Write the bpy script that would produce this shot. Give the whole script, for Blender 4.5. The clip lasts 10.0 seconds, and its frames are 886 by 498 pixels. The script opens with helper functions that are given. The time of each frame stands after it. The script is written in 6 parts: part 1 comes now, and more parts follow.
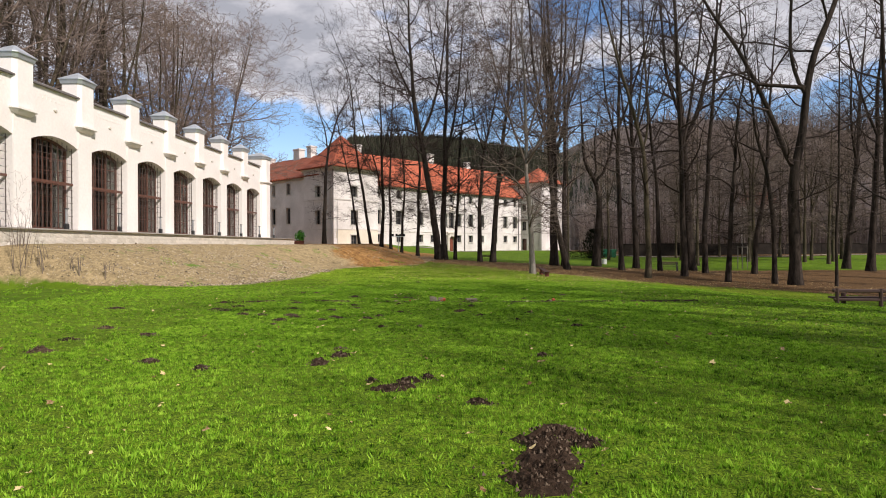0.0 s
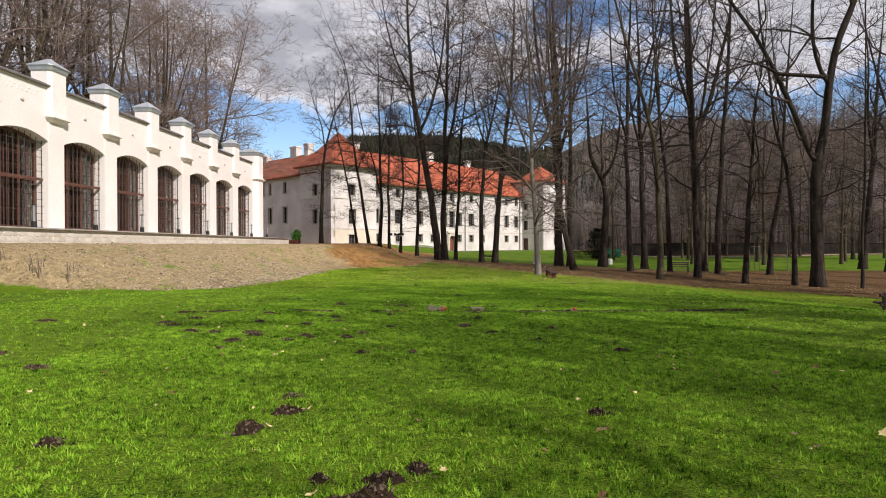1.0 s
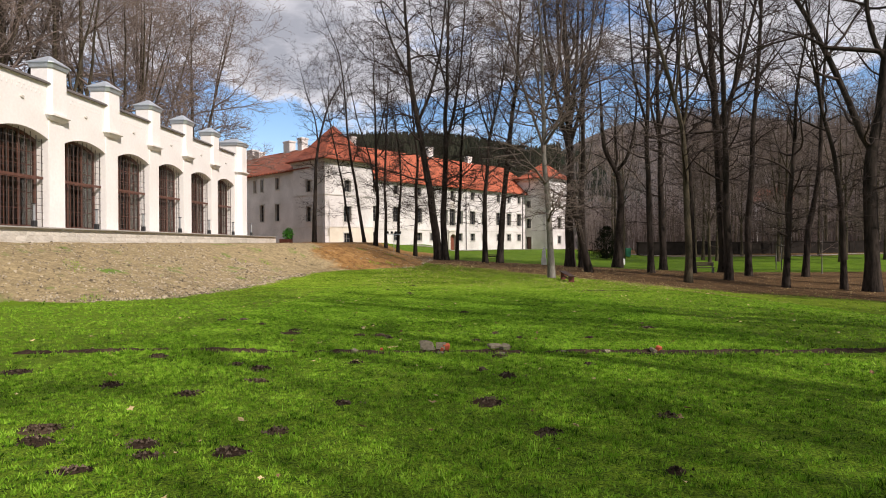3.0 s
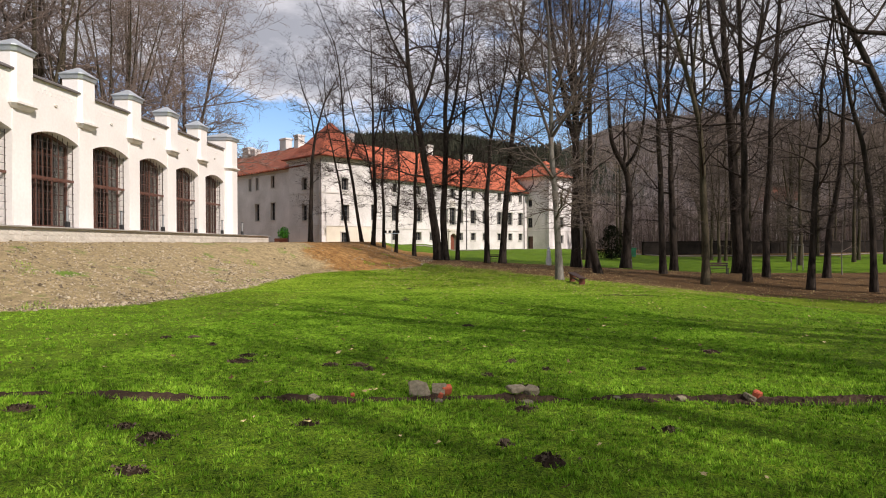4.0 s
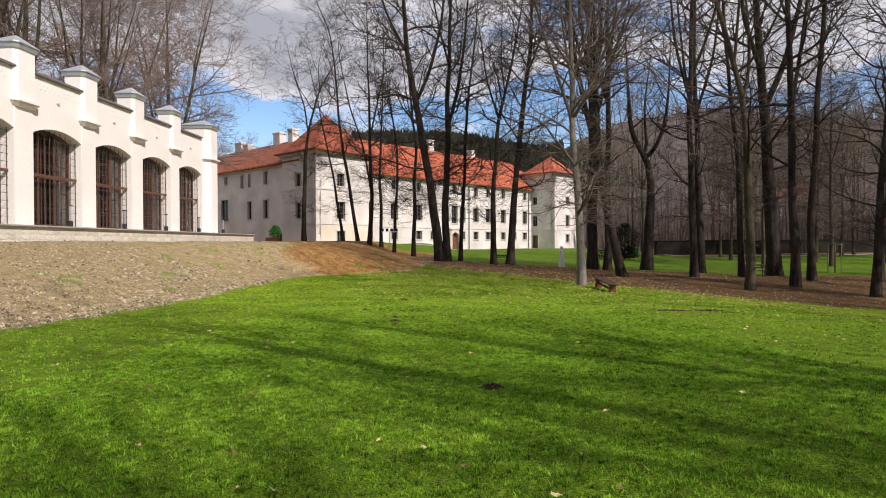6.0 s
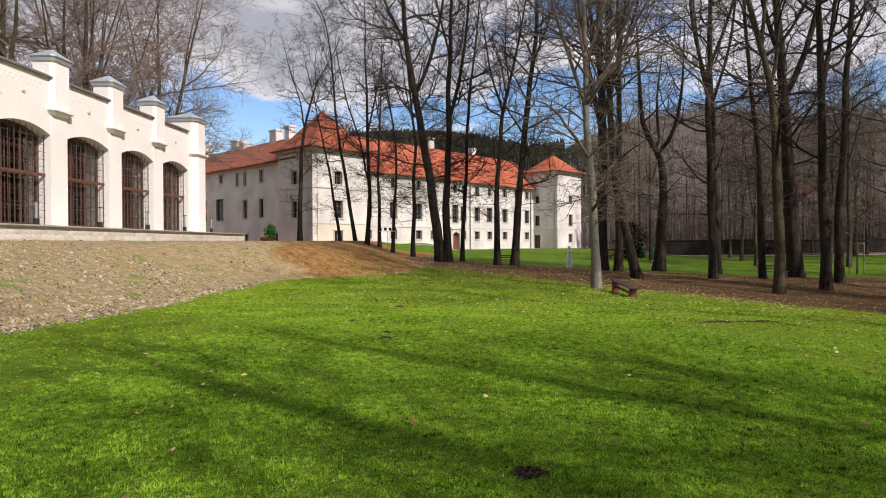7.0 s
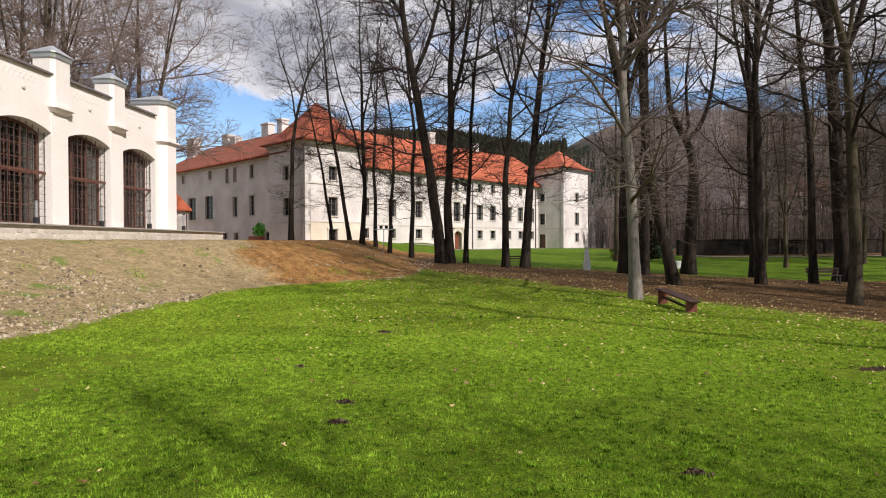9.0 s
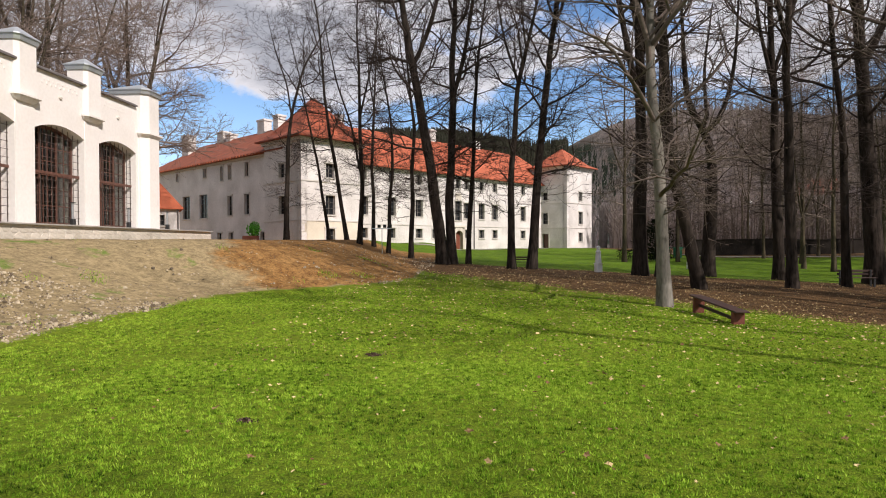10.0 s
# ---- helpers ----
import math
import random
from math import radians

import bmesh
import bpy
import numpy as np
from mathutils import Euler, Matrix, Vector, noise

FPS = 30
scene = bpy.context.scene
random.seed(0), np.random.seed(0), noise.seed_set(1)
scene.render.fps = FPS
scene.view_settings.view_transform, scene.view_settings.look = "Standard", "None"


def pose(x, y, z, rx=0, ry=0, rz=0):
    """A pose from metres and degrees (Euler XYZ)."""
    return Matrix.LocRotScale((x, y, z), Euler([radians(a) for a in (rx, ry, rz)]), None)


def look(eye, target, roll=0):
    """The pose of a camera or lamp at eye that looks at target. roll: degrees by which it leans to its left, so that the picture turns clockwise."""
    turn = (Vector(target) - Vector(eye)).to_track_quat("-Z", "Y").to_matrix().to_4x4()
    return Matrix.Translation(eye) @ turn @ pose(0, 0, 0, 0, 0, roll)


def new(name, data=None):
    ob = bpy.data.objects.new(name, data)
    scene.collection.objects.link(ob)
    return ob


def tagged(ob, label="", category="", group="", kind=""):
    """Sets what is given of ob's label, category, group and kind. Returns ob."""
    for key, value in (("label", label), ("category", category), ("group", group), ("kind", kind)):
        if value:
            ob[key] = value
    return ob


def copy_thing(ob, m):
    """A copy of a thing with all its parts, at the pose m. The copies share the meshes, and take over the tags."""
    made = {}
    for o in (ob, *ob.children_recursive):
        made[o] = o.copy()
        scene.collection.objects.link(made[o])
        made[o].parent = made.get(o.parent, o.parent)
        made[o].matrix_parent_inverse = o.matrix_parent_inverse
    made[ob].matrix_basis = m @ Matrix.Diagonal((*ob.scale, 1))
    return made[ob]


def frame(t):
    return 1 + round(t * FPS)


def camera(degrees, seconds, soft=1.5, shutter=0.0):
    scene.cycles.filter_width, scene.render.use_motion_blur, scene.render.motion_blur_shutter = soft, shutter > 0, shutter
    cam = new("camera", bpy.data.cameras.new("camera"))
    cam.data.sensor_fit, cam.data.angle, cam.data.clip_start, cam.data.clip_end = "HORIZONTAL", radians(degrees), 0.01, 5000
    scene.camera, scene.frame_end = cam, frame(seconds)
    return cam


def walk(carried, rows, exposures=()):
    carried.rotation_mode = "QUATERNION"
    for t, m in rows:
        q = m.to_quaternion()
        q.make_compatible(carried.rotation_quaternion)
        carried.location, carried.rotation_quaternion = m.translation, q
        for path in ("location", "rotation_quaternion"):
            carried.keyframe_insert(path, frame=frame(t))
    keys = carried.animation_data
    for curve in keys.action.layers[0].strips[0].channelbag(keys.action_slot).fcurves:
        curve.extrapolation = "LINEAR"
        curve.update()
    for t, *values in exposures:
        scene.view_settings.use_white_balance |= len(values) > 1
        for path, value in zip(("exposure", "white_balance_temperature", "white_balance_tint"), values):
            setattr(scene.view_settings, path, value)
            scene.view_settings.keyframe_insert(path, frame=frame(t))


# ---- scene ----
# camera: a low, level flight ahead over the lawn; rows are seconds, x, y, rise, yaw, pitch, roll
cam = camera(71.9, 10.0, soft=1.0)
EYE = 1.0
ROWS = [
    (0.0, 0.000, 0.000, 0.000, 0.000, -0.261, 0.220),
    (0.5, -0.013, 0.961, -0.014, 0.007, -0.261, 0.220),
    (1.0, -0.005, 1.932, -0.009, 0.007, -0.287, 0.230),
    (1.5, -0.008, 2.901, -0.004, 0.007, -0.307, 0.230),
    (2.0, -0.028, 3.882, 0.003, 0.013, -0.327, 0.250),
    (2.5, -0.024, 4.851, 0.004, 0.013, -0.361, 0.270),
    (4.0, -0.012, 7.794, -0.010, 0.013, -0.414, 0.280),
    (4.5, -0.043, 8.777, -0.007, 0.046, -0.434, 0.280),
    (5.0, -0.051, 9.760, -0.010, 0.066, -0.447, 0.280),
    (5.5, -0.046, 10.727, -0.002, 0.100, -0.480, 0.280),
    (7.0, -0.084, 13.711, -0.026, 0.159, -0.473, 0.320),
    (7.5, -0.098, 14.698, -0.031, 0.179, -0.480, 0.300),
    (8.0, -0.104, 15.677, -0.030, 0.199, -0.513, 0.300),
    (8.5, -0.110, 16.696, -0.035, 0.226, -0.507, 0.290),
    (9.0, -0.119, 17.716, -0.028, 0.252, -0.513, 0.300),
    (9.5, -0.149, 18.723, -0.025, 0.279, -0.527, 0.290),
    (10.0, -0.176, 19.729, -0.024, 0.299, -0.533, 0.300),
]
walk(cam, [(t, pose(x, y, EYE + z, 90 + pitch, roll, yaw)) for t, x, y, z, yaw, pitch, roll in ROWS],
     exposures=[(0.0, 0.0, 6650, 18), (10.0, 0.0, 6650, 18)])

# ---------------------------------------------------------------- world, sun
SUN_AZ, SUN_EL = 134.0, 40.0   # clockwise from straight ahead, above the horizon
world = bpy.data.worlds.new("sky")
scene.world = world
world.use_nodes = True
wn, wl = world.node_tree.nodes, world.node_tree.links
wn.clear()
w_out = wn.new("ShaderNodeOutputWorld")
w_bg = wn.new("ShaderNodeBackground")
w_sky = wn.new("ShaderNodeTexSky")
w_sky.sky_type, w_sky.sun_disc = "NISHITA", False
w_sky.sun_elevation, w_sky.sun_rotation = radians(SUN_EL), radians(SUN_AZ)
w_sky.air_density, w_sky.dust_density, w_sky.ozone_density = 1.0, 0.35, 1.8
w_bg.inputs["Strength"].default_value = 0.079
w_tc = wn.new("ShaderNodeTexCoord")
w_sep = wn.new("ShaderNodeSeparateXYZ")
wl.new(w_tc.outputs["Generated"], w_sep.inputs[0])
# clouds: noise on a flat layer overhead, seen in perspective
w_add = wn.new("ShaderNodeMath"); w_add.operation = "ADD"; w_add.inputs[1].default_value = 0.22
wl.new(w_sep.outputs["Z"], w_add.inputs[0])
w_dx = wn.new("ShaderNodeMath"); w_dx.operation = "DIVIDE"
w_dy = wn.new("ShaderNodeMath"); w_dy.operation = "DIVIDE"
wl.new(w_sep.outputs["X"], w_dx.inputs[0]); wl.new(w_add.outputs[0], w_dx.inputs[1])
wl.new(w_sep.outputs["Y"], w_dy.inputs[0]); wl.new(w_add.outputs[0], w_dy.inputs[1])
w_com = wn.new("ShaderNodeCombineXYZ")
wl.new(w_dx.outputs[0], w_com.inputs[0]); wl.new(w_dy.outputs[0], w_com.inputs[1])
w_com.inputs[2].default_value = 3.7
w_n = wn.new("ShaderNodeTexNoise")
w_n.inputs["Scale"].default_value = 1.5
w_n.inputs["Detail"].default_value = 9.0
w_n.inputs["Roughness"].default_value = 0.6
w_n.inputs["Distortion"].default_value = 0.25
wl.new(w_com.outputs[0], w_n.inputs["Vector"])
# the cover is thick overhead, thins out towards the horizon and breaks open over the park
w_high = wn.new("ShaderNodeMapRange"); w_high.interpolation_type = "SMOOTHSTEP"
w_high.inputs["From Min"].default_value, w_high.inputs["From Max"].default_value = 0.19, 0.29
w_high.inputs["To Min"].default_value, w_high.inputs["To Max"].default_value = -0.12, 0.10
wl.new(w_sep.outputs["Z"], w_high.inputs["Value"])
w_gap = wn.new("ShaderNodeVectorMath"); w_gap.operation = "DISTANCE"; w_gap.inputs[1].default_value = (0.17, 0.95, 0.24)
wl.new(w_tc.outputs["Generated"], w_gap.inputs[0])
w_open = wn.new("ShaderNodeMapRange"); w_open.interpolation_type = "SMOOTHSTEP"
w_open.inputs["From Min"].default_value, w_open.inputs["From Max"].default_value = 0.05, 0.34
w_open.inputs["To Min"].default_value, w_open.inputs["To Max"].default_value = -0.055, 0.0
wl.new(w_gap.outputs["Value"], w_open.inputs["Value"])
w_east = wn.new("ShaderNodeMapRange"); w_east.interpolation_type = "SMOOTHSTEP"   # and it closes again to the east
w_east.inputs["From Min"].default_value, w_east.inputs["From Max"].default_value = 0.28, 0.55
w_east.inputs["To Min"].default_value, w_east.inputs["To Max"].default_value = 0.0, 0.08
wl.new(w_sep.outputs["X"], w_east.inputs["Value"])
w_both = wn.new("ShaderNodeMath")
wl.new(w_open.outputs["Result"], w_both.inputs[0]); wl.new(w_east.outputs["Result"], w_both.inputs[1])
w_cover, w_sum = wn.new("ShaderNodeMath"), wn.new("ShaderNodeMath")
wl.new(w_high.outputs["Result"], w_cover.inputs[0]); wl.new(w_both.outputs[0], w_cover.inputs[1])
wl.new(w_cover.outputs[0], w_sum.inputs[0]); wl.new(w_n.outputs["Fac"], w_sum.inputs[1])
w_ramp = wn.new("ShaderNodeValToRGB")
w_ramp.color_ramp.elements[0].position = 0.46
w_ramp.color_ramp.elements[1].position = 0.54
wl.new(w_sum.outputs[0], w_ramp.inputs[0])
w_shade = wn.new("ShaderNodeValToRGB")   # bright rims, grey thick middles
w_shade.color_ramp.elements[0].position, w_shade.color_ramp.elements[0].color = 0.50, (11.0, 11.3, 11.7, 1)
w_shade.color_ramp.elements[1].position, w_shade.color_ramp.elements[1].color = 0.67, (5.25, 5.7, 6.35, 1)
wl.new(w_sum.outputs[0], w_shade.inputs[0])
w_mix = wn.new("ShaderNodeMix"); w_mix.data_type = "RGBA"
wl.new(w_ramp.outputs[0], w_mix.inputs["Factor"])
w_hue = wn.new("ShaderNodeHueSaturation")   # the camera shows a deep blue
w_hue.inputs["Saturation"].default_value, w_hue.inputs["Value"].default_value = 1.18, 2.05
wl.new(w_sky.outputs[0], w_hue.inputs["Color"])
wl.new(w_hue.outputs[0], w_mix.inputs["A"])
wl.new(w_shade.outputs[0], w_mix.inputs["B"])
wl.new(w_mix.outputs["Result"], w_bg.inputs["Color"])
wl.new(w_bg.outputs[0], w_out.inputs["Surface"])

sun = new("sun", bpy.data.lights.new("sun", "SUN"))
sun.data.energy, sun.data.angle, sun.data.color = 5.4, radians(0.53), (1.0, 0.955, 0.885)
s_dir = Vector((math.sin(radians(SUN_AZ)) * math.cos(radians(SUN_EL)), math.cos(radians(SUN_AZ)) * math.cos(radians(SUN_EL)), math.sin(radians(SUN_EL))))
sun.matrix_world = look(s_dir * 100, (0, 0, 0))
scene.view_settings.exposure = 0.0


# ---------------------------------------------------------------- materials
def material(name, dark, light, rough=0.8, scale=3.0, fine=40.0, bump=0.3, depth=0.01, metal=0.0, island=0.0, stretch=(1, 1, 1), spec=0.4):
    """A surface between two colours: large stains, fine grain, a fine relief, and a tone of its own for every piece."""
    m = bpy.data.materials.new(name)
    m.use_nodes = True
    n, l = m.node_tree.nodes, m.node_tree.links
    b = n["Principled BSDF"]
    b.inputs["Roughness"].default_value, b.inputs["Metallic"].default_value = rough, metal
    b.inputs["Specular IOR Level"].default_value = spec
    tc, mp = n.new("ShaderNodeTexCoord"), n.new("ShaderNodeMapping")
    mp.inputs["Scale"].default_value = stretch
    l.new(tc.outputs["Object"], mp.inputs["Vector"])
    big, small = n.new("ShaderNodeTexNoise"), n.new("ShaderNodeTexNoise")
    big.inputs["Scale"].default_value, small.inputs["Scale"].default_value = scale, fine
    big.inputs["Detail"].default_value, small.inputs["Detail"].default_value = 5, 4
    l.new(mp.outputs[0], big.inputs["Vector"]), l.new(mp.outputs[0], small.inputs["Vector"])
    mixv = n.new("ShaderNodeMix"); mixv.inputs["Factor"].default_value = 0.4
    l.new(big.outputs["Fac"], mixv.inputs["A"]), l.new(small.outputs["Fac"], mixv.inputs["B"])
    last = mixv.outputs["Result"]
    if island:
        info, geo, ad = n.new("ShaderNodeObjectInfo"), n.new("ShaderNodeNewGeometry"), n.new("ShaderNodeMath")
        ad.operation = "ADD"
        l.new(info.outputs["Random"], ad.inputs[0]), l.new(geo.outputs["Random Per Island"], ad.inputs[1])
        fr, ma = n.new("ShaderNodeMath"), n.new("ShaderNodeMath")
        fr.operation, ma.operation = "FRACT", "MULTIPLY_ADD"
        l.new(ad.outputs[0], fr.inputs[0]), l.new(fr.outputs[0], ma.inputs[0])
        ma.inputs[1].default_value = island
        l.new(last, ma.inputs[2])
        sb = n.new("ShaderNodeMath"); sb.operation = "SUBTRACT"; sb.inputs[1].default_value = island / 2
        l.new(ma.outputs[0], sb.inputs[0])
        last = sb.outputs[0]
    ramp = n.new("ShaderNodeValToRGB")
    ramp.color_ramp.elements[0].position, ramp.color_ramp.elements[1].position = 0.3, 0.7
    ramp.color_ramp.elements[0].color, ramp.color_ramp.elements[1].color = (*dark, 1), (*light, 1)
    l.new(last, ramp.inputs[0]), l.new(ramp.outputs[0], b.inputs["Base Color"])
    if bump:
        bp = n.new("ShaderNodeBump")
        bp.inputs["Strength"].default_value, bp.inputs["Distance"].default_value = bump, depth
        l.new(mixv.outputs["Result"], bp.inputs["Height"]), l.new(bp.outputs[0], b.inputs["Normal"])
    return m


M_PLASTER = material("cream_plaster", (0.68, 0.645, 0.60), (0.82, 0.785, 0.745), 0.9, 0.45, 9, 0.2)
M_WHITEWASH = material("castle_plaster", (0.43, 0.405, 0.375), (0.74, 0.705, 0.675), 0.9, 0.45, 6, 0.15)
M_CASTLE_GREY = material("castle_grey_plaster", (0.42, 0.40, 0.36), (0.62, 0.59, 0.54), 0.9, 0.3, 12, 0.15)
M_PLINTH = material("plinth_plaster", (0.48, 0.43, 0.335), (0.68, 0.625, 0.515), 0.9, 0.5, 12, 0.15)
M_STONE = material("pale_stone", (0.42, 0.385, 0.32), (0.62, 0.575, 0.50), 0.85, 2.0, 20, 0.4, island=0.3)
M_MORTAR = material("mortar", (0.46, 0.42, 0.355), (0.58, 0.54, 0.475), 0.95, 5, 40, 0.3)
M_ZINC = material("zinc_sheet", (0.46, 0.50, 0.53), (0.64, 0.68, 0.71), 0.36, 3, 30, 0.05, metal=0.6)
M_LEAD = material("dark_coping", (0.10, 0.09, 0.087), (0.18, 0.163, 0.157), 0.6, 3, 30, 0.1)
M_TILE = material("red_roof_tile", (0.15, 0.036, 0.018), (0.42, 0.108, 0.050), 0.85, 1.6, 5, 0.3, island=0.5)
M_TILE_OLD = material("worn_roof_tile", (0.17, 0.045, 0.021), (0.38, 0.104, 0.050), 0.85, 1.2, 14, 0.3, island=0.5)
M_FRAME = material("brown_window_frame", (0.085, 0.038, 0.026), (0.145, 0.066, 0.046), 0.5, 6, 60, 0.1)
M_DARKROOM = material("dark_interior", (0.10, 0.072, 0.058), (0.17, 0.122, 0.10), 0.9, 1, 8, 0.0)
M_LATTICE = material("brown_iron_lattice", (0.055, 0.042, 0.036), (0.11, 0.085, 0.072), 0.6, 8, 60, 0.1)
M_CLEAR = material("clear_grey_tube", (0.20, 0.21, 0.21), (0.30, 0.31, 0.31), 0.2, 3, 30, 0.0)
M_IRON = material("black_iron", (0.015, 0.015, 0.016), (0.035, 0.035, 0.035), 0.45, 8, 60, 0.1)
M_BARK = material("dark_bark", (0.004, 0.0033, 0.0028), (0.064, 0.050, 0.040), 0.95, 4, 15, 1.0, 0.06, stretch=(1, 1, 0.25), spec=0.08)
M_BARK_PALE = material("pale_bark", (0.070, 0.063, 0.053), (0.26, 0.238, 0.203), 0.95, 2.5, 22, 0.6, 0.03, stretch=(1, 1, 0.3), spec=0.08)
M_BARK_MOSS = material("mossy_bark", (0.022, 0.019, 0.012), (0.105, 0.086, 0.056), 0.95, 2.5, 20, 0.8, 0.03, stretch=(1, 1, 0.3), spec=0.08)
M_TWIG = material("twigs", (0.018, 0.014, 0.012), (0.085, 0.065, 0.055), 0.95, 0.5, 10, 0.0, spec=0.08)
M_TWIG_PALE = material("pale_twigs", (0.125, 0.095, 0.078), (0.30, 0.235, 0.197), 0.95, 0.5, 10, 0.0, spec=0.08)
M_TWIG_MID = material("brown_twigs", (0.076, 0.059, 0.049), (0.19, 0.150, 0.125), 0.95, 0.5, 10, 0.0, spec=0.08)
# paler than bare wood: the haze over the hillsides is in this colour
M_WOODS_HAZED = material("hazed_hillside_wood", (0.200, 0.166, 0.154), (0.475, 0.398, 0.370), 0.95, 0.06, 1.5, 0.0, spec=0.08)
M_BENCH_RED = material("red_painted_support", (0.10, 0.028, 0.018), (0.20, 0.058, 0.038), 0.6, 6, 50, 0.1)
M_WOOD_RED = material("brown_bench_wood", (0.022, 0.011, 0.008), (0.062, 0.030, 0.022), 0.6, 4, 40, 0.2, stretch=(0.2, 1, 1))
M_STATUE = material("white_stone", (0.50, 0.495, 0.48), (0.72, 0.715, 0.69), 0.8, 3, 30, 0.2)
M_MARBLE = material("white_marble", (0.62, 0.615, 0.60), (0.80, 0.795, 0.78), 0.7, 3, 30, 0.2)
M_GREEN_PLASTIC = material("green_plastic", (0.012, 0.13, 0.07), (0.02, 0.19, 0.10), 0.4, 2, 30, 0.02)

M_PATH = material("pale_gravel", (0.16, 0.145, 0.12), (0.34, 0.31, 0.27), 0.95, 1.5, 40, 0.3)
M_SLAB = material("grey_paving", (0.24, 0.225, 0.20), (0.42, 0.40, 0.36), 0.85, 2, 30, 0.3)
M_YEW = material("yew_needles", (0.004, 0.006, 0.003), (0.016, 0.021, 0.010), 0.9, 2, 12, 0.0, spec=0.08)
M_FIR = material("spruce_needles", (0.016, 0.018, 0.012), (0.050, 0.050, 0.032), 0.9, 0.05, 0.6, 0.0, spec=0.08)
M_SOIL = material("dark_damp_soil", (0.012, 0.008, 0.005), (0.075, 0.048, 0.032), 0.95, 9, 70, 0.9, 0.02, spec=0.08)
M_DRYSOIL = material("crumbly_soil", (0.03, 0.019, 0.011), (0.13, 0.088, 0.056), 0.95, 9, 70, 0.9, 0.02, spec=0.08)
M_CRUMB = material("soil_crumbs", (0.012, 0.008, 0.005), (0.12, 0.088, 0.062), 0.95, 9, 70, 0.3, island=0.8, spec=0.08)
M_FIELDSTONE = material("weathered_field_stone", (0.09, 0.073, 0.045), (0.31, 0.26, 0.175), 0.9, 5, 45, 0.5)
M_CLOD = material("pale_clods", (0.10, 0.075, 0.048), (0.43, 0.36, 0.25), 0.95, 4, 40, 0.3, island=0.6)
M_BRICK = material("broken_red_brick", (0.28, 0.05, 0.022), (0.50, 0.115, 0.05), 0.9, 9, 60, 0.4)
M_LEAF = material("dead_leaves", (0.15, 0.080, 0.030), (0.60, 0.47, 0.23), 0.8, 3, 60, 0.0, island=0.8)
# near-black for grey stone: the shade of the woods is in the colour
M_OLDWALL_SHADED = material("old_boundary_wall_shaded", (0.006, 0.005, 0.0045), (0.034, 0.028, 0.023), 0.95, 0.8, 9, 0.5, 0.03, spec=0.08)
M_SHRUB = material("green_shrub", (0.03, 0.16, 0.012), (0.12, 0.46, 0.04), 0.7, 3, 20, 0.0, island=0.6)
M_TERRACOTTA = material("reddish_planter", (0.16, 0.05, 0.03), (0.26, 0.09, 0.055), 0.8, 3, 30, 0.1)

M_GLASS = bpy.data.materials.new("window_glass")
M_GLASS.use_nodes = True
g_n, g_l = M_GLASS.node_tree.nodes, M_GLASS.node_tree.links
g_b = g_n["Principled BSDF"]
g_b.inputs["Base Color"].default_value = (0.75, 0.8, 0.78, 1)
g_b.inputs["Roughness"].default_value = 0.03
g_b.inputs["Transmission Weight"].default_value = 1.0
g_b.inputs["IOR"].default_value = 1.45


# ---------------------------------------------------------------- mesh helpers
def mesh_of(name, bm, mats):
    me = bpy.data.meshes.new(name)
    bm.to_mesh(me)
    bm.free()
    for m in mats if isinstance(mats, (list, tuple)) else [mats]:
        me.materials.append(m)
    return me


def part(name, bm, mat, parent=None, label="", m=None):
    """Links a bmesh, or a mesh that is shared, as one object under a thing or a part."""
    me = bm if isinstance(bm, bpy.types.Mesh) else mesh_of(name, bm, mat)
    ob = new(name, me)
    ob.parent = parent
    if m is not None:
        ob.matrix_basis = m
    if label:
        ob["label"] = label
    return ob


def thing(name, m, label, category, group="", kind=""):
    """An empty at the base of a thing, to hold its parts."""
    ob = new(name)
    ob.empty_display_size = 0.2
    ob.matrix_basis = m
    return tagged(ob, label, category, group, kind)


def box(bm, x0, x1, y0, y1, z0, z1, bevel=0.0):
    r = bmesh.ops.create_cube(bm, size=1.0, matrix=Matrix.LocRotScale(((x0 + x1) / 2, (y0 + y1) / 2, (z0 + z1) / 2), None, (abs(x1 - x0), abs(y1 - y0), abs(z1 - z0))))
    if bevel:
        es = list({e for v in r["verts"] for e in v.link_edges})
        bmesh.ops.bevel(bm, geom=es, offset=bevel, segments=1, affect="EDGES")
    return bm


def boxes(*dims, bevel=0.0):
    bm = bmesh.new()
    for d in dims:
        box(bm, *d, bevel=bevel)
    return bm


def prism(bm, pts, y0, y1):
    """A solid with the outline pts (x, z), from y0 to y1."""
    a = [bm.verts.new((x, y0, z)) for x, z in pts]
    b = [bm.verts.new((x, y1, z)) for x, z in pts]
    bm.faces.new(a), bm.faces.new(b[::-1])
    for i in range(len(pts)):
        j = (i + 1) % len(pts)
        bm.faces.new((a[j], a[i], b[i], b[j]))
    bmesh.ops.recalc_face_normals(bm, faces=bm.faces[:])
    return bm


def tube(bm, p, q, r, r2=None, n=8):
    p, q = Vector(p), Vector(q)
    d = q - p
    m = Matrix.Translation((p + q) / 2) @ d.to_track_quat("Z", "Y").to_matrix().to_4x4()
    bmesh.ops.create_cone(bm, cap_ends=True, segments=n, radius1=r, radius2=r if r2 is None else r2, depth=d.length, matrix=m)
    return bm


def smooth01(a, b, v):
    t = min(1.0, max(0.0, (v - a) / (b - a)))
    return t * t * (3 - 2 * t)


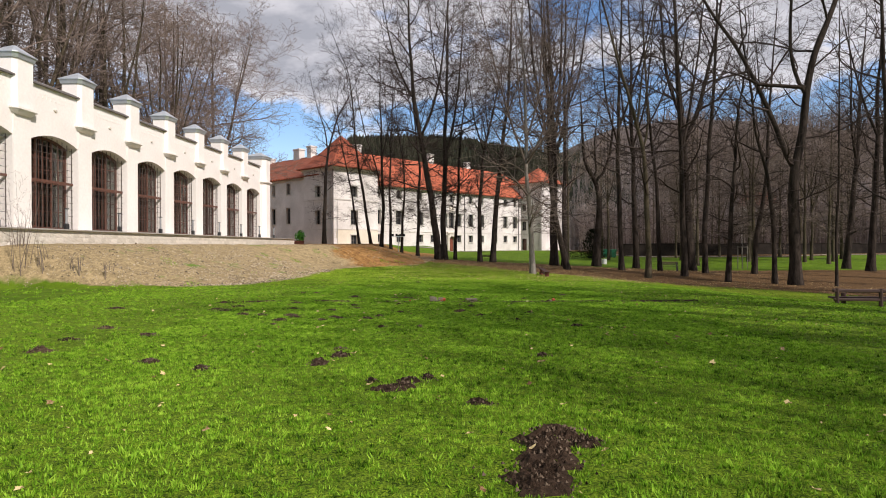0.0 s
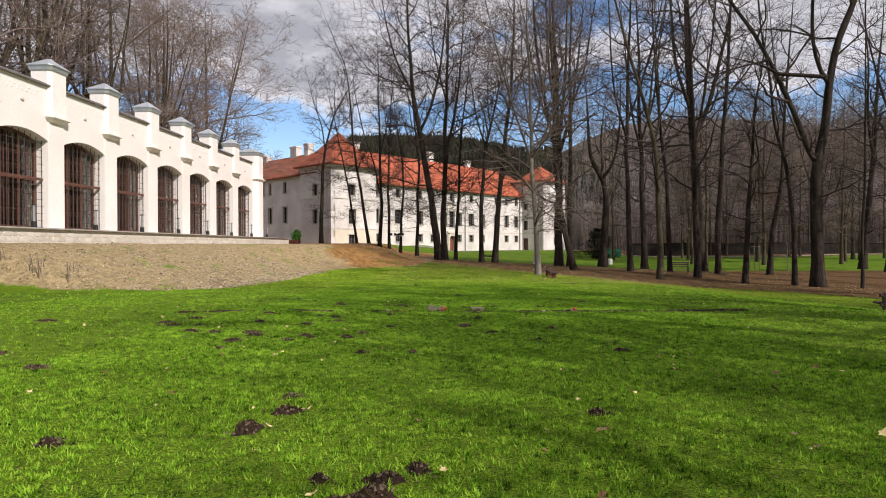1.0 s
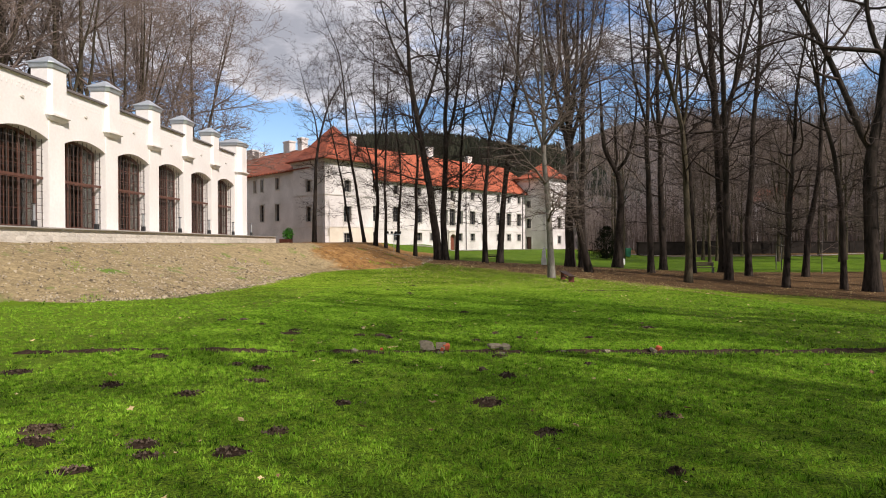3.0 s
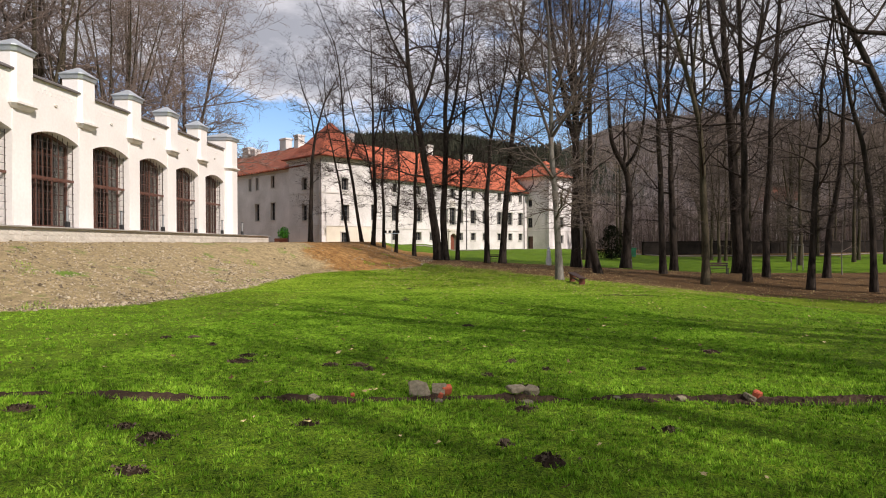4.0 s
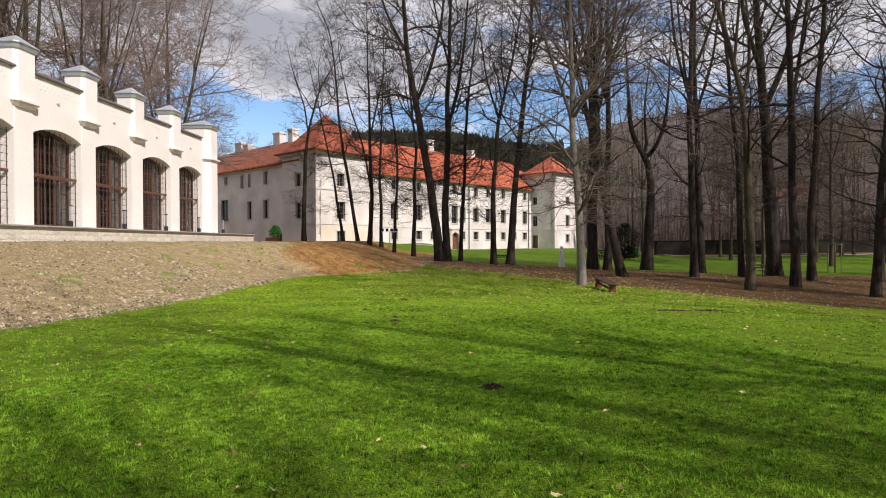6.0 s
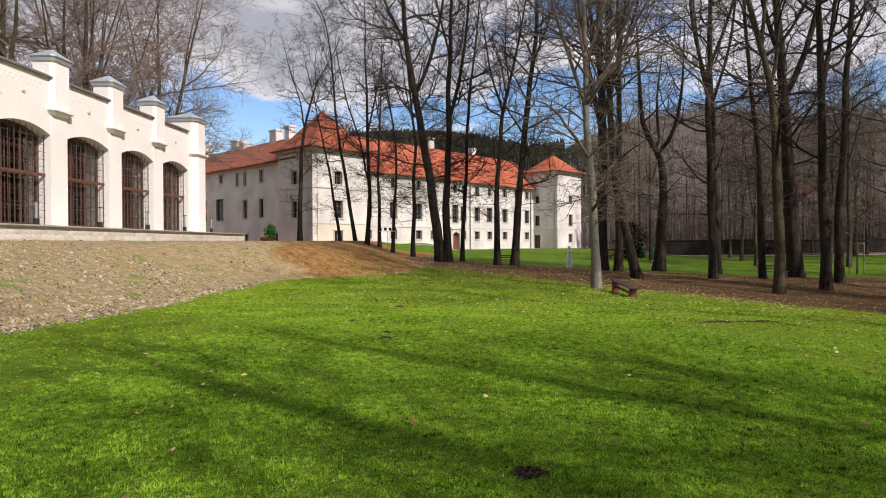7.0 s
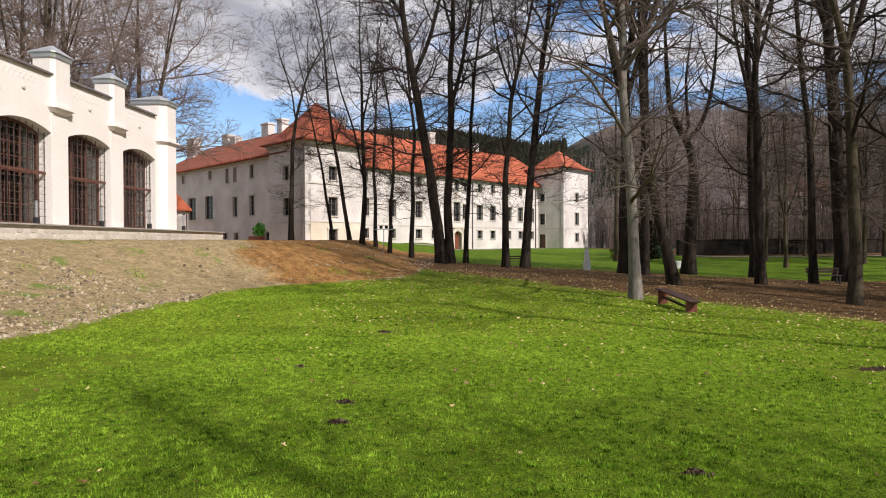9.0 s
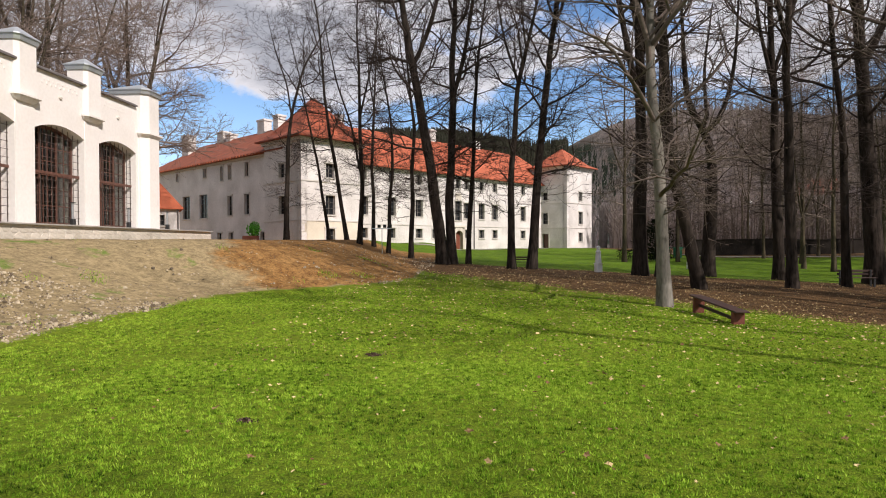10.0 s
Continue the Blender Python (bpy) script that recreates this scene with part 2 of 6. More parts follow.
# ---------------------------------------------------------------- ground
def lawn_z(x, y):
    z = -0.35 * smooth01(4, 26, y) - 0.62 * smooth01(22, 42, y + 0.35 * x)
    z += min(0.90, max(0.0, 0.87 - 0.0435 * (x + 1))) * smooth01(26, 43, y)   # the ground under the trees falls to the right
    z -= 0.72 * smooth01(6, 13.5, x) * smooth01(6, 16, y) * (1 - 0.71 * smooth01(20, 33, y)) * (1 - smooth01(34, 41, y))   # a shallow dip towards the timber bench
    far = smooth01(55, 104, y)
    return z * (1 - far) + (0.18 - 0.15 * smooth01(12, 32, x)) * far


def foot_x(y):
    """The line where the bare bank meets the lawn."""
    pts = ((-60, -14.6), (18.4, -14.6), (18.8, -12.5), (19.5, -8.4), (21.4, -6.8), (27, -6.3), (31, -6.3), (34.5, -5.5), (36.0, -3.8), (37.2, -2.2), (39.5, -1.2), (46, -1.0), (57, -0.7), (70, 1.0), (90, 1.5))
    for (a, fa), (b, fb) in zip(pts, pts[1:]):
        if y <= b:
            return fa + (fb - fa) * max(0.0, (y - a) / (b - a))
    return pts[-1][1]


def bank_z(x, y):
    d = foot_x(y) - x
    if d <= 0:
        return 0.0
    top = max(0.0, 1.13 + 1.15 * smooth01(55, 104, y) - 1.1 * max(smooth01(66, 90, y), smooth01(46, 60, y) * smooth01(-8, -3, x)) - lawn_z(x, y))
    return top * smooth01(-0.6, 7.0 - 2.2 * smooth01(22, 60, y), d)


def hill_z(x, y):
    """Wooded hills: one far behind the castle, one beyond the park to the right, a slope behind the orangery."""
    u = x / max(y, 200)
    z = 112 * smooth01(240, 640, y) * (1 - smooth01(0.145, 0.24, -u)) * (1 - 0.22 * smooth01(0.02, 0.2, u)) * (0.95 + 0.08 * noise.noise((x / 140, y / 200, 1.7)))
    q = x + 0.35 * (y - 110)
    z += (28 + 26 * smooth01(200, 360, y)) * smooth01(45, 150, q) * smooth01(60, 200, y) * smooth01(32, 127, x) * (1 - smooth01(380, 600, y)) * (0.95 + 0.14 * noise.noise((x / 60, y / 60, 5.1)))
    z += 20 * smooth01(30, 120, -x) * (1 - smooth01(60, 95, y))
    return z


def ground_z(x, y):
    bare = smooth01(0.1, 1.2, foot_x(y) - x) * (1 - smooth01(64, 72, y)) if y > 18 else 0.0
    rough = bare * (0.055 * noise.noise((x * 1.5, y * 1.1, 8)) + 0.035 * noise.noise((x * 3.3, y * 2.6, 2)))
    return lawn_z(x, y) + bank_z(x, y) + hill_z(x, y) + rough + 0.03 * noise.noise((x * 0.5, y * 0.5, 0)) + 0.012 * noise.noise((x * 2.1, y * 2.1, 4))


def span(stops):
    """Grid lines: (end, step) pairs from the first stop on."""
    out = [stops[0]]
    for end, step in stops[1:]:
        n = max(1, round((end - out[-1]) / step))
        a = out[-1]
        out += [a + (end - a) * (i + 1) / n for i in range(n)]
    return out


def ground_material():
    m = bpy.data.materials.new("lawn_and_soil")
    m.use_nodes = True
    n, l = m.node_tree.nodes, m.node_tree.links
    b = n["Principled BSDF"]
    b.inputs["Roughness"].default_value = 0.95
    b.inputs["Specular IOR Level"].default_value = 0.1
    tc = n.new("ShaderNodeTexCoord")

    def tex(scale, detail=4, rough=0.55):
        t = n.new("ShaderNodeTexNoise")
        t.inputs["Scale"].default_value, t.inputs["Detail"].default_value, t.inputs["Roughness"].default_value = scale, detail, rough
        l.new(tc.outputs["Object"], t.inputs["Vector"])
        return t.outputs["Fac"]

    def ramp(fac, *stops):
        r = n.new("ShaderNodeValToRGB")
        while len(r.color_ramp.elements) < len(stops):
            r.color_ramp.elements.new(0.5)
        for e, (p, c) in zip(r.color_ramp.elements, stops):
            e.position, e.color = p, (*c, 1)
        l.new(fac, r.inputs[0])
        return r.outputs[0]

    def mix(f, a, c):
        x = n.new("ShaderNodeMix"); x.data_type = "RGBA"
        l.new(f, x.inputs["Factor"]), l.new(a, x.inputs["A"]), l.new(c, x.inputs["B"])
        return x.outputs["Result"]

    def mask(name, scale, amount):
        at = n.new("ShaderNodeAttribute"); at.attribute_name = name
        ad = n.new("ShaderNodeMath"); ad.operation = "MULTIPLY_ADD"
        l.new(tex(scale, 6, 0.65), ad.inputs[0]); ad.inputs[1].default_value = amount
        l.new(at.outputs["Fac"], ad.inputs[2])
        r = n.new("ShaderNodeMapRange")
        r.inputs["From Min"].default_value, r.inputs["From Max"].default_value = 0.5 + amount * 0.5 - 0.08, 0.5 + amount * 0.5 + 0.08
        l.new(ad.outputs[0], r.inputs["Value"])
        return r.outputs["Result"]

    clump = tex(10, 3, 0.6)
    fine, mid, big = tex(55, 5, 0.7), tex(6, 5), tex(0.7, 4)
    grass = mix(big, ramp(fine, (0.3, (0.036, 0.085, 0.003)), (0.7, (0.115, 0.215, 0.008))), ramp(tex(0.9, 5, 0.65), (0.38, (0.040, 0.080, 0.004)), (0.66, (0.15, 0.225, 0.017))))
    soil = mix(tex(0.5, 6, 0.65), ramp(tex(9, 8, 0.8), (0.36, (0.095, 0.072, 0.038)), (0.64, (0.49, 0.385, 0.215))), ramp(tex(4, 8, 0.75), (0.36, (0.15, 0.113, 0.060)), (0.64, (0.45, 0.345, 0.185))))
    clay = mix(tex(2.0, 5), ramp(tex(16, 5, 0.75), (0.36, (0.060, 0.025, 0.009)), (0.63, (0.45, 0.225, 0.070))), ramp(tex(3.5, 7, 0.7), (0.38, (0.075, 0.038, 0.015)), (0.63, (0.46, 0.275, 0.105))))
    litter = mix(tex(2.2, 5), ramp(tex(38, 5, 0.8), (0.42, (0.009, 0.0065, 0.0045)), (0.60, (0.29, 0.165, 0.070))), ramp(tex(14, 5, 0.75), (0.40, (0.018, 0.013, 0.008)), (0.66, (0.165, 0.095, 0.040))))
    wood = ramp(tex(0.12, 8, 0.7), (0.35, (0.063, 0.052, 0.047)), (0.65, (0.176, 0.146, 0.130)))
    fir = ramp(tex(0.15, 8, 0.75), (0.35, (0.006, 0.010, 0.006)), (0.65, (0.026, 0.036, 0.018)))
    at = n.new("ShaderNodeAttribute"); at.attribute_name = "sward"   # thatch under the standing blades, its colour darkened for the shade between them
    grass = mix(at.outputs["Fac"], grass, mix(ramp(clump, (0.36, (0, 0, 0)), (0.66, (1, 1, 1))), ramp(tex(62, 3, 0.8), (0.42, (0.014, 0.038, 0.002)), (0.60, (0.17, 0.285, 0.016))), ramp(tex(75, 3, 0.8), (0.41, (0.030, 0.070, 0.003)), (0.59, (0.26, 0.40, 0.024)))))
    sep, far = n.new("ShaderNodeSeparateXYZ"), n.new("ShaderNodeMapRange")   # mossy and drier towards the trees
    l.new(tc.outputs["Object"], sep.inputs[0]), l.new(sep.outputs["Y"], far.inputs["Value"])
    far.inputs["From Min"].default_value, far.inputs["From Max"].default_value, far.inputs["To Max"].default_value = 18, 28, 0.45
    back, both = n.new("ShaderNodeMapRange"), n.new("ShaderNodeMath")
    both.operation = "MULTIPLY"
    back.inputs["From Min"].default_value, back.inputs["From Max"].default_value, back.inputs["To Min"].default_value, back.inputs["To Max"].default_value = 38, 48, 1, 0
    l.new(sep.outputs["Y"], back.inputs["Value"]), l.new(far.outputs["Result"], both.inputs[0]), l.new(back.outputs["Result"], both.inputs[1])
    grass = mix(both.outputs[0], grass, ramp(mid, (0.3, (0.10, 0.14, 0.008)), (0.7, (0.27, 0.30, 0.025))))
    tuft = n.new("ShaderNodeMapRange")   # weeds that come up through the bare soil
    tuft.inputs["From Min"].default_value, tuft.inputs["From Max"].default_value = 0.59, 0.68
    l.new(tex(0.9, 7, 0.62), tuft.inputs["Value"])
    weeds = ramp(fine, (0.3, (0.055, 0.11, 0.014)), (0.7, (0.20, 0.29, 0.05)))
    col = mix(mask("bank", 1.6, 0.55), grass, mix(mask("clay", 0.55, 1.3), mix(tuft.outputs["Result"], soil, weeds), clay))
    col = mix(mask("litter", 1.3, 0.9), col, litter)
    col = mix(mask("wood", 0.05, 0.5), col, mix(mask("fir", 0.02, 0.6), wood, fir))
    l.new(col, b.inputs["Base Color"])
    bp = n.new("ShaderNodeBump")
    bp.inputs["Strength"].default_value, bp.inputs["Distance"].default_value = 0.9, 0.04
    rough = n.new("ShaderNodeMath"); rough.operation = "MULTIPLY_ADD"; rough.inputs[1].default_value = 2.2   # clods and furrows over the fine crumb
    l.new(tex(5.5, 6, 0.7), rough.inputs[0]), l.new(tex(28, 6, 0.75), rough.inputs[2])
    l.new(rough.outputs[0], bp.inputs["Height"]), l.new(bp.outputs[0], b.inputs["Normal"])
    return m


M_GROUND = ground_material()


LITTER_EDGE = ((-6, 50), (1, 42), (4.2, 38.5), (6.6, 35), (9, 32.6), (14.8, 30.2), (18.5, 26), (26, 21), (60, 12))


def park_edge(x):
    """Where the lawn across the park ends at a gravel path."""
    return 77 + 15 * (1 - smooth01(20, 26, x)) + 5 * smooth01(40, 56, x)


def litter_at(x, y):
    """How far the ground under the trees is covered with dead leaves: above a half it is."""
    edge = 50.0
    for (a, fa), (b, fb) in zip(LITTER_EDGE, LITTER_EDGE[1:]):
        if a <= x <= b:
            edge = fa + (fb - fa) * (x - a) / (b - a)
    v = smooth01(-6.5, 3.5, y - edge) * smooth01(-4.5, -0.5, x - 0.06 * (y - 40))
    far = max(47.5, 54 - 0.5 * x)
    beyond = smooth01(-1.5, 1.5, y - park_edge(x)) * smooth01(20, 23, x)
    return max(v * (1 - smooth01(-3, 3, y - far)), beyond)


def build_ground():
    xs = span([-1600, (-400, 120), (-120, 28), (-40, 5), (-16, 1.0), (10, 0.4), (26, 0.8), (60, 2.5), (160, 14), (500, 50), (1600, 150)])
    ys = span([-900, (-100, 80), (-20, 8), (0, 1.2), (30, 0.4), (64, 0.7), (124, 2.5), (220, 12), (700, 30), (2000, 160)])
    nx, ny = len(xs), len(ys)
    verts = [(x, y, ground_z(x, y)) for y in ys for x in xs]
    faces = [(j * nx + i, j * nx + i + 1, (j + 1) * nx + i + 1, (j + 1) * nx + i) for j in range(ny - 1) for i in range(nx - 1)]
    me = bpy.data.meshes.new("ground")
    me.from_pydata(verts, [], faces)
    me.shade_smooth()
    vals = {"sward": [], "bank": [], "clay": [], "litter": [], "wood": [], "fir": []}
    for x, y, z in verts:
        vals["bank"].append(smooth01(-0.9, 0.9, foot_x(y) - x) * smooth01(17.6, 20.0, y + 0.06 * x + 0.7) * (1 - smooth01(66, 74, y) * smooth01(-11, -4, x)))
        vals["clay"].append(smooth01(-4.0, 4.0, y - 33.6 + 1.75 * (x + 4.3)) * smooth01(31.5, 34.5, y) * smooth01(-0.4, 0.5, foot_x(y) - x))
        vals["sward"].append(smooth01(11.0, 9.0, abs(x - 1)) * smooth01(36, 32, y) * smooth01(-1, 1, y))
        vals["litter"].append(litter_at(x, y))
        vals["wood"].append(max(smooth01(3, 14, hill_z(x, y)), smooth01(100, 112, y - 0.1 * x) * smooth01(24, 32, x), smooth01(58, 72, x)))
        vals["fir"].append(smooth01(150, 240, y) * (1 - smooth01(30, 150, x)))
    for k, v in vals.items():
        at = me.attributes.new(k, "FLOAT", "POINT")
        at.data.foreach_set("value", v)
    me.materials.append(M_GROUND)
    return tagged(new("ground", me), "spring lawn with bare soil bank and leaf-littered woodland floor", "ground", kind="structure")


build_ground()


def gravel_path(points, width, label):
    """A flat ribbon of gravel that follows the ground."""
    bm = bmesh.new()
    rows = []
    for (ax, ay), (bx, by) in zip(points, points[1:]):
        n = max(2, int(math.hypot(bx - ax, by - ay) / 0.8))
        d = Vector((bx - ax, by - ay, 0)).normalized()
        for k in range(n):
            x, y = ax + (bx - ax) * k / n, ay + (by - ay) * k / n
            row = []
            for s in (-0.5, -0.25, 0, 0.25, 0.5):
                w = s * width * (1 + 0.15 * noise.noise((x * 0.7, y * 0.7, s)))
                px, py = x - d.y * w, y + d.x * w
                row.append(bm.verts.new((px, py, ground_z(px, py) + 0.05)))
            rows.append(row)
    for a, b in zip(rows, rows[1:]):
        for k in range(4):
            bm.faces.new((a[k], a[k + 1], b[k + 1], b[k]))
    tagged(new("path", mesh_of("path", bm, M_PATH)), label, "path", kind="structure")


gravel_path([(x, park_edge(x) + 1.2) for x in range(22, 64, 2)], 1.1, "pale gravel path along the far end of the park lawn")

# ---------------------------------------------------------------- orangery
BAY, OR_ANGLE = 3.62, -2.9
OR = pose(-15.434, 22.42, 0, 0, 0, OR_ANGLE)     # local y along the front, x out to the lawn, origin at a pier
OR_FIRST, OR_LAST = -6, 7                      # piers
TERRACE = 1.70
W_HALF, SPRING, RISE, TOP = 1.36, 5.10, 0.29, 7.2


def slab(bm, pts, x0, x1):
    """A solid with the outline pts (y, z), from x0 to x1."""
    a = [bm.verts.new((x0, y, z)) for y, z in pts]
    b = [bm.verts.new((x1, y, z)) for y, z in pts]
    bm.faces.new(a), bm.faces.new(b[::-1])
    for i in range(len(pts)):
        j = (i + 1) % len(pts)
        bm.faces.new((a[j], a[i], b[i], b[j]))
    return bm


def arch_line(half, spring, rise, n=12):
    """Points (y, z) along a flat arch, from left to right."""
    return [(half * (2 * i / n - 1), spring + rise * (1 - (2 * i / n - 1) ** 2)) for i in range(n + 1)]


def arch_at(y, half, spring, rise):
    return spring + rise * (1 - (y / half) ** 2)


def clean(bm):
    bmesh.ops.remove_doubles(bm, verts=bm.verts[:], dist=0.0005)
    bmesh.ops.recalc_face_normals(bm, faces=bm.faces[:])
    return bm


def pier_block(bm, y, grow, z0, z1, grow2=None, end=False):
    """An upright block with chamfered front corners; grow widens it at the bottom, grow2 at the top."""
    return pier_loft(bm, y, ((grow, z0), (grow if grow2 is None else grow2, z1)), end)


def pier_loft(bm, y, steps, end=False):
    """The pier's outline carried up through several widths and heights, closed below and above."""
    w, f = (0.72, 0.40) if end else (0.52, 0.16)
    rings = []
    for g, z in steps:
        c = 0.28 if end else 0.13
        back = -1.25 if end else -0.62
        pts = [(back - g, -w - g), (f - c + g, -w - g), (f + g, -w + c - g), (f + g, w - c + g), (f - c + g, w + g), (back - g, w + g)]
        rings.append([bm.verts.new((px, y + py, z)) for px, py in pts])
    bm.faces.new(rings[0][::-1]), bm.faces.new(rings[-1])
    for a, b in zip(rings, rings[1:]):
        for i in range(6):
            j = (i + 1) % 6
            bm.faces.new((a[i], a[j], b[j], b[i]))
    return bm


def bay_mesh():
    """One bay of wall round its arched opening; the opening goes right through."""
    bm = bmesh.new()
    h = BAY / 2
    arch = arch_line(W_HALF, SPRING, RISE)
    for y0, y1 in ((-h, -W_HALF), (W_HALF, h)):
        slab(bm, [(y0, TERRACE), (y1, TERRACE), (y1, SPRING), (y0, SPRING)], -0.95, 0)
        slab(bm, [(y0, SPRING), (y1, SPRING), (y1, TOP), (y0, TOP)], -0.95, 0)
    for p, q in zip(arch, arch[1:]):
        slab(bm, [p, q, (q[0], TOP), (p[0], TOP)], -0.95, 0)
    return mesh_of("wall_bay", clean(bm), M_PLASTER)


def lattice_bars():
    """The iron lattice in front of the glazing, bar by bar."""
    out = []
    n = 9
    for i in range(n + 1):
        y = -W_HALF + 0.03 + (2 * W_HALF - 0.06) * i / n
        out.append(mesh_of("lattice_bar", boxes((-0.255, -0.235, y - 0.008, y + 0.008, TERRACE + 0.03, arch_at(min(W_HALF, abs(y)), W_HALF, SPRING, RISE))), M_LATTICE))
    for k in range(13):
        z = TERRACE + 0.06 + k * 0.27
        w = W_HALF if z < SPRING else W_HALF * math.sqrt(max(0.0, 1 - (z - SPRING) / RISE))
        out.append(mesh_of("lattice_bar", boxes((-0.234, -0.218, -w, w, z - 0.007, z + 0.007)), M_LATTICE))
    return out


def sash_parts():
    """Brown frame along posts and arch, then mullions, transom and glazing bars."""
    x0, x1 = -0.58, -0.50
    bm = bmesh.new()
    out = [(-W_HALF, TERRACE + 0.02)] + arch_line(W_HALF, SPRING, RISE) + [(W_HALF, TERRACE + 0.02)]
    inn = [(-W_HALF + 0.11, TERRACE + 0.02)] + arch_line(W_HALF - 0.11, SPRING - 0.11, RISE) + [(W_HALF - 0.11, TERRACE + 0.02)]
    for i in range(len(out) - 1):
        slab(bm, [inn[i], inn[i + 1], out[i + 1], out[i]], x0, x1)
    frame_mesh = mesh_of("window", clean(bm), M_FRAME)
    bits = []
    for y in (-0.46, 0.46):
        bits.append(("mullion", boxes((x0, x1 + 0.01, y - 0.055, y + 0.055, TERRACE + 0.02, arch_at(abs(y), W_HALF, SPRING, RISE) - 0.08))))
    bits.append(("transom", boxes((-0.28, -0.21, -W_HALF, W_HALF, TERRACE + 1.87, TERRACE + 1.97))))
    bits.append(("transom", boxes((x0 - 0.01, x1 + 0.015, -W_HALF + 0.1, W_HALF - 0.1, TERRACE + 1.86, TERRACE + 1.99))))
    bits.append(("bottom_rail", boxes((x0 - 0.01, x1 + 0.015, -W_HALF + 0.1, W_HALF - 0.1, TERRACE + 0.01, TERRACE + 0.13))))
    for y in (-0.9, -0.23, 0, 0.23, 0.9):
        bits.append(("glazing_bar", boxes((x0 + 0.02, x1 - 0.02, y - 0.015, y + 0.015, TERRACE + 0.1, arch_at(abs(y), W_HALF, SPRING, RISE) - 0.08))))
    for z in (2.45, 3.05, 4.1, 4.6):
        bits.append(("glazing_bar", boxes((x0 + 0.022, x1 - 0.022, -W_HALF + 0.1, W_HALF - 0.1, z - 0.018, z + 0.018))))
    return frame_mesh, [(k, mesh_of(k, b, M_FRAME)) for k, b in bits]


def pane_mesh(y0, y1):
    bm = bmesh.new()
    n = 6
    ys = [y0 + (y1 - y0) * i / n for i in range(n + 1)]
    slab(bm, [(y0, TERRACE + 0.1), (y1, TERRACE + 0.1)] + [(y, arch_at(abs(y), W_HALF, SPRING, RISE) - 0.03) for y in ys[::-1]], -0.548, -0.54)
    return mesh_of("pane", clean(bm), M_GLASS)


def build_orangery():
    o = thing("orangery", OR, "cream plastered orangery with tall arched windows and zinc-capped piers", "building")
    bay, bars, sash = bay_mesh(), lattice_bars(), sash_parts()
    panes = [pane_mesh(-W_HALF + 0.1, -0.5), pane_mesh(-0.42, 0.42), pane_mesh(0.5, W_HALF - 0.1)]
    coping = bmesh.new()
    prism(coping, [(-0.70, TOP), (0.12, TOP), (0.12, TOP + 0.06), (-0.1, TOP + 0.17), (-0.70, TOP + 0.17)], -BAY / 2 + 0.45, BAY / 2 - 0.45)
    coping = mesh_of("coping", coping, M_LEAD)
    vent = bmesh.new()
    bmesh.ops.create_cone(vent, cap_ends=True, segments=10, radius1=0.11, radius2=0.075, depth=0.05, matrix=Matrix.Translation((0.02, 0, 0)) @ Matrix.Rotation(radians(90), 4, "Y") @ Matrix.Diagonal((0.6, 1, 1, 1)))
    vent = mesh_of("vent", vent, M_MORTAR)
    dent = mesh_of("dentil", boxes((-0.01, 0.018, -0.028, 0.028, -0.035, 0.035), bevel=0.006), M_PLASTER)
    for i in range(OR_FIRST, OR_LAST):
        c = Matrix.Translation((0, (i + 0.5) * BAY, 0))
        part("wall_bay", bay, None, o, m=c)
        part("coping", coping, None, o, "dark sheet coping", m=c)
        part("vent", vent, None, o, "small vent hole", m=c @ Matrix.Translation((0, 0, 6.42)))
        if i >= -2:
            for k in range(9):
                part("dentil", dent, None, o, m=c @ Matrix.Translation((0, (k - 4) * 0.235, 6.78)))
            for k in range(8):
                part("dentil", dent, None, o, m=c @ Matrix.Translation((0, (k - 3.5) * 0.235, 6.92)))
        w = part("window", sash[0], None, o, "arched brown window behind a dark iron lattice", m=c)
        for k, bit in sash[1]:
            part(k, bit, None, w)
        for bar in bars:
            part("lattice_bar", bar, None, w, "thin iron bar")
        for p in panes:
            part("pane", p, None, w)
    for i in range(OR_FIRST, OR_LAST + 1):
        y, end = i * BAY + (0.46 if i == OR_LAST else 0), i == OR_LAST
        bm = bmesh.new()
        if end:
            pier_block(bm, y, -0.02, TERRACE - 0.6, 7.85, None, True)
        else:
            pier_block(bm, y, 0.0, 6.1, 7.85)
            box(bm, -0.6, 0.03, y - 0.44, y + 0.44, TERRACE, 6.12)
        part("pier", bm, M_PLASTER, o)
        bm = bmesh.new()
        pier_loft(bm, y, ((-0.06, 5.86), (-0.01, 5.90), (0.035, 5.95), (0.06, 6.00), (0.065, 6.015), (0.11, 6.02), (0.115, 6.10), (0.005, 6.125)), end)
        part("corbel", bm, M_PLASTER, o)
        bm = bmesh.new()
        pier_block(bm, y, 0.04, 7.85, 8.02, 0.08, end)
        pier_block(bm, y, 0.11, 8.02, 8.06, None, end)
        pier_block(bm, y, 0.10, 8.06, 8.40, None, end)
        for v in bm.verts:
            if v.co.z > 8.39:
                v.co = Vector((-0.24 + (v.co.x + 0.24) * 0.12, y + (v.co.y - y) * 0.12, 8.40))
        part("pier_cap", bm, M_ZINC, o, "folded zinc cap")
    y0, y1 = OR_FIRST * BAY, OR_LAST * BAY + 0.34
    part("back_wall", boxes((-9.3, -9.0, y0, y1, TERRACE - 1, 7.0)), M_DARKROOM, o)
    part("end_wall", boxes((-9.0, -0.5, y1 - 0.2, y1 + 0.45, TERRACE - 1, 7.25)), M_PLASTER, o)
    part("end_wall", boxes((-9.0, -0.5, y0 - 0.45, y0 + 0.2, TERRACE - 1, 7.25)), M_PLASTER, o)
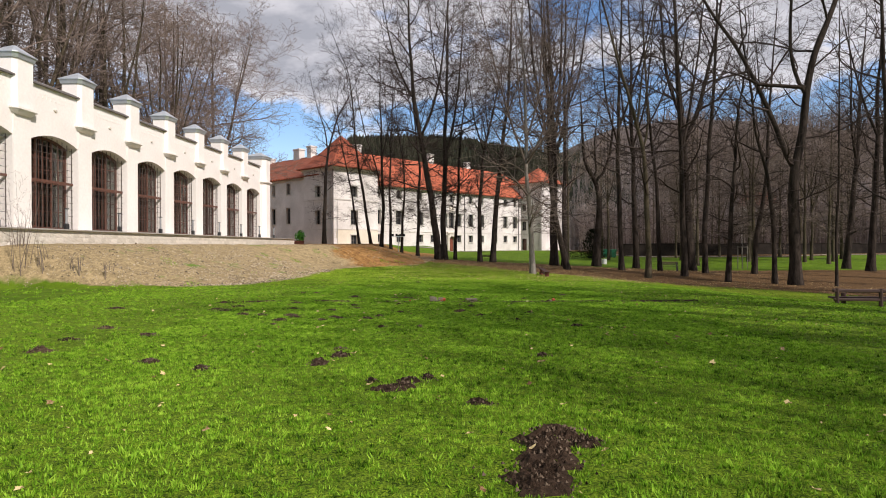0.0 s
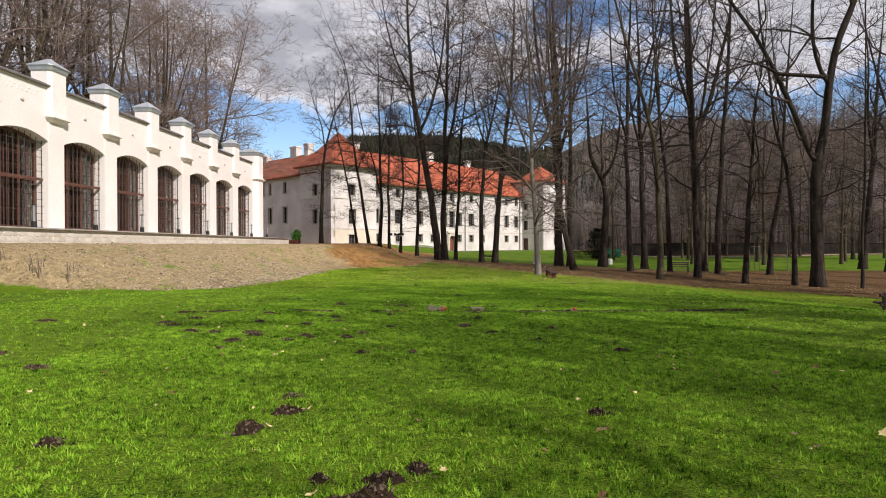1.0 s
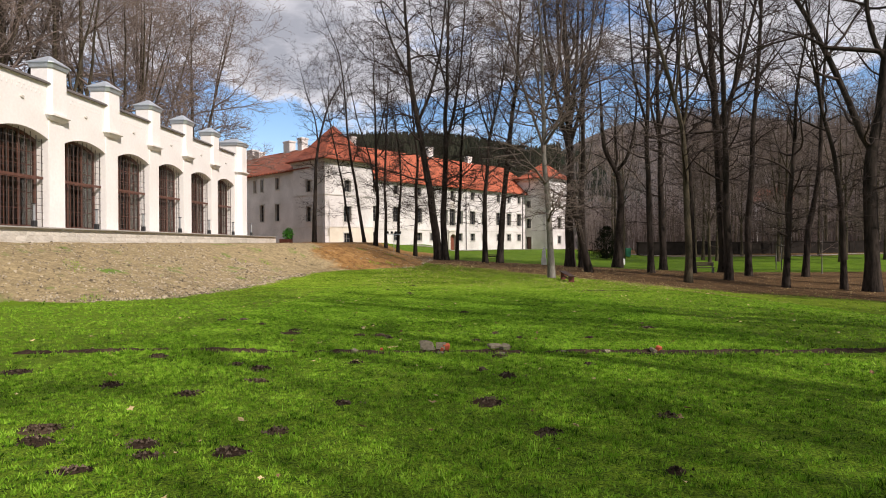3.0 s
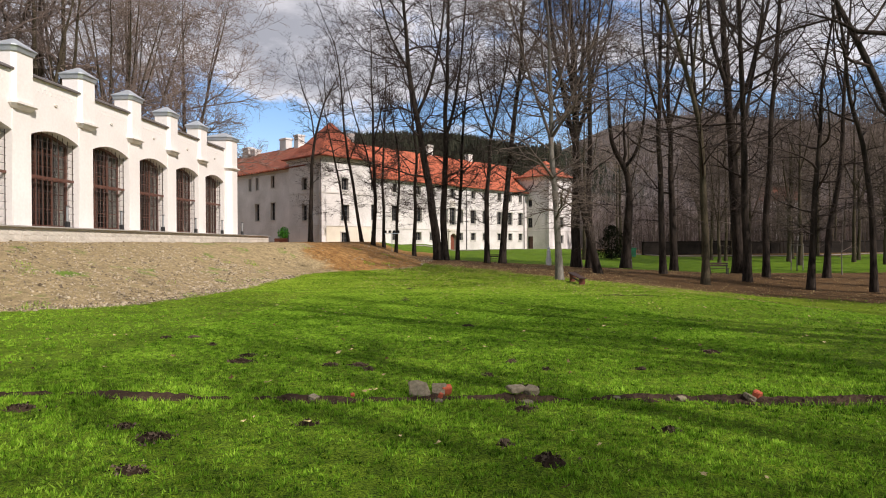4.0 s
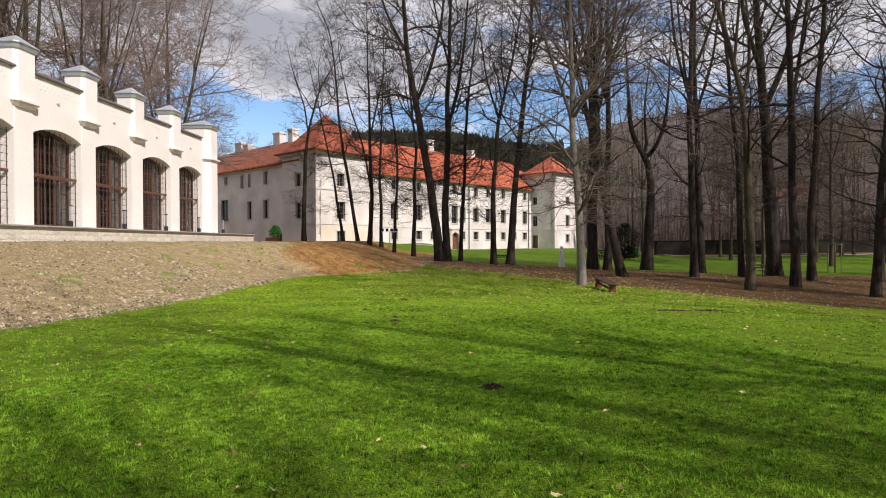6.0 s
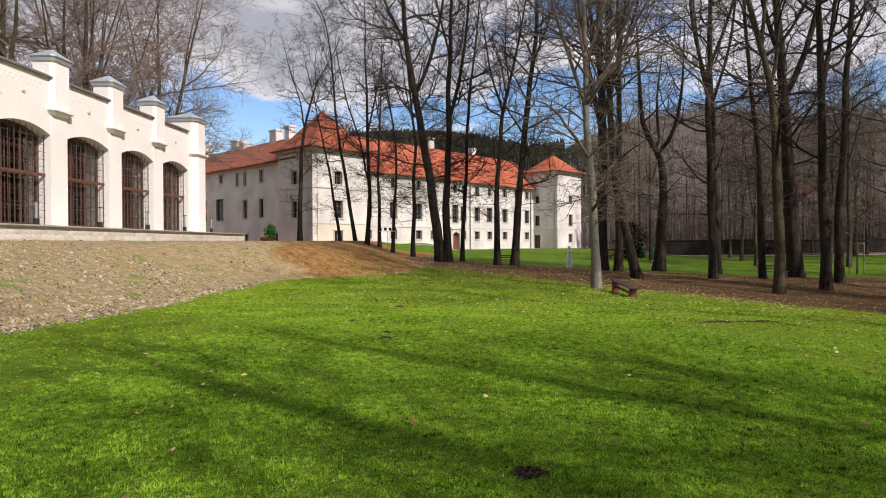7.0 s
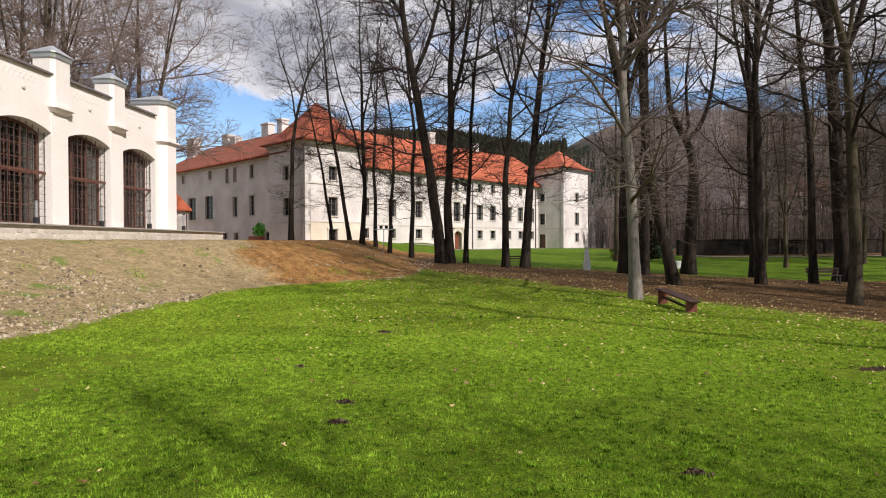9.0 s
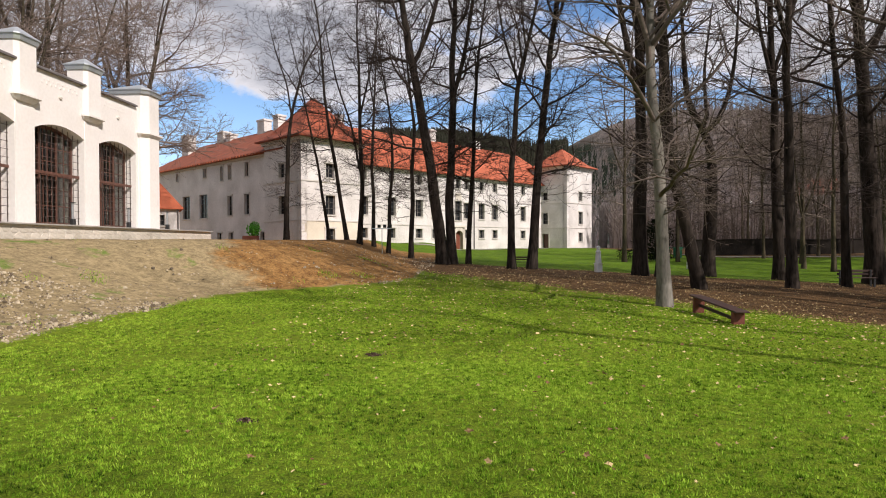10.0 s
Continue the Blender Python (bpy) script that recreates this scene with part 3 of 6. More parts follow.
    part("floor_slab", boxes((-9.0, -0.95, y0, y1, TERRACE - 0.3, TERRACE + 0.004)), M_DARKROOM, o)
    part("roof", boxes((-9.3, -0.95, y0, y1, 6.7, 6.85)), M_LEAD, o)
    return o


build_orangery()

# terrace in front of it: core, edge slab, rubble facing stone by stone
terrace = tagged(thing("terrace", OR, "low terrace faced with pale rubble stone under a grey slab edge", "terrace"), kind="structure")
T_END = OR_LAST * BAY + 4.68
part("core", boxes((-0.02, 1.17, OR_FIRST * BAY, T_END - 0.04, -0.4, TERRACE - 0.05), (-6, 0.0, OR_LAST * BAY + 0.9, T_END - 0.04, 0.2, TERRACE - 0.05)), M_MORTAR, terrace)
part("edge_slab", boxes((0.0, 1.29, OR_FIRST * BAY, T_END, TERRACE - 0.055, TERRACE - 0.01), (-6, 0.0, OR_LAST * BAY + 0.9, T_END, TERRACE - 0.055, TERRACE - 0.01)), M_SLAB, terrace, "grey paving slab edge")


def bollard(m):
    b = thing("bollard_lamp", m, "slim black bollard lamp with a clear tube on the terrace", "lamp", "bollard lamps along the orangery")
    part("base", boxes((-0.075, 0.075, -0.075, 0.075, 0, 0.26), bevel=0.012), M_IRON, b)
    part("tube", tube(bmesh.new(), (0, 0, 0.26), (0, 0, 0.84), 0.045, n=12), M_CLEAR, b, "clear grey tube")
    part("post", tube(bmesh.new(), (-0.06, 0.06, 0.2), (-0.06, 0.06, 0.88), 0.014, n=6), M_IRON, b)
    part("top", boxes((-0.075, 0.075, -0.075, 0.075, 0.84, 0.87), bevel=0.01), M_IRON, b)
    return b


lamp = bollard(OR @ pose(0.5, -0.5 * BAY, TERRACE - 0.01))
for i in range(0, OR_LAST + 1):
    copy_thing(lamp, OR @ pose(0.5, (i + 0.5) * BAY - 0.1 - (0.35 if i == OR_LAST else 0), TERRACE - 0.01))

# ---------------------------------------------------------------- castle
CA = pose(-13.9, 77.5, 0, 0, 0, -42.4)    # local y along the main front to the far tower, x out from the front; inwards is -x
gravel_path([((CA @ Vector((1.5, s, 0))).x, (CA @ Vector((1.5, s, 0))).y) for s in range(4, 60, 4)], 2.2, "pale gravel path along the castle front")
C_T, C_R, C_L, C_BASE = 7.5, 4.6, 55.1, -0.4
M_PANE = bpy.data.materials.new("dark_window_pane")
M_PANE.use_nodes = True
M_PANE.node_tree.nodes["Principled BSDF"].inputs["Base Color"].default_value = (0.014, 0.016, 0.018, 1)
M_PANE.node_tree.nodes["Principled BSDF"].inputs["Roughness"].default_value = 0.15
M_PANE.node_tree.nodes["Principled BSDF"].inputs["Specular IOR Level"].default_value = 0.15
M_WINFRAME = material("grey_window_frame", (0.10, 0.09, 0.08), (0.17, 0.155, 0.14), 0.6, 4, 30, 0.05)
M_DOOR = material("brown_door", (0.13, 0.035, 0.02), (0.22, 0.07, 0.04), 0.55, 3, 30, 0.1)


def pierced(u0, u1, z0, z1, holes, depth=0.7):
    """A wall in the plane x = 0, outside towards +x, running along y, with openings (y0, y1, z0, z1) cut right through."""
    bm = bmesh.new()
    us = sorted({u0, u1, *[h[0] for h in holes], *[h[1] for h in holes]})
    zs = sorted({z0, z1, *[h[2] for h in holes], *[h[3] for h in holes]})
    for a, b in zip(us, us[1:]):
        for c, d in zip(zs, zs[1:]):
            m, k = (a + b) / 2, (c + d) / 2
            if not any(h[0] < m < h[1] and h[2] < k < h[3] for h in holes):
                box(bm, -depth, 0, a, b, c, d)
    bmesh.ops.remove_doubles(bm, verts=bm.verts[:], dist=0.0005)
    bm.verts.index_update()
    faces = {}
    for f in bm.faces:
        faces.setdefault(frozenset(v.index for v in f.verts), []).append(f)
    bmesh.ops.delete(bm, geom=[f for fs in faces.values() if len(fs) > 1 for f in fs], context="FACES")
    return bm


WINDOWS = {}


def castle_window(wall, hole, surround=True):
    """Frame, bars, panes and sill for one opening of a castle wall."""
    y0, y1, z0, z1 = hole
    w, h = round(y1 - y0, 2), round(z1 - z0, 2)
    if (w, h, surround) not in WINDOWS:
        rows = max(2, round(h / 0.55))
        lights = [(a, b, h * k / rows + (0.07 if k == 0 else 0.018), h * (k + 1) / rows - (0.07 if k == rows - 1 else 0.018)) for k in range(rows) for a, b in ((0.07, w / 2 - 0.035), (w / 2 + 0.035, w - 0.07))]
        f = pierced(0, w, 0, h, lights, 0.08)
        bmesh.ops.translate(f, verts=f.verts[:], vec=(-0.22, 0, 0))
        s = boxes((-0.1, 0.10, -0.14, w + 0.14, -0.12, 0.0))
        if surround:
            box(s, 0.0, 0.05, -0.14, 0.0, 0, h), box(s, 0.0, 0.05, w, w + 0.14, 0, h), box(s, 0.0, 0.09, -0.2, w + 0.2, h, h + 0.16)
        WINDOWS[w, h, surround] = (mesh_of("window_frame", f, M_WINFRAME), mesh_of("pane", boxes((-0.275, -0.26, 0.02, w - 0.02, 0.02, h - 0.02)), M_PANE), mesh_of("surround", s, M_CASTLE_GREY))
    f, p, s = WINDOWS[w, h, surround]
    win = part("window", f, None, wall, m=Matrix.Translation((0, y0, z0)))
    part("pane", p, None, win, "dark glass")
    part("sill", s, None, win)
    return win


def castle_wall(c, name, m, u0, u1, z1, holes, mat, surround=True, doors=()):
    w = part(name, pierced(u0, u1, C_BASE, z1, list(holes) + list(doors)), mat, c, m=m)
    for h in holes:
        castle_window(w, h, surround)
    return w


def column(y, *rows):
    """Openings above one another at y: (width, bottom, top)."""
    return [(y - w / 2, y + w / 2, a, b) for w, a, b in rows]


def hip_roof(bm, x0, x1, y0, y1, z0, z1, inset, flare=0.0):
    """A hipped roof over a rectangle, its ridge along the longer side; flare bends the eaves outwards."""
    ends = [(x0, y0), (x1, y0), (x1, y1), (x0, y1)]
    cx, cy = (x0 + x1) / 2, (y0 + y1) / 2
    if x1 - x0 > y1 - y0:
        ridge = [(x0 + inset, cy), (x1 - inset, cy), (x1 - inset, cy), (x0 + inset, cy)]
    else:
        ridge = [(cx, y0 + inset), (cx, y0 + inset), (cx, y1 - inset), (cx, y1 - inset)]
    rings = [[(x, y, z0 - 0.12) for x, y in ends], [(x, y, z0) for x, y in ends]]
    if flare:
        rings.append([(x + (rx - x) * 0.25, y + (ry - y) * 0.25, z0 + (z1 - z0) * 0.15) for (x, y), (rx, ry) in zip(ends, ridge)])
    rings.append([(x, y, z1) for x, y in ridge])
    vs = [[bm.verts.new(p) for p in r] for r in rings]
    bm.faces.new(vs[0][::-1])
    for a, b in zip(vs, vs[1:]):
        for i in range(4):
            j = (i + 1) % 4
            bm.faces.new((a[i], a[j], b[j], b[i]))
    bmesh.ops.remove_doubles(bm, verts=bm.verts[:], dist=0.001)
    return bm


def chimney(c, x, y, z0, z1, w=0.9, d=1.4):
    k = part("chimney", boxes((x - w / 2, x + w / 2, y - d / 2, y + d / 2, z0, z1 - 0.25)), M_WHITEWASH, c, "whitewashed chimney")
    part("chimney_cap", boxes((x - w / 2 - 0.1, x + w / 2 + 0.1, y - d / 2 - 0.1, y + d / 2 + 0.1, z1 - 0.25, z1), bevel=0.03), M_WHITEWASH, k)


def build_castle():
    c = thing("castle", CA, "white three-storey castle with red tiled roofs and corner towers", "castle")
    T, R, L = C_T, C_R, C_L
    tower_rows = ((1.1, 1.15, 2.5), (1.15, 3.85, 5.75), (1.0, 7.5, 8.9))
    # towers: front, left side, right side, back closed by the roof and wings
    for y, name in ((0.0, "near_tower_wall"), (L - T, "far_tower_wall")):
        far = y > 0
        if far:
            castle_wall(c, name, Matrix.Translation((0, y, 0)), 0, T, 12.6, column(4.0, *tower_rows), M_WHITEWASH)
        else:
            base = part("tower_base", pierced(0, T, C_BASE, 3.2, column(3.4, tower_rows[0])), M_PLINTH, c, "ochre-grey plastered base storey")
            castle_window(base, column(3.4, tower_rows[0])[0])
            upper = part(name, pierced(0, T, 3.2, 11.1, column(3.4, *tower_rows[1:])), M_WHITEWASH, c)
            for h in column(3.4, *tower_rows[1:]):
                castle_window(upper, h)
        top = 12.6 if far else 11.1   # the far tower stands a little taller under a lower roof
        side_holes = column(3.2, (1.0, 3.9, 5.7), (1.0, 7.5, 8.9)) if not far else column(2.5, (0.95, 3.9, 5.6), (0.9, 7.6, 8.8))
        door = [(2.0, 3.1, C_BASE + 0.4, 2.35)] if far else []
        side = part(name, pierced(0.0, 6.4, C_BASE, top, side_holes + door), M_WHITEWASH, c, m=Matrix.Translation((-6.4, y, 0)) @ pose(0, 0, 0, 0, 0, -90))
        for h in side_holes:
            castle_window(side, h)
        if door:
            d = part("door", boxes((-0.4, -0.3, 2.0, 3.1, 0.0, 2.35)), M_FRAME, side, "dark wooden door")
            part("door_frame", boxes((-0.3, 0.06, 1.85, 2.0, 0, 2.5), (-0.3, 0.06, 3.1, 3.25, 0, 2.5), (-0.3, 0.06, 2.0, 3.1, 2.35, 2.5)), M_CASTLE_GREY, d)
        part(name, boxes((-6.4, -0.7, y + T - 0.7, y + T, C_BASE, top)), M_WHITEWASH, c)
        part("string_course", boxes((-6.45, 0.08, y - 0.08, y + T + 0.08, 7.0, 7.14)), M_CASTLE_GREY, c)
        part("string_course", boxes((-6.45, 0.06, y - 0.06, y + T + 0.06, 3.2, 3.3)), M_CASTLE_GREY, c)
        part("cornice", boxes((-6.6, 0.22, y - 0.22, y + T + 0.22, top - 0.25, top), (-6.7, 0.34, y - 0.34, y + T + 0.34, top, top + 0.12)), M_CASTLE_GREY, c)
        r = part("tower_roof", hip_roof(bmesh.new(), -7.0, 0.75, y - 0.75, y + T + 0.75, top + 0.2, 15.9, 4.3, 1.0), M_TILE, c)
        part("finial", tube(bmesh.new(), (-3.1, y + T / 2, 15.7), (-3.1, y + T / 2, 16.5), 0.06, 0.02), M_LEAD, r)
        for k in range(13):
            part("quoin", boxes((-0.45, 0.012, y - 0.012, y + (0.42 if k % 2 else 0.62), C_BASE + 0.1 + k * 0.82, C_BASE + 0.86 + k * 0.82), bevel=0.015), M_WHITEWASH, c)
    # main front
    rows = ((1.1, 1.65, 2.8), (1.25, 4.3, 6.4), (0.9, 8.25, 9.45))
    holes = []
    for y in (11.5, 15.8, 20.4, 23.3, 26.0, 29.6, 32.7, 35.7, 39.6, 42.6, 45.6):
        holes += column(y, *rows)
    holes += column(27.8, (1.3, 4.0, 6.6), (0.9, 8.25, 9.45))
    door = (27.1, 28.5, C_BASE + 0.55, 2.65)
    w = castle_wall(c, "front_wall", Matrix.Translation((-R, 0, 0)), T - 0.5, L - T + 0.5, 9.9, holes, M_WHITEWASH, True, [door])
    d = part("door", boxes((-0.45, -0.35, 27.1, 28.5, 0.1, 2.65), (-0.35, -0.32, 27.2, 27.75, 0.3, 1.2), (-0.35, -0.32, 27.85, 28.4, 0.3, 1.2), (-0.35, -0.32, 27.2, 27.75, 1.35, 2.4), (-0.35, -0.32, 27.85, 28.4, 1.35, 2.4)), M_DOOR, w, "red-brown panelled double door")
    portal = boxes((-0.2, 0.22, 26.65, 27.1, 0.1, 2.9), (-0.2, 0.22, 28.5, 28.95, 0.1, 2.9), (-0.2, 0.30, 26.55, 29.05, 3.1, 3.35))
    arch = arch_line(0.7, 2.3, 0.36)
    for p, q in zip(arch, arch[1:]):
        slab(portal, [(p[0] + 27.8, p[1]), (q[0] + 27.8, q[1]), (q[0] + 27.8, 3.1), (p[0] + 27.8, 3.1)], -0.2, 0.2)
    part("portal", portal, M_STONE, w, "carved stone door surround")
    part("arms_panel", boxes((0, 0.12, 27.2, 28.4, 6.7, 7.7), bevel=0.05), M_STONE, w)
    part("cornice", boxes((-R, -R + 0.25, T, L - T, 9.62, 9.9), (-R, -R + 0.4, T, L - T, 9.9, 10.0)), M_CASTLE_GREY, c)
    part("string_course", boxes((-R, -R + 0.07, T, L - T, 3.2, 3.3)), M_CASTLE_GREY, c)
    part("back_wall", boxes((-R - 11, -R - 10.4, 3, L - T + 6, C_BASE, 9.9)), M_WHITEWASH, c)
    part("end_wall", boxes((-R - 10.4, -6.4, L - 0.7, L, C_BASE, 9.9)), M_WHITEWASH, c)
    for y in (31.0, 46.6, 8.3):
        part("downpipe", tube(bmesh.new(), (-R + 0.12, y, 0.1), (-R + 0.12, y, 9.7), 0.07, n=6), M_LEAD, c)
    part("downpipe", tube(bmesh.new(), (0.1, -0.1, 0.9), (0.1, -0.1, 10.9), 0.07, n=6), M_LEAD, c)
    part("main_roof", hip_roof(bmesh.new(), -R - 11.4, -R + 0.6, 1.5, L - 1.5, 10.0, 15.3, 5.0), M_TILE, c)
    # wing at right angles, in the shade
    holes = column(10.9, (0.95, 4.2, 6.4), (0.75, 8.3, 9.8)) + column(14.6, (0.95, 4.2, 6.4), (0.6, 8.2, 9.8)) + column(16.4, (0.6, 8.2, 9.8)) + column(20.5, (0.7, 8.9, 9.9)) + column(20.9, (2.0, 4.1, 6.9)) + column(25.4, (2.0, 4.1, 6.9)) + column(7.8, (0.8, 1.0, 2.3)) + column(14.4, (0.9, 1.1, 2.3)) + column(17.0, (0.9, 1.1, 2.3)) + column(27.8, (0.7, 8.9, 9.9)) + column(31.0, (0.95, 4.2, 6.4))
    m = pose(0, 0.6, 0, 0, 0, -90)
    w = part("wing_wall", pierced(-36.0, -6.4, C_BASE, 10.4, [(-b, -a, p, q) for a, b, p, q in holes]), M_WHITEWASH, c, m=m)
    for a, b, p, q in holes:
        castle_window(w, (-b, -a, p, q), b - a < 1.5)
    part("wing_back_wall", boxes((-36, -6.4, 9.9, 10.6, C_BASE, 10.4), (-36, -35.3, 1.3, 9.9, C_BASE, 10.4)), M_WHITEWASH, c)
    r = part("wing_roof", hip_roof(bmesh.new(), -36.6, -3.0, -0.1, 11.2, 10.45, 14.3, 5.5), M_TILE_OLD, c)
    part("wing_cornice", boxes((-36, -6.4, 0.4, 0.6, 10.1, 10.4)), M_CASTLE_GREY, c)
    guard = mesh_of("eave_bracket", boxes((-0.10, 0.10, -0.22, 0.05, 0, 0.16)), M_TILE_OLD)
    for k in range(44):
        part("eave_bracket", guard, None, c, m=Matrix.Translation((-7.2 - k * 0.66, 0.0, 10.3)))
    for x, y, z0, z1, ww, dd in ((-31.9, 4.0, 12.0, 15.6, 1.9, 1.1), (-25.4, 5.6, 13.0, 15.5, 1.6, 1.0), (-23.4, 5.6, 13.0, 15.0, 1.2, 1.0), (-15.6, 5.6, 13.4, 15.7, 1.5, 1.0), (-12.4, 5.6, 13.4, 15.8, 1.0, 1.0), (-10.3, 12.5, 14.2, 16.6, 0.8, 1.0), (-10.3, 28.6, 14.4, 16.9, 0.8, 1.1), (-10.3, 38.5, 14.4, 16.4, 0.8, 1.0)):
        chimney(c, x, y, z0, z1, ww, dd)
    return c


build_castle()


def build_annex():
    """Small white outbuilding between orangery and castle."""
    a = thing("outbuilding", pose(-22.9, 71.7, 0, 0, 0, 27), "small white outbuilding with a red tiled hipped roof", "building")
    holes = [(-1.75, -1.15, 2.6, 3.5)]
    w = part("wall", pierced(-8, 0, 0.3, 4.1, holes, 0.5), M_WHITEWASH, a, m=pose(0, 0, 0, 0, 0, -90))
    castle_window(w, holes[0], False)
    part("side_wall", boxes((-0.5, 0, 0.5, 5, 0.3, 4.1)), M_WHITEWASH, a)
    part("roof", hip_roof(bmesh.new(), -8.3, 0.3, -0.3, 5.3, 4.1, 7.0, 2.2), M_TILE, a)
    part("downpipe", tube(bmesh.new(), (-0.1, -0.08, 0.4), (-0.1, -0.08, 4.1), 0.06, n=6), M_LEAD, a)


build_annex()


# ---------------------------------------------------------------- trees
class Tree:
    """Grows a bare tree: a trunk with its forks as one mesh, limbs down to the finest twigs as another."""

    def __init__(self, seed, height, radius, path=(), forks=(), auto=0, fork=0.4, spread=1.0, limbs=1.0, clear=0.3, twig=0.006, levels=4, lush=1.0, low=0, droop=0.0, split_bark=False):
        self.r = r = random.Random(seed)
        self.tv, self.tf, self.cv, self.cf = [], [], [], []
        self.levels, self.lush, self.twig, self.droop = levels, lush, twig, droop
        self.height, self.spread, self.clear = height, spread, clear * height
        self.split_bark = split_bark   # the forks have the colour of the twigs
        stem = self.axis(((0, 0),) + tuple(path), height, r.uniform(-0.03, 0.03))
        self.wood(stem, radius, True)
        starts = list(forks)
        for k in range(auto):
            h0 = height * (fork + 0.10 * k * r.random())
            side = (1 if k % 2 else -1) * r.uniform(0.5, 1.2)
            x0 = self.at(stem, h0).x
            starts.append(((h0, x0), (h0 + 0.2 * (height - h0), x0 + side * 0.07 * (height - h0)), (height * r.uniform(0.86, 0.97), x0 + side * 0.20 * spread * (height - h0))))
        lines = [(stem, radius)]
        for k, f in enumerate(starts):
            p = self.at(stem, f[0][0])
            steep = abs(f[-1][1] - f[-2][1]) < 0.9 * (f[-1][0] - f[-2][0])
            line = self.axis(f, max(f[-1][0] + 0.5, height * r.uniform(0.84, 0.96)) if steep else f[-1][0], r.uniform(-0.22, 0.22), p)
            rad = self.thick(radius, f[0][0]) * r.uniform(0.55, 0.74)
            self.wood(line, rad, False)
            lines.append((line, rad))
        for line, rad in lines:
            self.limbs(line, rad, limbs / (1 + 0.35 * len(starts)))
        for k in range(low):   # dead and drooping twigs low on the trunk
            p = self.at(stem, r.uniform(max(1.6, 0.12 * height), self.clear + 0.16 * height))
            a = r.uniform(0, 6.283)
            self.branch(p, Vector((math.cos(a), math.sin(a), r.uniform(-0.1, 0.5))), r.uniform(0.5, 2.9), r.uniform(0.010, 0.022), 2)

    def thick(self, radius, h):
        u = min(1.0, max(0.0, h / self.height))
        return radius * (1 - 0.95 * u) ** 1.05

    def axis(self, pts, top, side, start=None):
        """A smooth, slightly crooked line through (height, sideways) marks, and on to the top."""
        r = self.r
        pts = list(pts)
        if pts[-1][0] < top - 0.5:
            (h1, x1), (h2, x2) = (pts[-2], pts[-1]) if len(pts) > 1 else (pts[-1], pts[-1])
            slope = 0.7 * (x2 - x1) / (h2 - h1) if h2 > h1 else 0.0
            pts.append((top, x2 + slope * (top - h2)))
        h0 = pts[0][0]
        n = max(6, round((pts[-1][0] - h0) / 0.7))
        out, o = [], r.uniform(0, 90)
        for i in range(n + 1):
            h = h0 + (pts[-1][0] - h0) * i / n
            k = max(j for j in range(len(pts) - 1) if pts[j][0] <= h + 1e-6) if h > h0 else 0
            (ha, xa), (hb, xb) = pts[k], pts[k + 1]
            u = (h - ha) / (hb - ha)
            x = xa + (xb - xa) * u
            grow = min(1.0, (h - h0) / 3)
            x += 0.16 * grow * noise.noise((o, h * 0.42, 1)) + 0.05 * grow * noise.noise((o, h * 1.3, 4))
            y = (start.y if start else 0.0) + side * (h - h0) * (1 - 0.25 * (h - h0) / max(1.0, top)) + 0.20 * grow * noise.noise((o, h * 0.35, 9))
            out.append(Vector((x, y, h - (0.35 if i == 0 and not start else 0))))
        for _ in range(2):   # ease the bends at the marks
            out = [out[0]] + [(a + b * 2 + c) / 4 for a, b, c in zip(out, out[1:], out[2:])] + [out[-1]]
        if start:
            out[0] = start.copy()
        return out

    def at(self, line, h):
        for a, b in zip(line, line[1:]):
            if b.z >= h:
                return a.lerp(b, (h - a.z) / max(1e-6, b.z - a.z))
        return line[-1].copy()

    def wood(self, line, radius, root):
        n = len(line) - 1
        if root:
            rad = [self.thick(radius, p.z) * (1 + 0.38 * math.exp(-max(0.0, p.z) / 0.25)) for p in line]
        else:
            rad = [radius * (1 - 0.93 * i / n) ** 0.9 for i in range(n + 1)]
        rad = [max(self.twig * 1.3, q * (1 + 0.10 * noise.noise((p.x, p.y + 7, p.z * 1.1)))) for q, p in zip(rad, line)]
        out = (self.cv, self.cf) if self.split_bark and not root else (self.tv, self.tf)
        self.skin(*out, line, rad, 12 if root and radius > 0.1 else 7)

    def limbs(self, line, rad, amount):
        r = self.r
        lo = max(self.clear, line[0].z + 0.4)
        hi = line[-1].z
        if hi - lo < 0.8:
            return
        count = max(3, round(amount * 1.45 * (hi - lo)))
        turn = r.uniform(0, 6.283)
        for k in range(count):
            u = (k + r.random()) / count
            h = lo + (hi - lo) * u
            p = self.at(line, h)
            d = (self.at(line, h + 0.6) - self.at(line, h - 0.6)).normalized()
            v = min(1.0, max(0.0, (h - self.clear) / max(1.0, self.height - self.clear)))
            ln = self.spread * self.height * 0.235 * (0.35 + 0.65 * math.sin(math.pi * (0.20 + 0.68 * v))) * r.uniform(0.45, 1.25)
            turn += 2.4 + r.uniform(-0.5, 0.5)
            ang = (1.38 - 0.62 * v) * r.uniform(0.72, 1.12)
            s = Vector((math.cos(turn), math.sin(turn), 0))
            s = (s - d * s.dot(d)).normalized()
            own = self.thick(rad, h) if line[0].z < 0.1 else rad * max(0.1, 1 - u)
            self.branch(p, d * math.cos(ang) + s * math.sin(ang), ln, min(own * 0.62, 0.0125 * ln + 0.008), 1)

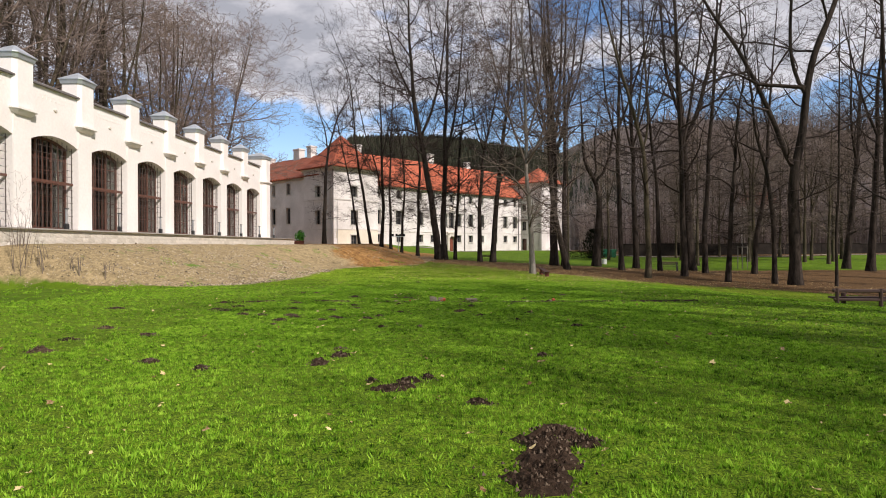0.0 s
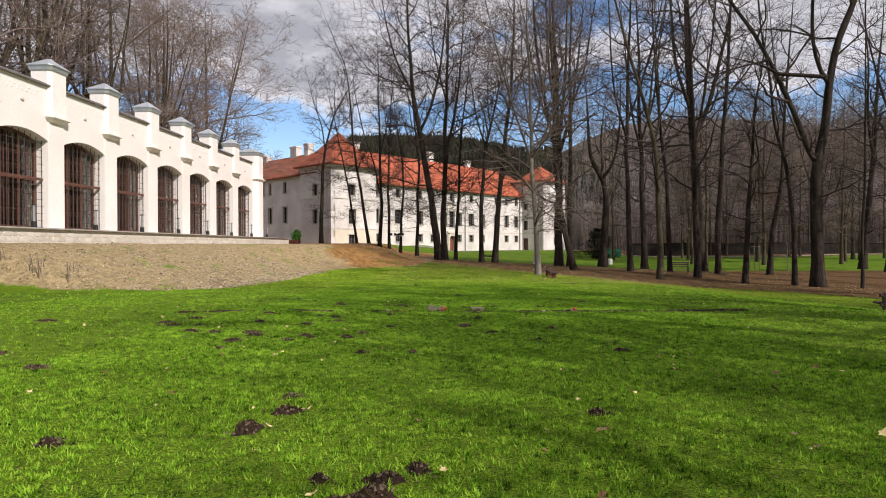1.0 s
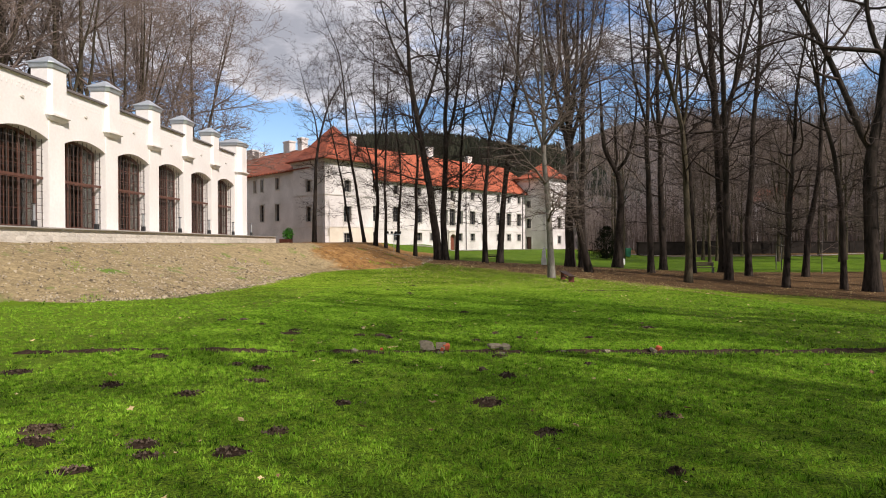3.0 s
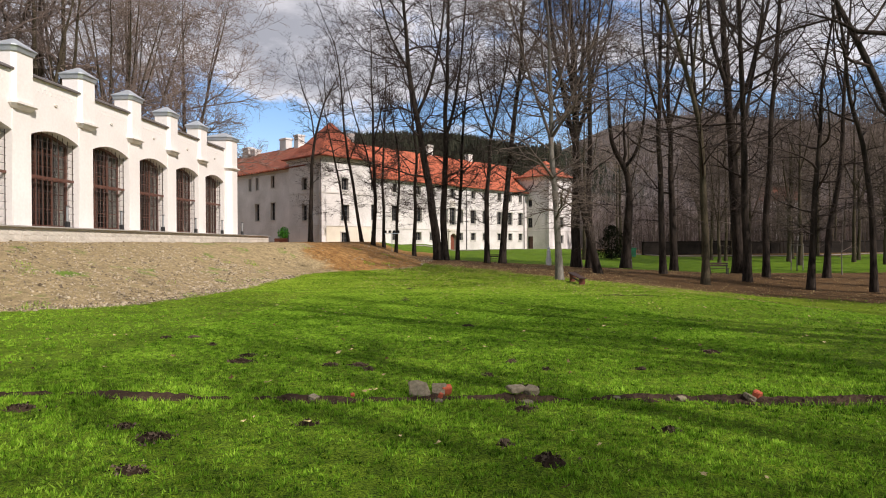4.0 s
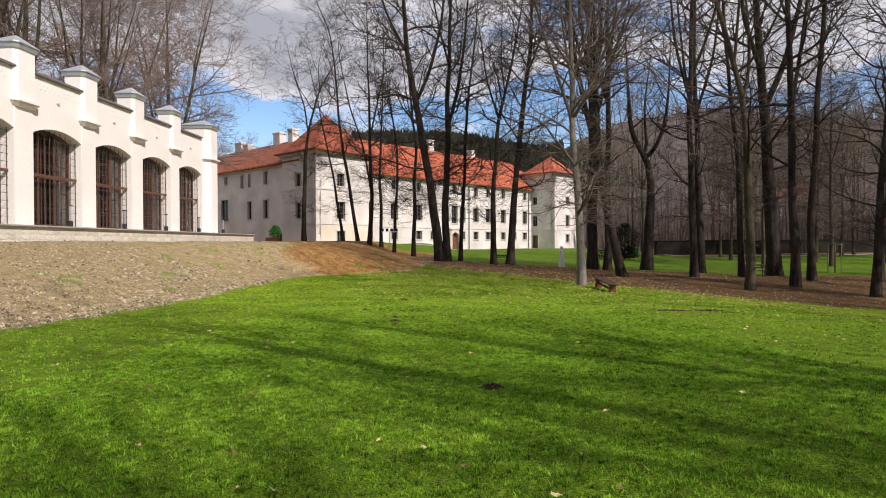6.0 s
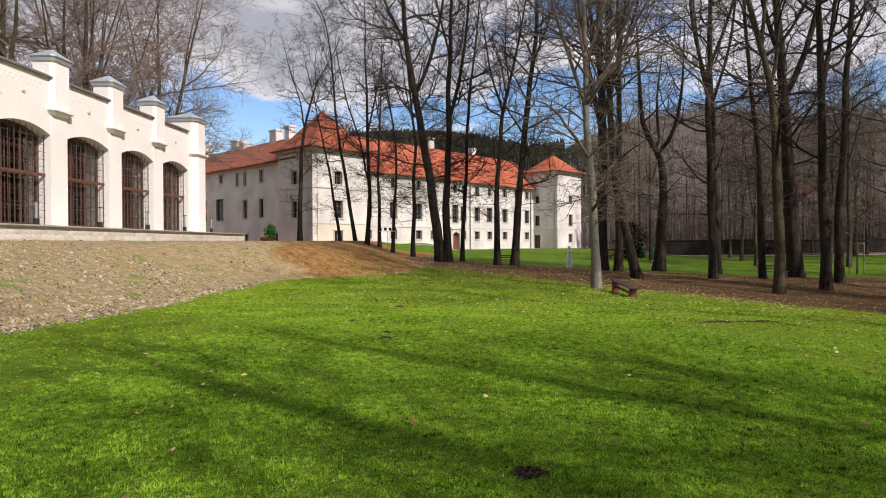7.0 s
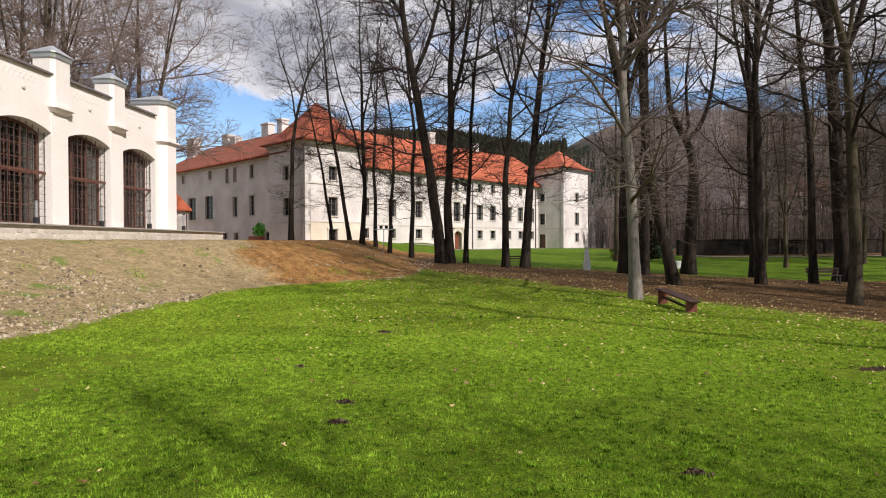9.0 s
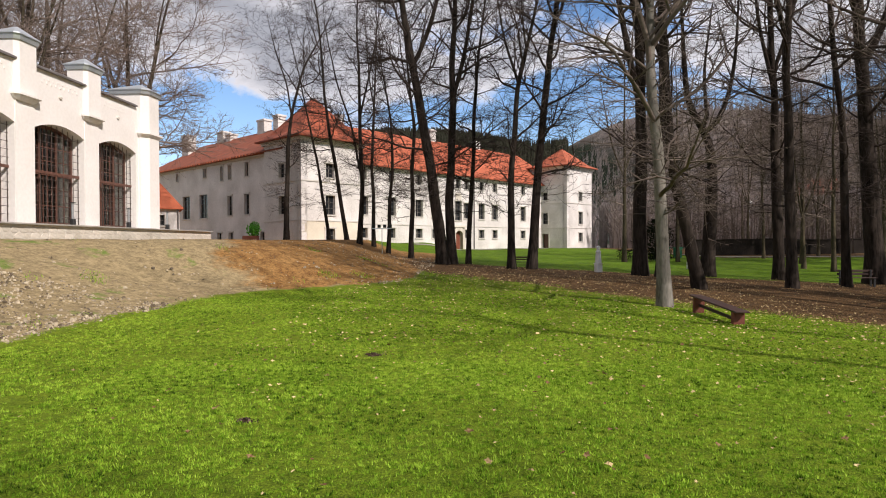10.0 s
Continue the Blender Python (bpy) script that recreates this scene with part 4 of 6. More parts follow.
    def branch(self, p, d, length, rad, level):
        r = self.r
        n = max((0, 5, 3, 2, 1)[level], min((0, 9, 5, 3, 1)[level], round(length / (0, 0.55, 0.40, 0.3, 1)[level])))
        d = d.normalized()
        line, q, step = [p], p, length / n
        lift = (0, 0.06, 0.035, 0.02, 0.0)[level] - self.droop * (0, 0.03, 0.07, 0.10, 0.1)[level]
        wob = (0, 0.20, 0.21, 0.20, 0.2)[level]
        for i in range(n):
            d = (d + Vector((r.gauss(0, wob), r.gauss(0, wob), r.gauss(0, wob * 0.8) + lift))).normalized()
            q = q + d * step
            line.append(q)
        rr = [max(self.twig, rad * (1 - 0.9 * i / n)) for i in range(n + 1)]
        self.skin(self.cv, self.cf, line, rr, (0, 5, 3, 3, 3)[level], True)
        if level >= self.levels:
            return
        count = max(2, round((0, 2.1, 3.0, 3.2)[level] * length * self.lush + 1.2))
        count = min(count, (0, 12, 8, 5)[level])
        turn = r.uniform(0, 6.283)
        for k in range(count):
            u = 0.16 + 0.84 * (k + r.random()) / count
            i = min(n - 1, int(u * n))
            b = line[i].lerp(line[i + 1], u * n - i)
            e = (line[i + 1] - line[i]).normalized()
            turn += 2.6 + r.uniform(-0.6, 0.6)
            s = Vector((math.cos(turn), math.sin(turn), r.uniform(-0.25, 0.35)))
            s = (s - e * s.dot(e)).normalized()
            ang = r.uniform(0.55, 1.15)
            ln = length * (0, 0.54, 0.58, 0.62)[level] * (1.08 - 0.66 * u) * r.uniform(0.6, 1.3)
            self.branch(b, e * math.cos(ang) + s * math.sin(ang), ln, rr[i] * 0.66, level + 1)

    def skin(self, vs, fs, axis, rr, n, tip=False):
        base, m = len(vs), len(axis)
        for i, p in enumerate(axis):
            if tip and i == m - 1:
                vs.append(p)
                break
            d = (axis[min(i + 1, m - 1)] - axis[max(i - 1, 0)]).normalized()
            s = d.orthogonal().normalized() if abs(d.z) > 0.97 else d.cross(Vector((0, 0, 1))).normalized()
            if n > 6:
                s = Vector((1, 0, 0)) - d * d.x
                s.normalize()
            t = d.cross(s)
            for k in range(n):
                a = 6.2832 * k / n
                k2 = 1 + 0.17 * noise.noise((p.z * 0.5, 3 * math.cos(a), 3 * math.sin(a))) + (0.16 * math.sin(5 * a + 1) * math.exp(-max(0, p.z) / 0.4) if p.z < 1.2 else 0) if n > 8 else 1   # ribs, buttresses and burls
                vs.append(p + (s * math.cos(a) + t * math.sin(a)) * (rr[i] * k2))
        for i in range(m - 1):
            for k in range(n):
                k2 = (k + 1) % n
                if tip and i == m - 2:
                    fs.append((base + i * n + k, base + i * n + k2, base + (m - 1) * n))
                else:
                    fs.append((base + i * n + k, base + i * n + k2, base + (i + 1) * n + k2, base + (i + 1) * n + k))

    def meshes(self, bark, twig):
        out = []
        for name, v, f, m in (("trunk", self.tv, self.tf, bark), ("crown", self.cv, self.cf, twig)):
            me = bpy.data.meshes.new(name)
            me.from_pydata(v, [], f)
            me.shade_smooth()
            me.materials.append(m)
            out.append(me)
        return out


def plant(x, y, meshes, label, group="bare trees of the park", turn=0.0, size=1.0, name="tree", sink=0.0):
    t = thing(name, pose(x, y, ground_z(x, y) - sink, 0, 0, turn) @ Matrix.Diagonal((size, size, size, 1)), label, "tree", group)
    part("trunk", meshes[0], None, t)
    part("crown", meshes[1], None, t, "bare branches and twigs")
    return t


L_TALL = "tall leafless tree with dark bark"
L_LEAN = "leaning leafless tree with a thin dark trunk"
L_PALE = "leafless tree with pale grey bark and low twigs"
L_MOSS = "leafless tree with mossy grey-brown bark"
L_FORK = "large forked leafless tree with dark bark"
DARK, PALE, MOSS = (M_BARK, M_TWIG), (M_BARK_PALE, M_TWIG_MID), (M_BARK_MOSS, M_TWIG)


def park_tree(x, y, seed, height, radius, label, path=(), forks=(), barks=DARK, **more):
    """One tree of the park; path and forks give (height, sideways) marks of its trunk and of its forks."""
    more.setdefault("clear", 0.28)
    more.setdefault("twig", 0.0076 if y > 42 else 0.0062)
    more["clear"] *= 0.62 if y < 48 else 0.50
    more.setdefault("lush", 0.62 if x > 8 else 1.0)
    more["low"] = (30 if y > 48.5 and x < 8 else 15) + 3 * more.get("low", 2)
    if y > 48.5 and x < 8:
        more["limbs"] = 1.3 * more.get("limbs", 1.0)
    return plant(x, y, Tree(seed, height, radius * 0.80, path, forks, **more).meshes(*barks), label)


# the row in front of the castle
park_tree(-14.4, 74, 11, 21.5, 0.34, L_FORK, ((6.6, 0.1), (11.6, 0.5), (15.5, 1.8), (17.9, 3.2)), (((11.2, 0.5), (14.4, 0.1), (17, -0.9), (19.4, -1.4)), ((15.3, 1.8), (18, 1.6), (20.4, 2.2))), clear=0.5, spread=0.95, low=3)
park_tree(-9.0, 66, 12, 17.5, 0.17, L_LEAN, ((6.3, -1.0), (12.5, -2.2), (14.5, -2.8)), clear=0.5, spread=0.7)
park_tree(-8.0, 68, 13, 25.5, 0.22, L_LEAN, ((6.5, -1.0), (11.5, -1.7), (16.4, -2.1), (19.3, -2.4), (21.4, -3.5)), (((19.3, -2.4), (21, -1.5), (23.2, -1.0)),), clear=0.55, spread=0.75, low=4)
park_tree(-6.5, 64, 14, 22, 0.25, L_FORK, ((3.8, 0.35), (8.6, 0.12), (12.2, 0.1), (16.4, 0.0)), (((4.6, 0.3), (6.0, -0.1), (8.6, -0.5), (12.2, -1.9), (16, -2.6)), ((9, 0.12), (13, 1.0), (18, 1.6))), clear=0.45, spread=0.8, low=3)
park_tree(-5.6, 65.5, 15, 21, 0.20, L_TALL, ((6.8, -0.1), (12, 0.1)), auto=1, fork=0.5, clear=0.42, spread=0.8, low=3)
park_tree(-4.3, 63, 16, 18, 0.19, L_TALL, ((5.2, 0.28), (9.2, 0.28), (14, -0.45)), auto=1, fork=0.6, clear=0.36, spread=0.85, low=5)
park_tree(-2.5, 60, 17, 20, 0.22, L_TALL, ((4.0, 0.12), (8.8, 0.25), (12.6, -0.2)), auto=2, fork=0.5, clear=0.36, spread=0.85, low=3)
park_tree(-0.35, 52, 18, 27, 0.40, L_FORK, ((2.9, -0.3), (6.1, -0.8), (9.2, -1.28), (11.6, -1.66), (14.4, -2.25), (17.5, -2.4)), (((10.4, -1.5), (12.5, -0.5), (15, 0.1), (18, 0.5)), ((13.6, -2.1), (16.5, -3.6), (19, -4.2))), clear=0.36, low=4)
park_tree(0.15, 52.6, 19, 26, 0.33, L_TALL, ((3.7, -0.1), (7.6, 0.1), (10.5, 0.1), (13.4, 0.2)), (((9.0, 0.1), (12, 0.9), (16, 1.3)), ((13, 0.2), (17, -0.9), (21, -1.3))), clear=0.36, spread=0.9, low=3)
park_tree(1.05, 54, 20, 22, 0.19, L_LEAN, ((3.9, 0.2), (8.1, 0.42), (11.2, 0.58), (15.1, 1.05)), clear=0.34, spread=0.75)
park_tree(2.95, 49, 21, 18.5, 0.24, L_TALL, ((2.0, 0.0), (4.3, -0.1), (7.2, 0.22), (9.3, 0.45), (11, 0.9)), (((8.8, 0.4), (10.8, -0.28), (13.5, -0.8)), ((10.4, 0.7), (12.6, 0.4), (15, 0.6))), clear=0.40, low=4)
park_tree(4.05, 50, 22, 26, 0.30, L_LEAN, ((2.8, 0.18), (5.9, 0.55), (8.3, 0.74), (11.1, 1.1), (13.7, 1.4), (18, 1.6)), (((12, 1.2), (15, 2.4), (19, 3.4)),), clear=0.34, spread=0.9, low=4)
# the pale one at the edge of the lawn, and the trees in the leaf litter behind it
park_tree(5.05, 34.3, 23, 17.5, 0.20, L_PALE, ((1.5, -0.04), (3.3, -0.12), (5.1, -0.23), (7, -0.3)), (((5.6, -0.2), (7.4, -0.9), (10.2, -1.9)), ((6.1, -0.2), (8.3, 0.7), (11.5, 1.7)), ((7.0, -0.3), (9.6, -0.7), (13.5, -0.9)), ((7.6, -0.3), (10, 0.4), (14, 0.6))), PALE, clear=0.24, spread=1.3, limbs=2.8, low=9, droop=0.35, split_bark=True, lush=0.95)
park_tree(8.1, 39.5, 24, 20, 0.25, L_LEAN, ((1.8, -0.5), (3.6, -0.9), (5.1, -1.05), (9, -1.2)), auto=1, fork=0.4, clear=0.25, spread=0.9, low=4)
park_tree(8.65, 47.5, 25, 27, 0.40, L_FORK, ((8.2, 0.0), (13, -0.2)), (((7.6, 0.0), (10.5, -0.8), (15, -1.6)), ((8.2, 0.0), (11, 0.9), (16, 1.8)), ((9.5, 0.0), (13, 0.5), (19, 0.7)), ((10.5, -0.1), (14, -0.7), (20, -0.9))), clear=0.26, spread=1.05, limbs=0.75, lush=0.62, low=2, twig=0.0075)
park_tree(9.25, 46.6, 26, 25, 0.27, L_TALL, ((9, 0.1),), auto=2, fork=0.38, clear=0.30, spread=0.75, low=1, lush=0.3)
park_tree(12.3, 49, 27, 15, 0.42, L_FORK, ((2.3, 0.1), (5.4, 0.3), (7.0, 0.2), (7.8, -0.9), (9.2, -1.0)), (((6.8, 0.2), (8.2, 0.9), (10.5, 1.3), (13, 1.2)), ((7.0, 0.1), (9.5, -0.2), (13.5, 0.3))), clear=0.40, low=6)
park_tree(12.15, 41.5, 28, 24, 0.23, L_TALL, ((3.1, -0.1), (5.5, -0.27), (7.5, -0.35), (8.8, -0.3), (12, -0.2)), (((8.6, -0.3), (9.5, -0.6), (11.1, -1.15), (14, -1.5)), ((9.6, -0.25), (12, 0.6), (15, 1.3))), clear=0.28, spread=0.9, low=3)
park_tree(15.2, 48, 29, 24, 0.30, L_FORK, ((6, -0.2),), auto=2, fork=0.36, clear=0.28, spread=0.9)
park_tree(12.1, 36, 30, 22, 0.22, L_MOSS, ((2.4, 0.0), (4.9, -0.1), (6.5, -0.15), (8.1, -0.28), (9.7, -0.9)), (((7.6, -0.25), (8.6, 0.05), (11, 0.0)), ((9.0, -0.6), (11.5, -0.4), (14, 0.2))), MOSS, clear=0.28, low=5)
park_tree(15.6, 43.8, 31, 24, 0.20, L_LEAN, ((2.2, -0.18), (4.9, -0.27), (7, -0.44), (9.8, -0.8), (12.8, -1.06)), clear=0.3, spread=0.85, low=4)
park_tree(15.0, 37.9, 32, 25, 0.24, L_FORK, ((2.3, -0.1), (5.1, -0.18), (7.9, -0.2), (10.7, -0.42)), (((7.7, -0.2), (8.4, -0.05), (10.7, 0.65), (14, 1.3)),), clear=0.3, spread=0.85, low=3)
park_tree(19.3, 47.5, 33, 27, 0.50, L_FORK, ((2.6, -0.2), (6.6, -0.4), (10.6, -0.7), (13.6, -0.9)), (((9.8, -0.6), (12.5, 0.6), (17, 1.5)), ((12, -0.8), (15, -2.0), (19, -2.6))), clear=0.3, low=5)
park_tree(17.8, 41.4, 34, 27, 0.23, L_TALL, ((3, -0.03), (5.4, 0.03), (8.7, 0.25), (11.9, 0.5)), auto=1, fork=0.55, clear=0.34, spread=0.85)
park_tree(16.3, 34.9, 35, 15.5, 0.19, L_TALL, ((3.6, 0.15), (7.5, 0.39), (9.8, 0.64), (12.7, 1.1)), clear=0.20, spread=1.1, limbs=1.4, low=6)
park_tree(21.2, 41.6, 36, 20, 0.22, L_LEAN, ((2.6, 0.23), (4.7, 0.58), (7.2, 0.8)), auto=1, fork=0.5, clear=0.32, spread=0.85)
park_tree(18.9, 32.7, 37, 25, 0.38, L_FORK, ((3.6, -0.12), (6.3, -0.1), (8.1, 0.4), (10.4, 0.6), (12.6, 1.05), (14.4, 1.95)), (((6.2, -0.2), (8.6, -0.94), (10.8, -1.66), (13.1, -2.7), (14.4, -3.6)), ((10.2, 0.55), (11.7, -0.2), (14.4, -0.4), (18, -0.2)), ((10.6, -1.6), (11.4, -3.0), (11.7, -4.6))), clear=0.22, low=8)
park_tree(18.5, 34.0, 38, 19, 0.17, L_TALL, ((3.8, -0.13), (6.6, -0.5), (8.5, -1.2), (12, -1.6)), clear=0.25, spread=0.8, low=3)
park_tree(20.3, 31.5, 39, 18, 0.10, L_TALL, ((6, 0.05),), clear=0.35, spread=0.6)
park_tree(33.0, 50, 40, 22, 0.34, L_LEAN, ((6, 0.6),), auto=1, fork=0.4, clear=0.25)
park_tree(31.5, 45, 41, 22, 0.34, L_TALL, ((6, 0.3),), auto=1, fork=0.45, clear=0.25)
park_tree(18.4, 25, 42, 20, 0.18, L_TALL, ((6, -0.2),), auto=1, fork=0.6, clear=0.3)

# the denser rows further back, and the wood on the slope behind the orangery
rng = random.Random(5)
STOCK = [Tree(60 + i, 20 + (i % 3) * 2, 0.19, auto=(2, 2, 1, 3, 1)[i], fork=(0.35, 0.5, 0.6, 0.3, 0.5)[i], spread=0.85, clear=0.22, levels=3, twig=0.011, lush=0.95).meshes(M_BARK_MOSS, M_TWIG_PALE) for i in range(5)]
spots = []
while len(spots) < 40:
    x, y = rng.uniform(13, 84), rng.uniform(56, 112)
    if x / y < 0.20 or x / y > 0.92 or (y < 66 and x < 24) or (x < 34 and y > 92):
        continue
    if all(math.hypot(x - a, y - b) > 3.6 for a, b in spots):
        spots.append((x, y))
for x, y in spots:
    plant(x, y, STOCK[rng.randrange(5)], "leafless tree with grey-brown bark across the park lawn", "trees at the far side of the park", rng.uniform(0, 360), rng.uniform(0.6, 0.95))
THICK = [Tree(70 + i, 19 + i, 0.21, auto=2, fork=0.25 + 0.1 * i, spread=1.15, clear=0.12, levels=4, twig=0.012, lush=0.85, limbs=1.3, low=14).meshes(M_BARK_MOSS, M_TWIG_MID) for i in range(3)]
for k, (x, y) in enumerate(((24.5, 62), (27.5, 70.5), (30.5, 60), (33.5, 67), (37, 72.5), (38.5, 61), (42.5, 66.5), (47, 72), (29, 76), (35.5, 78.5), (43, 78), (51, 67))):
    plant(x, y, THICK[k % 3], "leafless tree with low brown twigs on the park lawn", "trees at the far side of the park", 77 * k, 0.70 + 0.07 * (k % 4))

WOOD = [Tree(80 + i, 23 + 2 * (i % 2), 0.33, auto=(3, 2, 3, 2)[i], fork=(0.22, 0.35, 0.2, 0.4)[i], spread=1.1, clear=0.2, twig=0.013, lush=0.5, limbs=0.8).meshes(M_BARK_MOSS, M_TWIG_PALE if i % 2 else M_TWIG_MID) for i in range(4)]
def behind(x, y, k, s):
    plant(x, y, WOOD[k], "tall leafless tree with brownish twigs behind the orangery", "wood behind the orangery", rng.uniform(0, 360), s)


for x, y, k, s in ((-24.5, 55, 2, 0.92), (-25.5, 49, 1, 0.95), (-30, 46, 0, 1.05), (-26.0, 42, 3, 1.0), (-28, 36, 2, 1.0), (-26, 30, 1, 0.95), (-32, 27, 0, 1.1), (-27, 24, 2, 0.95), (-29, 52, 1, 1.0), (-28, 16, 0, 1.0), (-31, 33, 3, 1.1)):
    behind(x, y, k, s)
for x, y, k, s in ((-25.5, 36, 0, 0.9), (-25, 45.5, 2, 0.9), (-24.5, 39, 1, 0.85), (-25, 33, 3, 0.9), (-24.5, 27, 0, 0.9), (-33, 44, 2, 1.1), (-29, 41, 1, 1.05)):
    behind(x, y, k, s)
EDGE = Tree(87, 23, 0.30, auto=4, fork=0.16, spread=1.3, clear=0.13, twig=0.012, lush=0.9, limbs=1.4).meshes(M_BARK_MOSS, M_TWIG_PALE)
for x, y, turn, s in ((-26.2, 70, 0, 1.12), (-28.5, 63.5, 250, 1.1), (-24.6, 53, 60, 0.85)):
    plant(x, y, EDGE, "broad leafless tree with brownish twigs beside the orangery", "wood behind the orangery", turn, s)
SHADE = [Tree(90 + i, 22, 0.34, auto=(2, 1, 2, 1)[i], fork=(0.3, 0.45, 0.25, 0.55)[i], spread=0.95, clear=0.2, levels=2, twig=0.024, lush=0.9, limbs=0.8).meshes(M_BARK, M_TWIG) for i in range(4)]
# trees beside and behind the camera's start; their shadows lie on the lawn
for x, y, k, s in ((11.8, 8.4, 0, 0.72), (13.4, 3.6, 2, 0.8), (11.2, 2.6, 3, 0.85), (14.5, -3.5, 1, 1.0), (16.5, -6.5, 0, 0.85), (13.5, -4.5, 2, 0.72), (24, 22, 0, 0.9), (29, 29, 1, 1.0), (24.5, 13, 0, 0.85), (10.9, 6.3, 3, 0.95), (15.6, 5.2, 1, 0.9), (19, -1, 3, 0.9), (15.5, -4, 2, 0.8), (10.5, -4.5, 2, 0.62), (21, -7, 0, 0.85), (27, 17, 3, 0.9), (22, -14, 1, 1.0), (30, -6, 2, 1.05), (34, 4, 0, 1.0), (27, -1, 2, 1.0), (29, 35.5, 0, 1.05), (33, 40.5, 2, 1.05)):
    plant(x, y, SHADE[k], L_TALL, turn=rng.uniform(0, 360), size=s)
HIGH = Tree(96, 24, 0.24, auto=2, fork=0.62, spread=0.9, clear=0.58, levels=2, twig=0.022, lush=0.9, limbs=1.0).meshes(M_BARK, M_TWIG)
for x, y, turn in ((14.8, 17.4, 0), (16.6, 19.6, 140), (15.2, -6.6, 60)):
    plant(x, y, HIGH, L_TALL, turn=turn)


def build_thicket(seed, count, place, tall, mat, label, thin=1.0):
    """Depth of a wood past counting: slender stems with fans of twigs where place() allows them."""
    r = random.Random(seed)
    vs, fs = [], []

    def spike(p, q, w):
        b = len(vs)
        d = (q - p).normalized()
        s = d.orthogonal().normalized() * w
        o = d.cross(s)
        vs.extend([p + s, p - s * 0.5 + o * 0.87, p - s * 0.5 - o * 0.87, q])
        fs.extend([(b, b + 1, b + 3), (b + 1, b + 2, b + 3), (b + 2, b, b + 3)])

    for k in range(count):
        x, y = place(r)
        if x is None:
            continue
        z = ground_z(x, y)
        big = r.uniform(*tall) * (0.8 if x < 0 and y > 58 else 1)
        p = Vector((x, y, z))
        top = p + Vector((r.uniform(-0.1, 0.1) * big, r.uniform(-0.1, 0.1) * big, big))
        spike(p, top, r.uniform(0.06, 0.13) * thin)
        for j in range(9):
            u = r.uniform(0.2, 0.97)
            a = r.uniform(0, 6.283)
            q = p.lerp(top, u)
            ln = big * (1.15 - u) * r.uniform(0.2, 0.46)
            e = q + Vector((math.cos(a) * ln * 0.85, math.sin(a) * ln * 0.85, ln * r.uniform(0.4, 1.0)))
            spike(q, e, 0.030 * thin)
            for m in range(6):
                c = q.lerp(e, r.uniform(0.25, 1.0))
                h = ln * r.uniform(0.2, 0.5)
                spike(c, c + Vector((r.uniform(-0.8, 0.8) * h, r.uniform(-0.8, 0.8) * h, h * r.uniform(0.3, 1.0))), 0.014 * thin)
    me = bpy.data.meshes.new("thicket")
    me.from_pydata(vs, [], fs)
    me.materials.append(mat)
    tagged(new("thicket", me), label, "woods", kind="stuff")


def slope_place(r):
    y, x = r.uniform(8, 78), -r.uniform(25.5, 58)
    return (None, None) if y > 60 and x > -27 - 0.4 * (y - 60) else (x, y)


def edge_place(r):
    y = r.uniform(79.6, 116)
    x = r.uniform(24, 84)
    return (None, None) if y < 80.0 + 0.172 * (x - 24) or math.hypot(x - 68, y - 132) < 9 else (x, y)


build_thicket(12, 150, slope_place, (12, 22), M_TWIG_PALE, "dense leafless wood behind the orangery")
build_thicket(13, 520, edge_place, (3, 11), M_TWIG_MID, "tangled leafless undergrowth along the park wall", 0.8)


def build_far_woods():
    """The bare wood on the hills: thin stems with a fan of branches, far too many to count."""
    r = random.Random(9)
    vs, fs = [], []

    def blade(p, q, w):
        b = len(vs)
        d = (q - p).normalized()
        s = d.cross(Vector((p.x, p.y, 0))).normalized() * w
        o = Vector((-s.y, s.x, 0)).normalized() * w if s.length else Vector((w, 0, 0))
        vs.extend([p + s, p - s * 0.5 + o, p - s * 0.5 - o, q])
        fs.extend([(b, b + 1, b + 3), (b + 1, b + 2, b + 3), (b + 2, b, b + 3)])

    made = 0
    while made < 4600:
        near = made < 900
        y = r.uniform(114, 128) if near else r.uniform(95, 380)
        x = r.uniform(0.12, 0.9) * y
        h = hill_z(x, y)
        if h < 1.5 and not (x > 26 and 112 < y < 200) or math.hypot(x - 68, y - 132) < 7:
            continue
        made += 1
        z = ground_z(x, y)
        big = r.uniform(4, 12)
        p = Vector((x, y, z))
        top = p + Vector((r.uniform(-1, 1), r.uniform(-1, 1), big))
        wd = 0.10 + y / 1800
        blade(p, top, wd)
        for k in range(8):
            u = r.uniform(0.25, 0.95)
            a = r.uniform(0, 6.283)
            q = p.lerp(top, u)
            ln = big * (1.1 - u) * r.uniform(0.25, 0.5)
            blade(q, q + Vector((math.cos(a) * ln * 0.7, math.sin(a) * ln * 0.7, ln)), wd * 0.5)
    me = bpy.data.meshes.new("far_woods")
    me.from_pydata(vs, [], fs)
    me.materials.append(M_WOODS_HAZED)
    tagged(new("far_woods", me), "brown leafless woods covering the hillsides", "woods", kind="stuff")


build_far_woods()


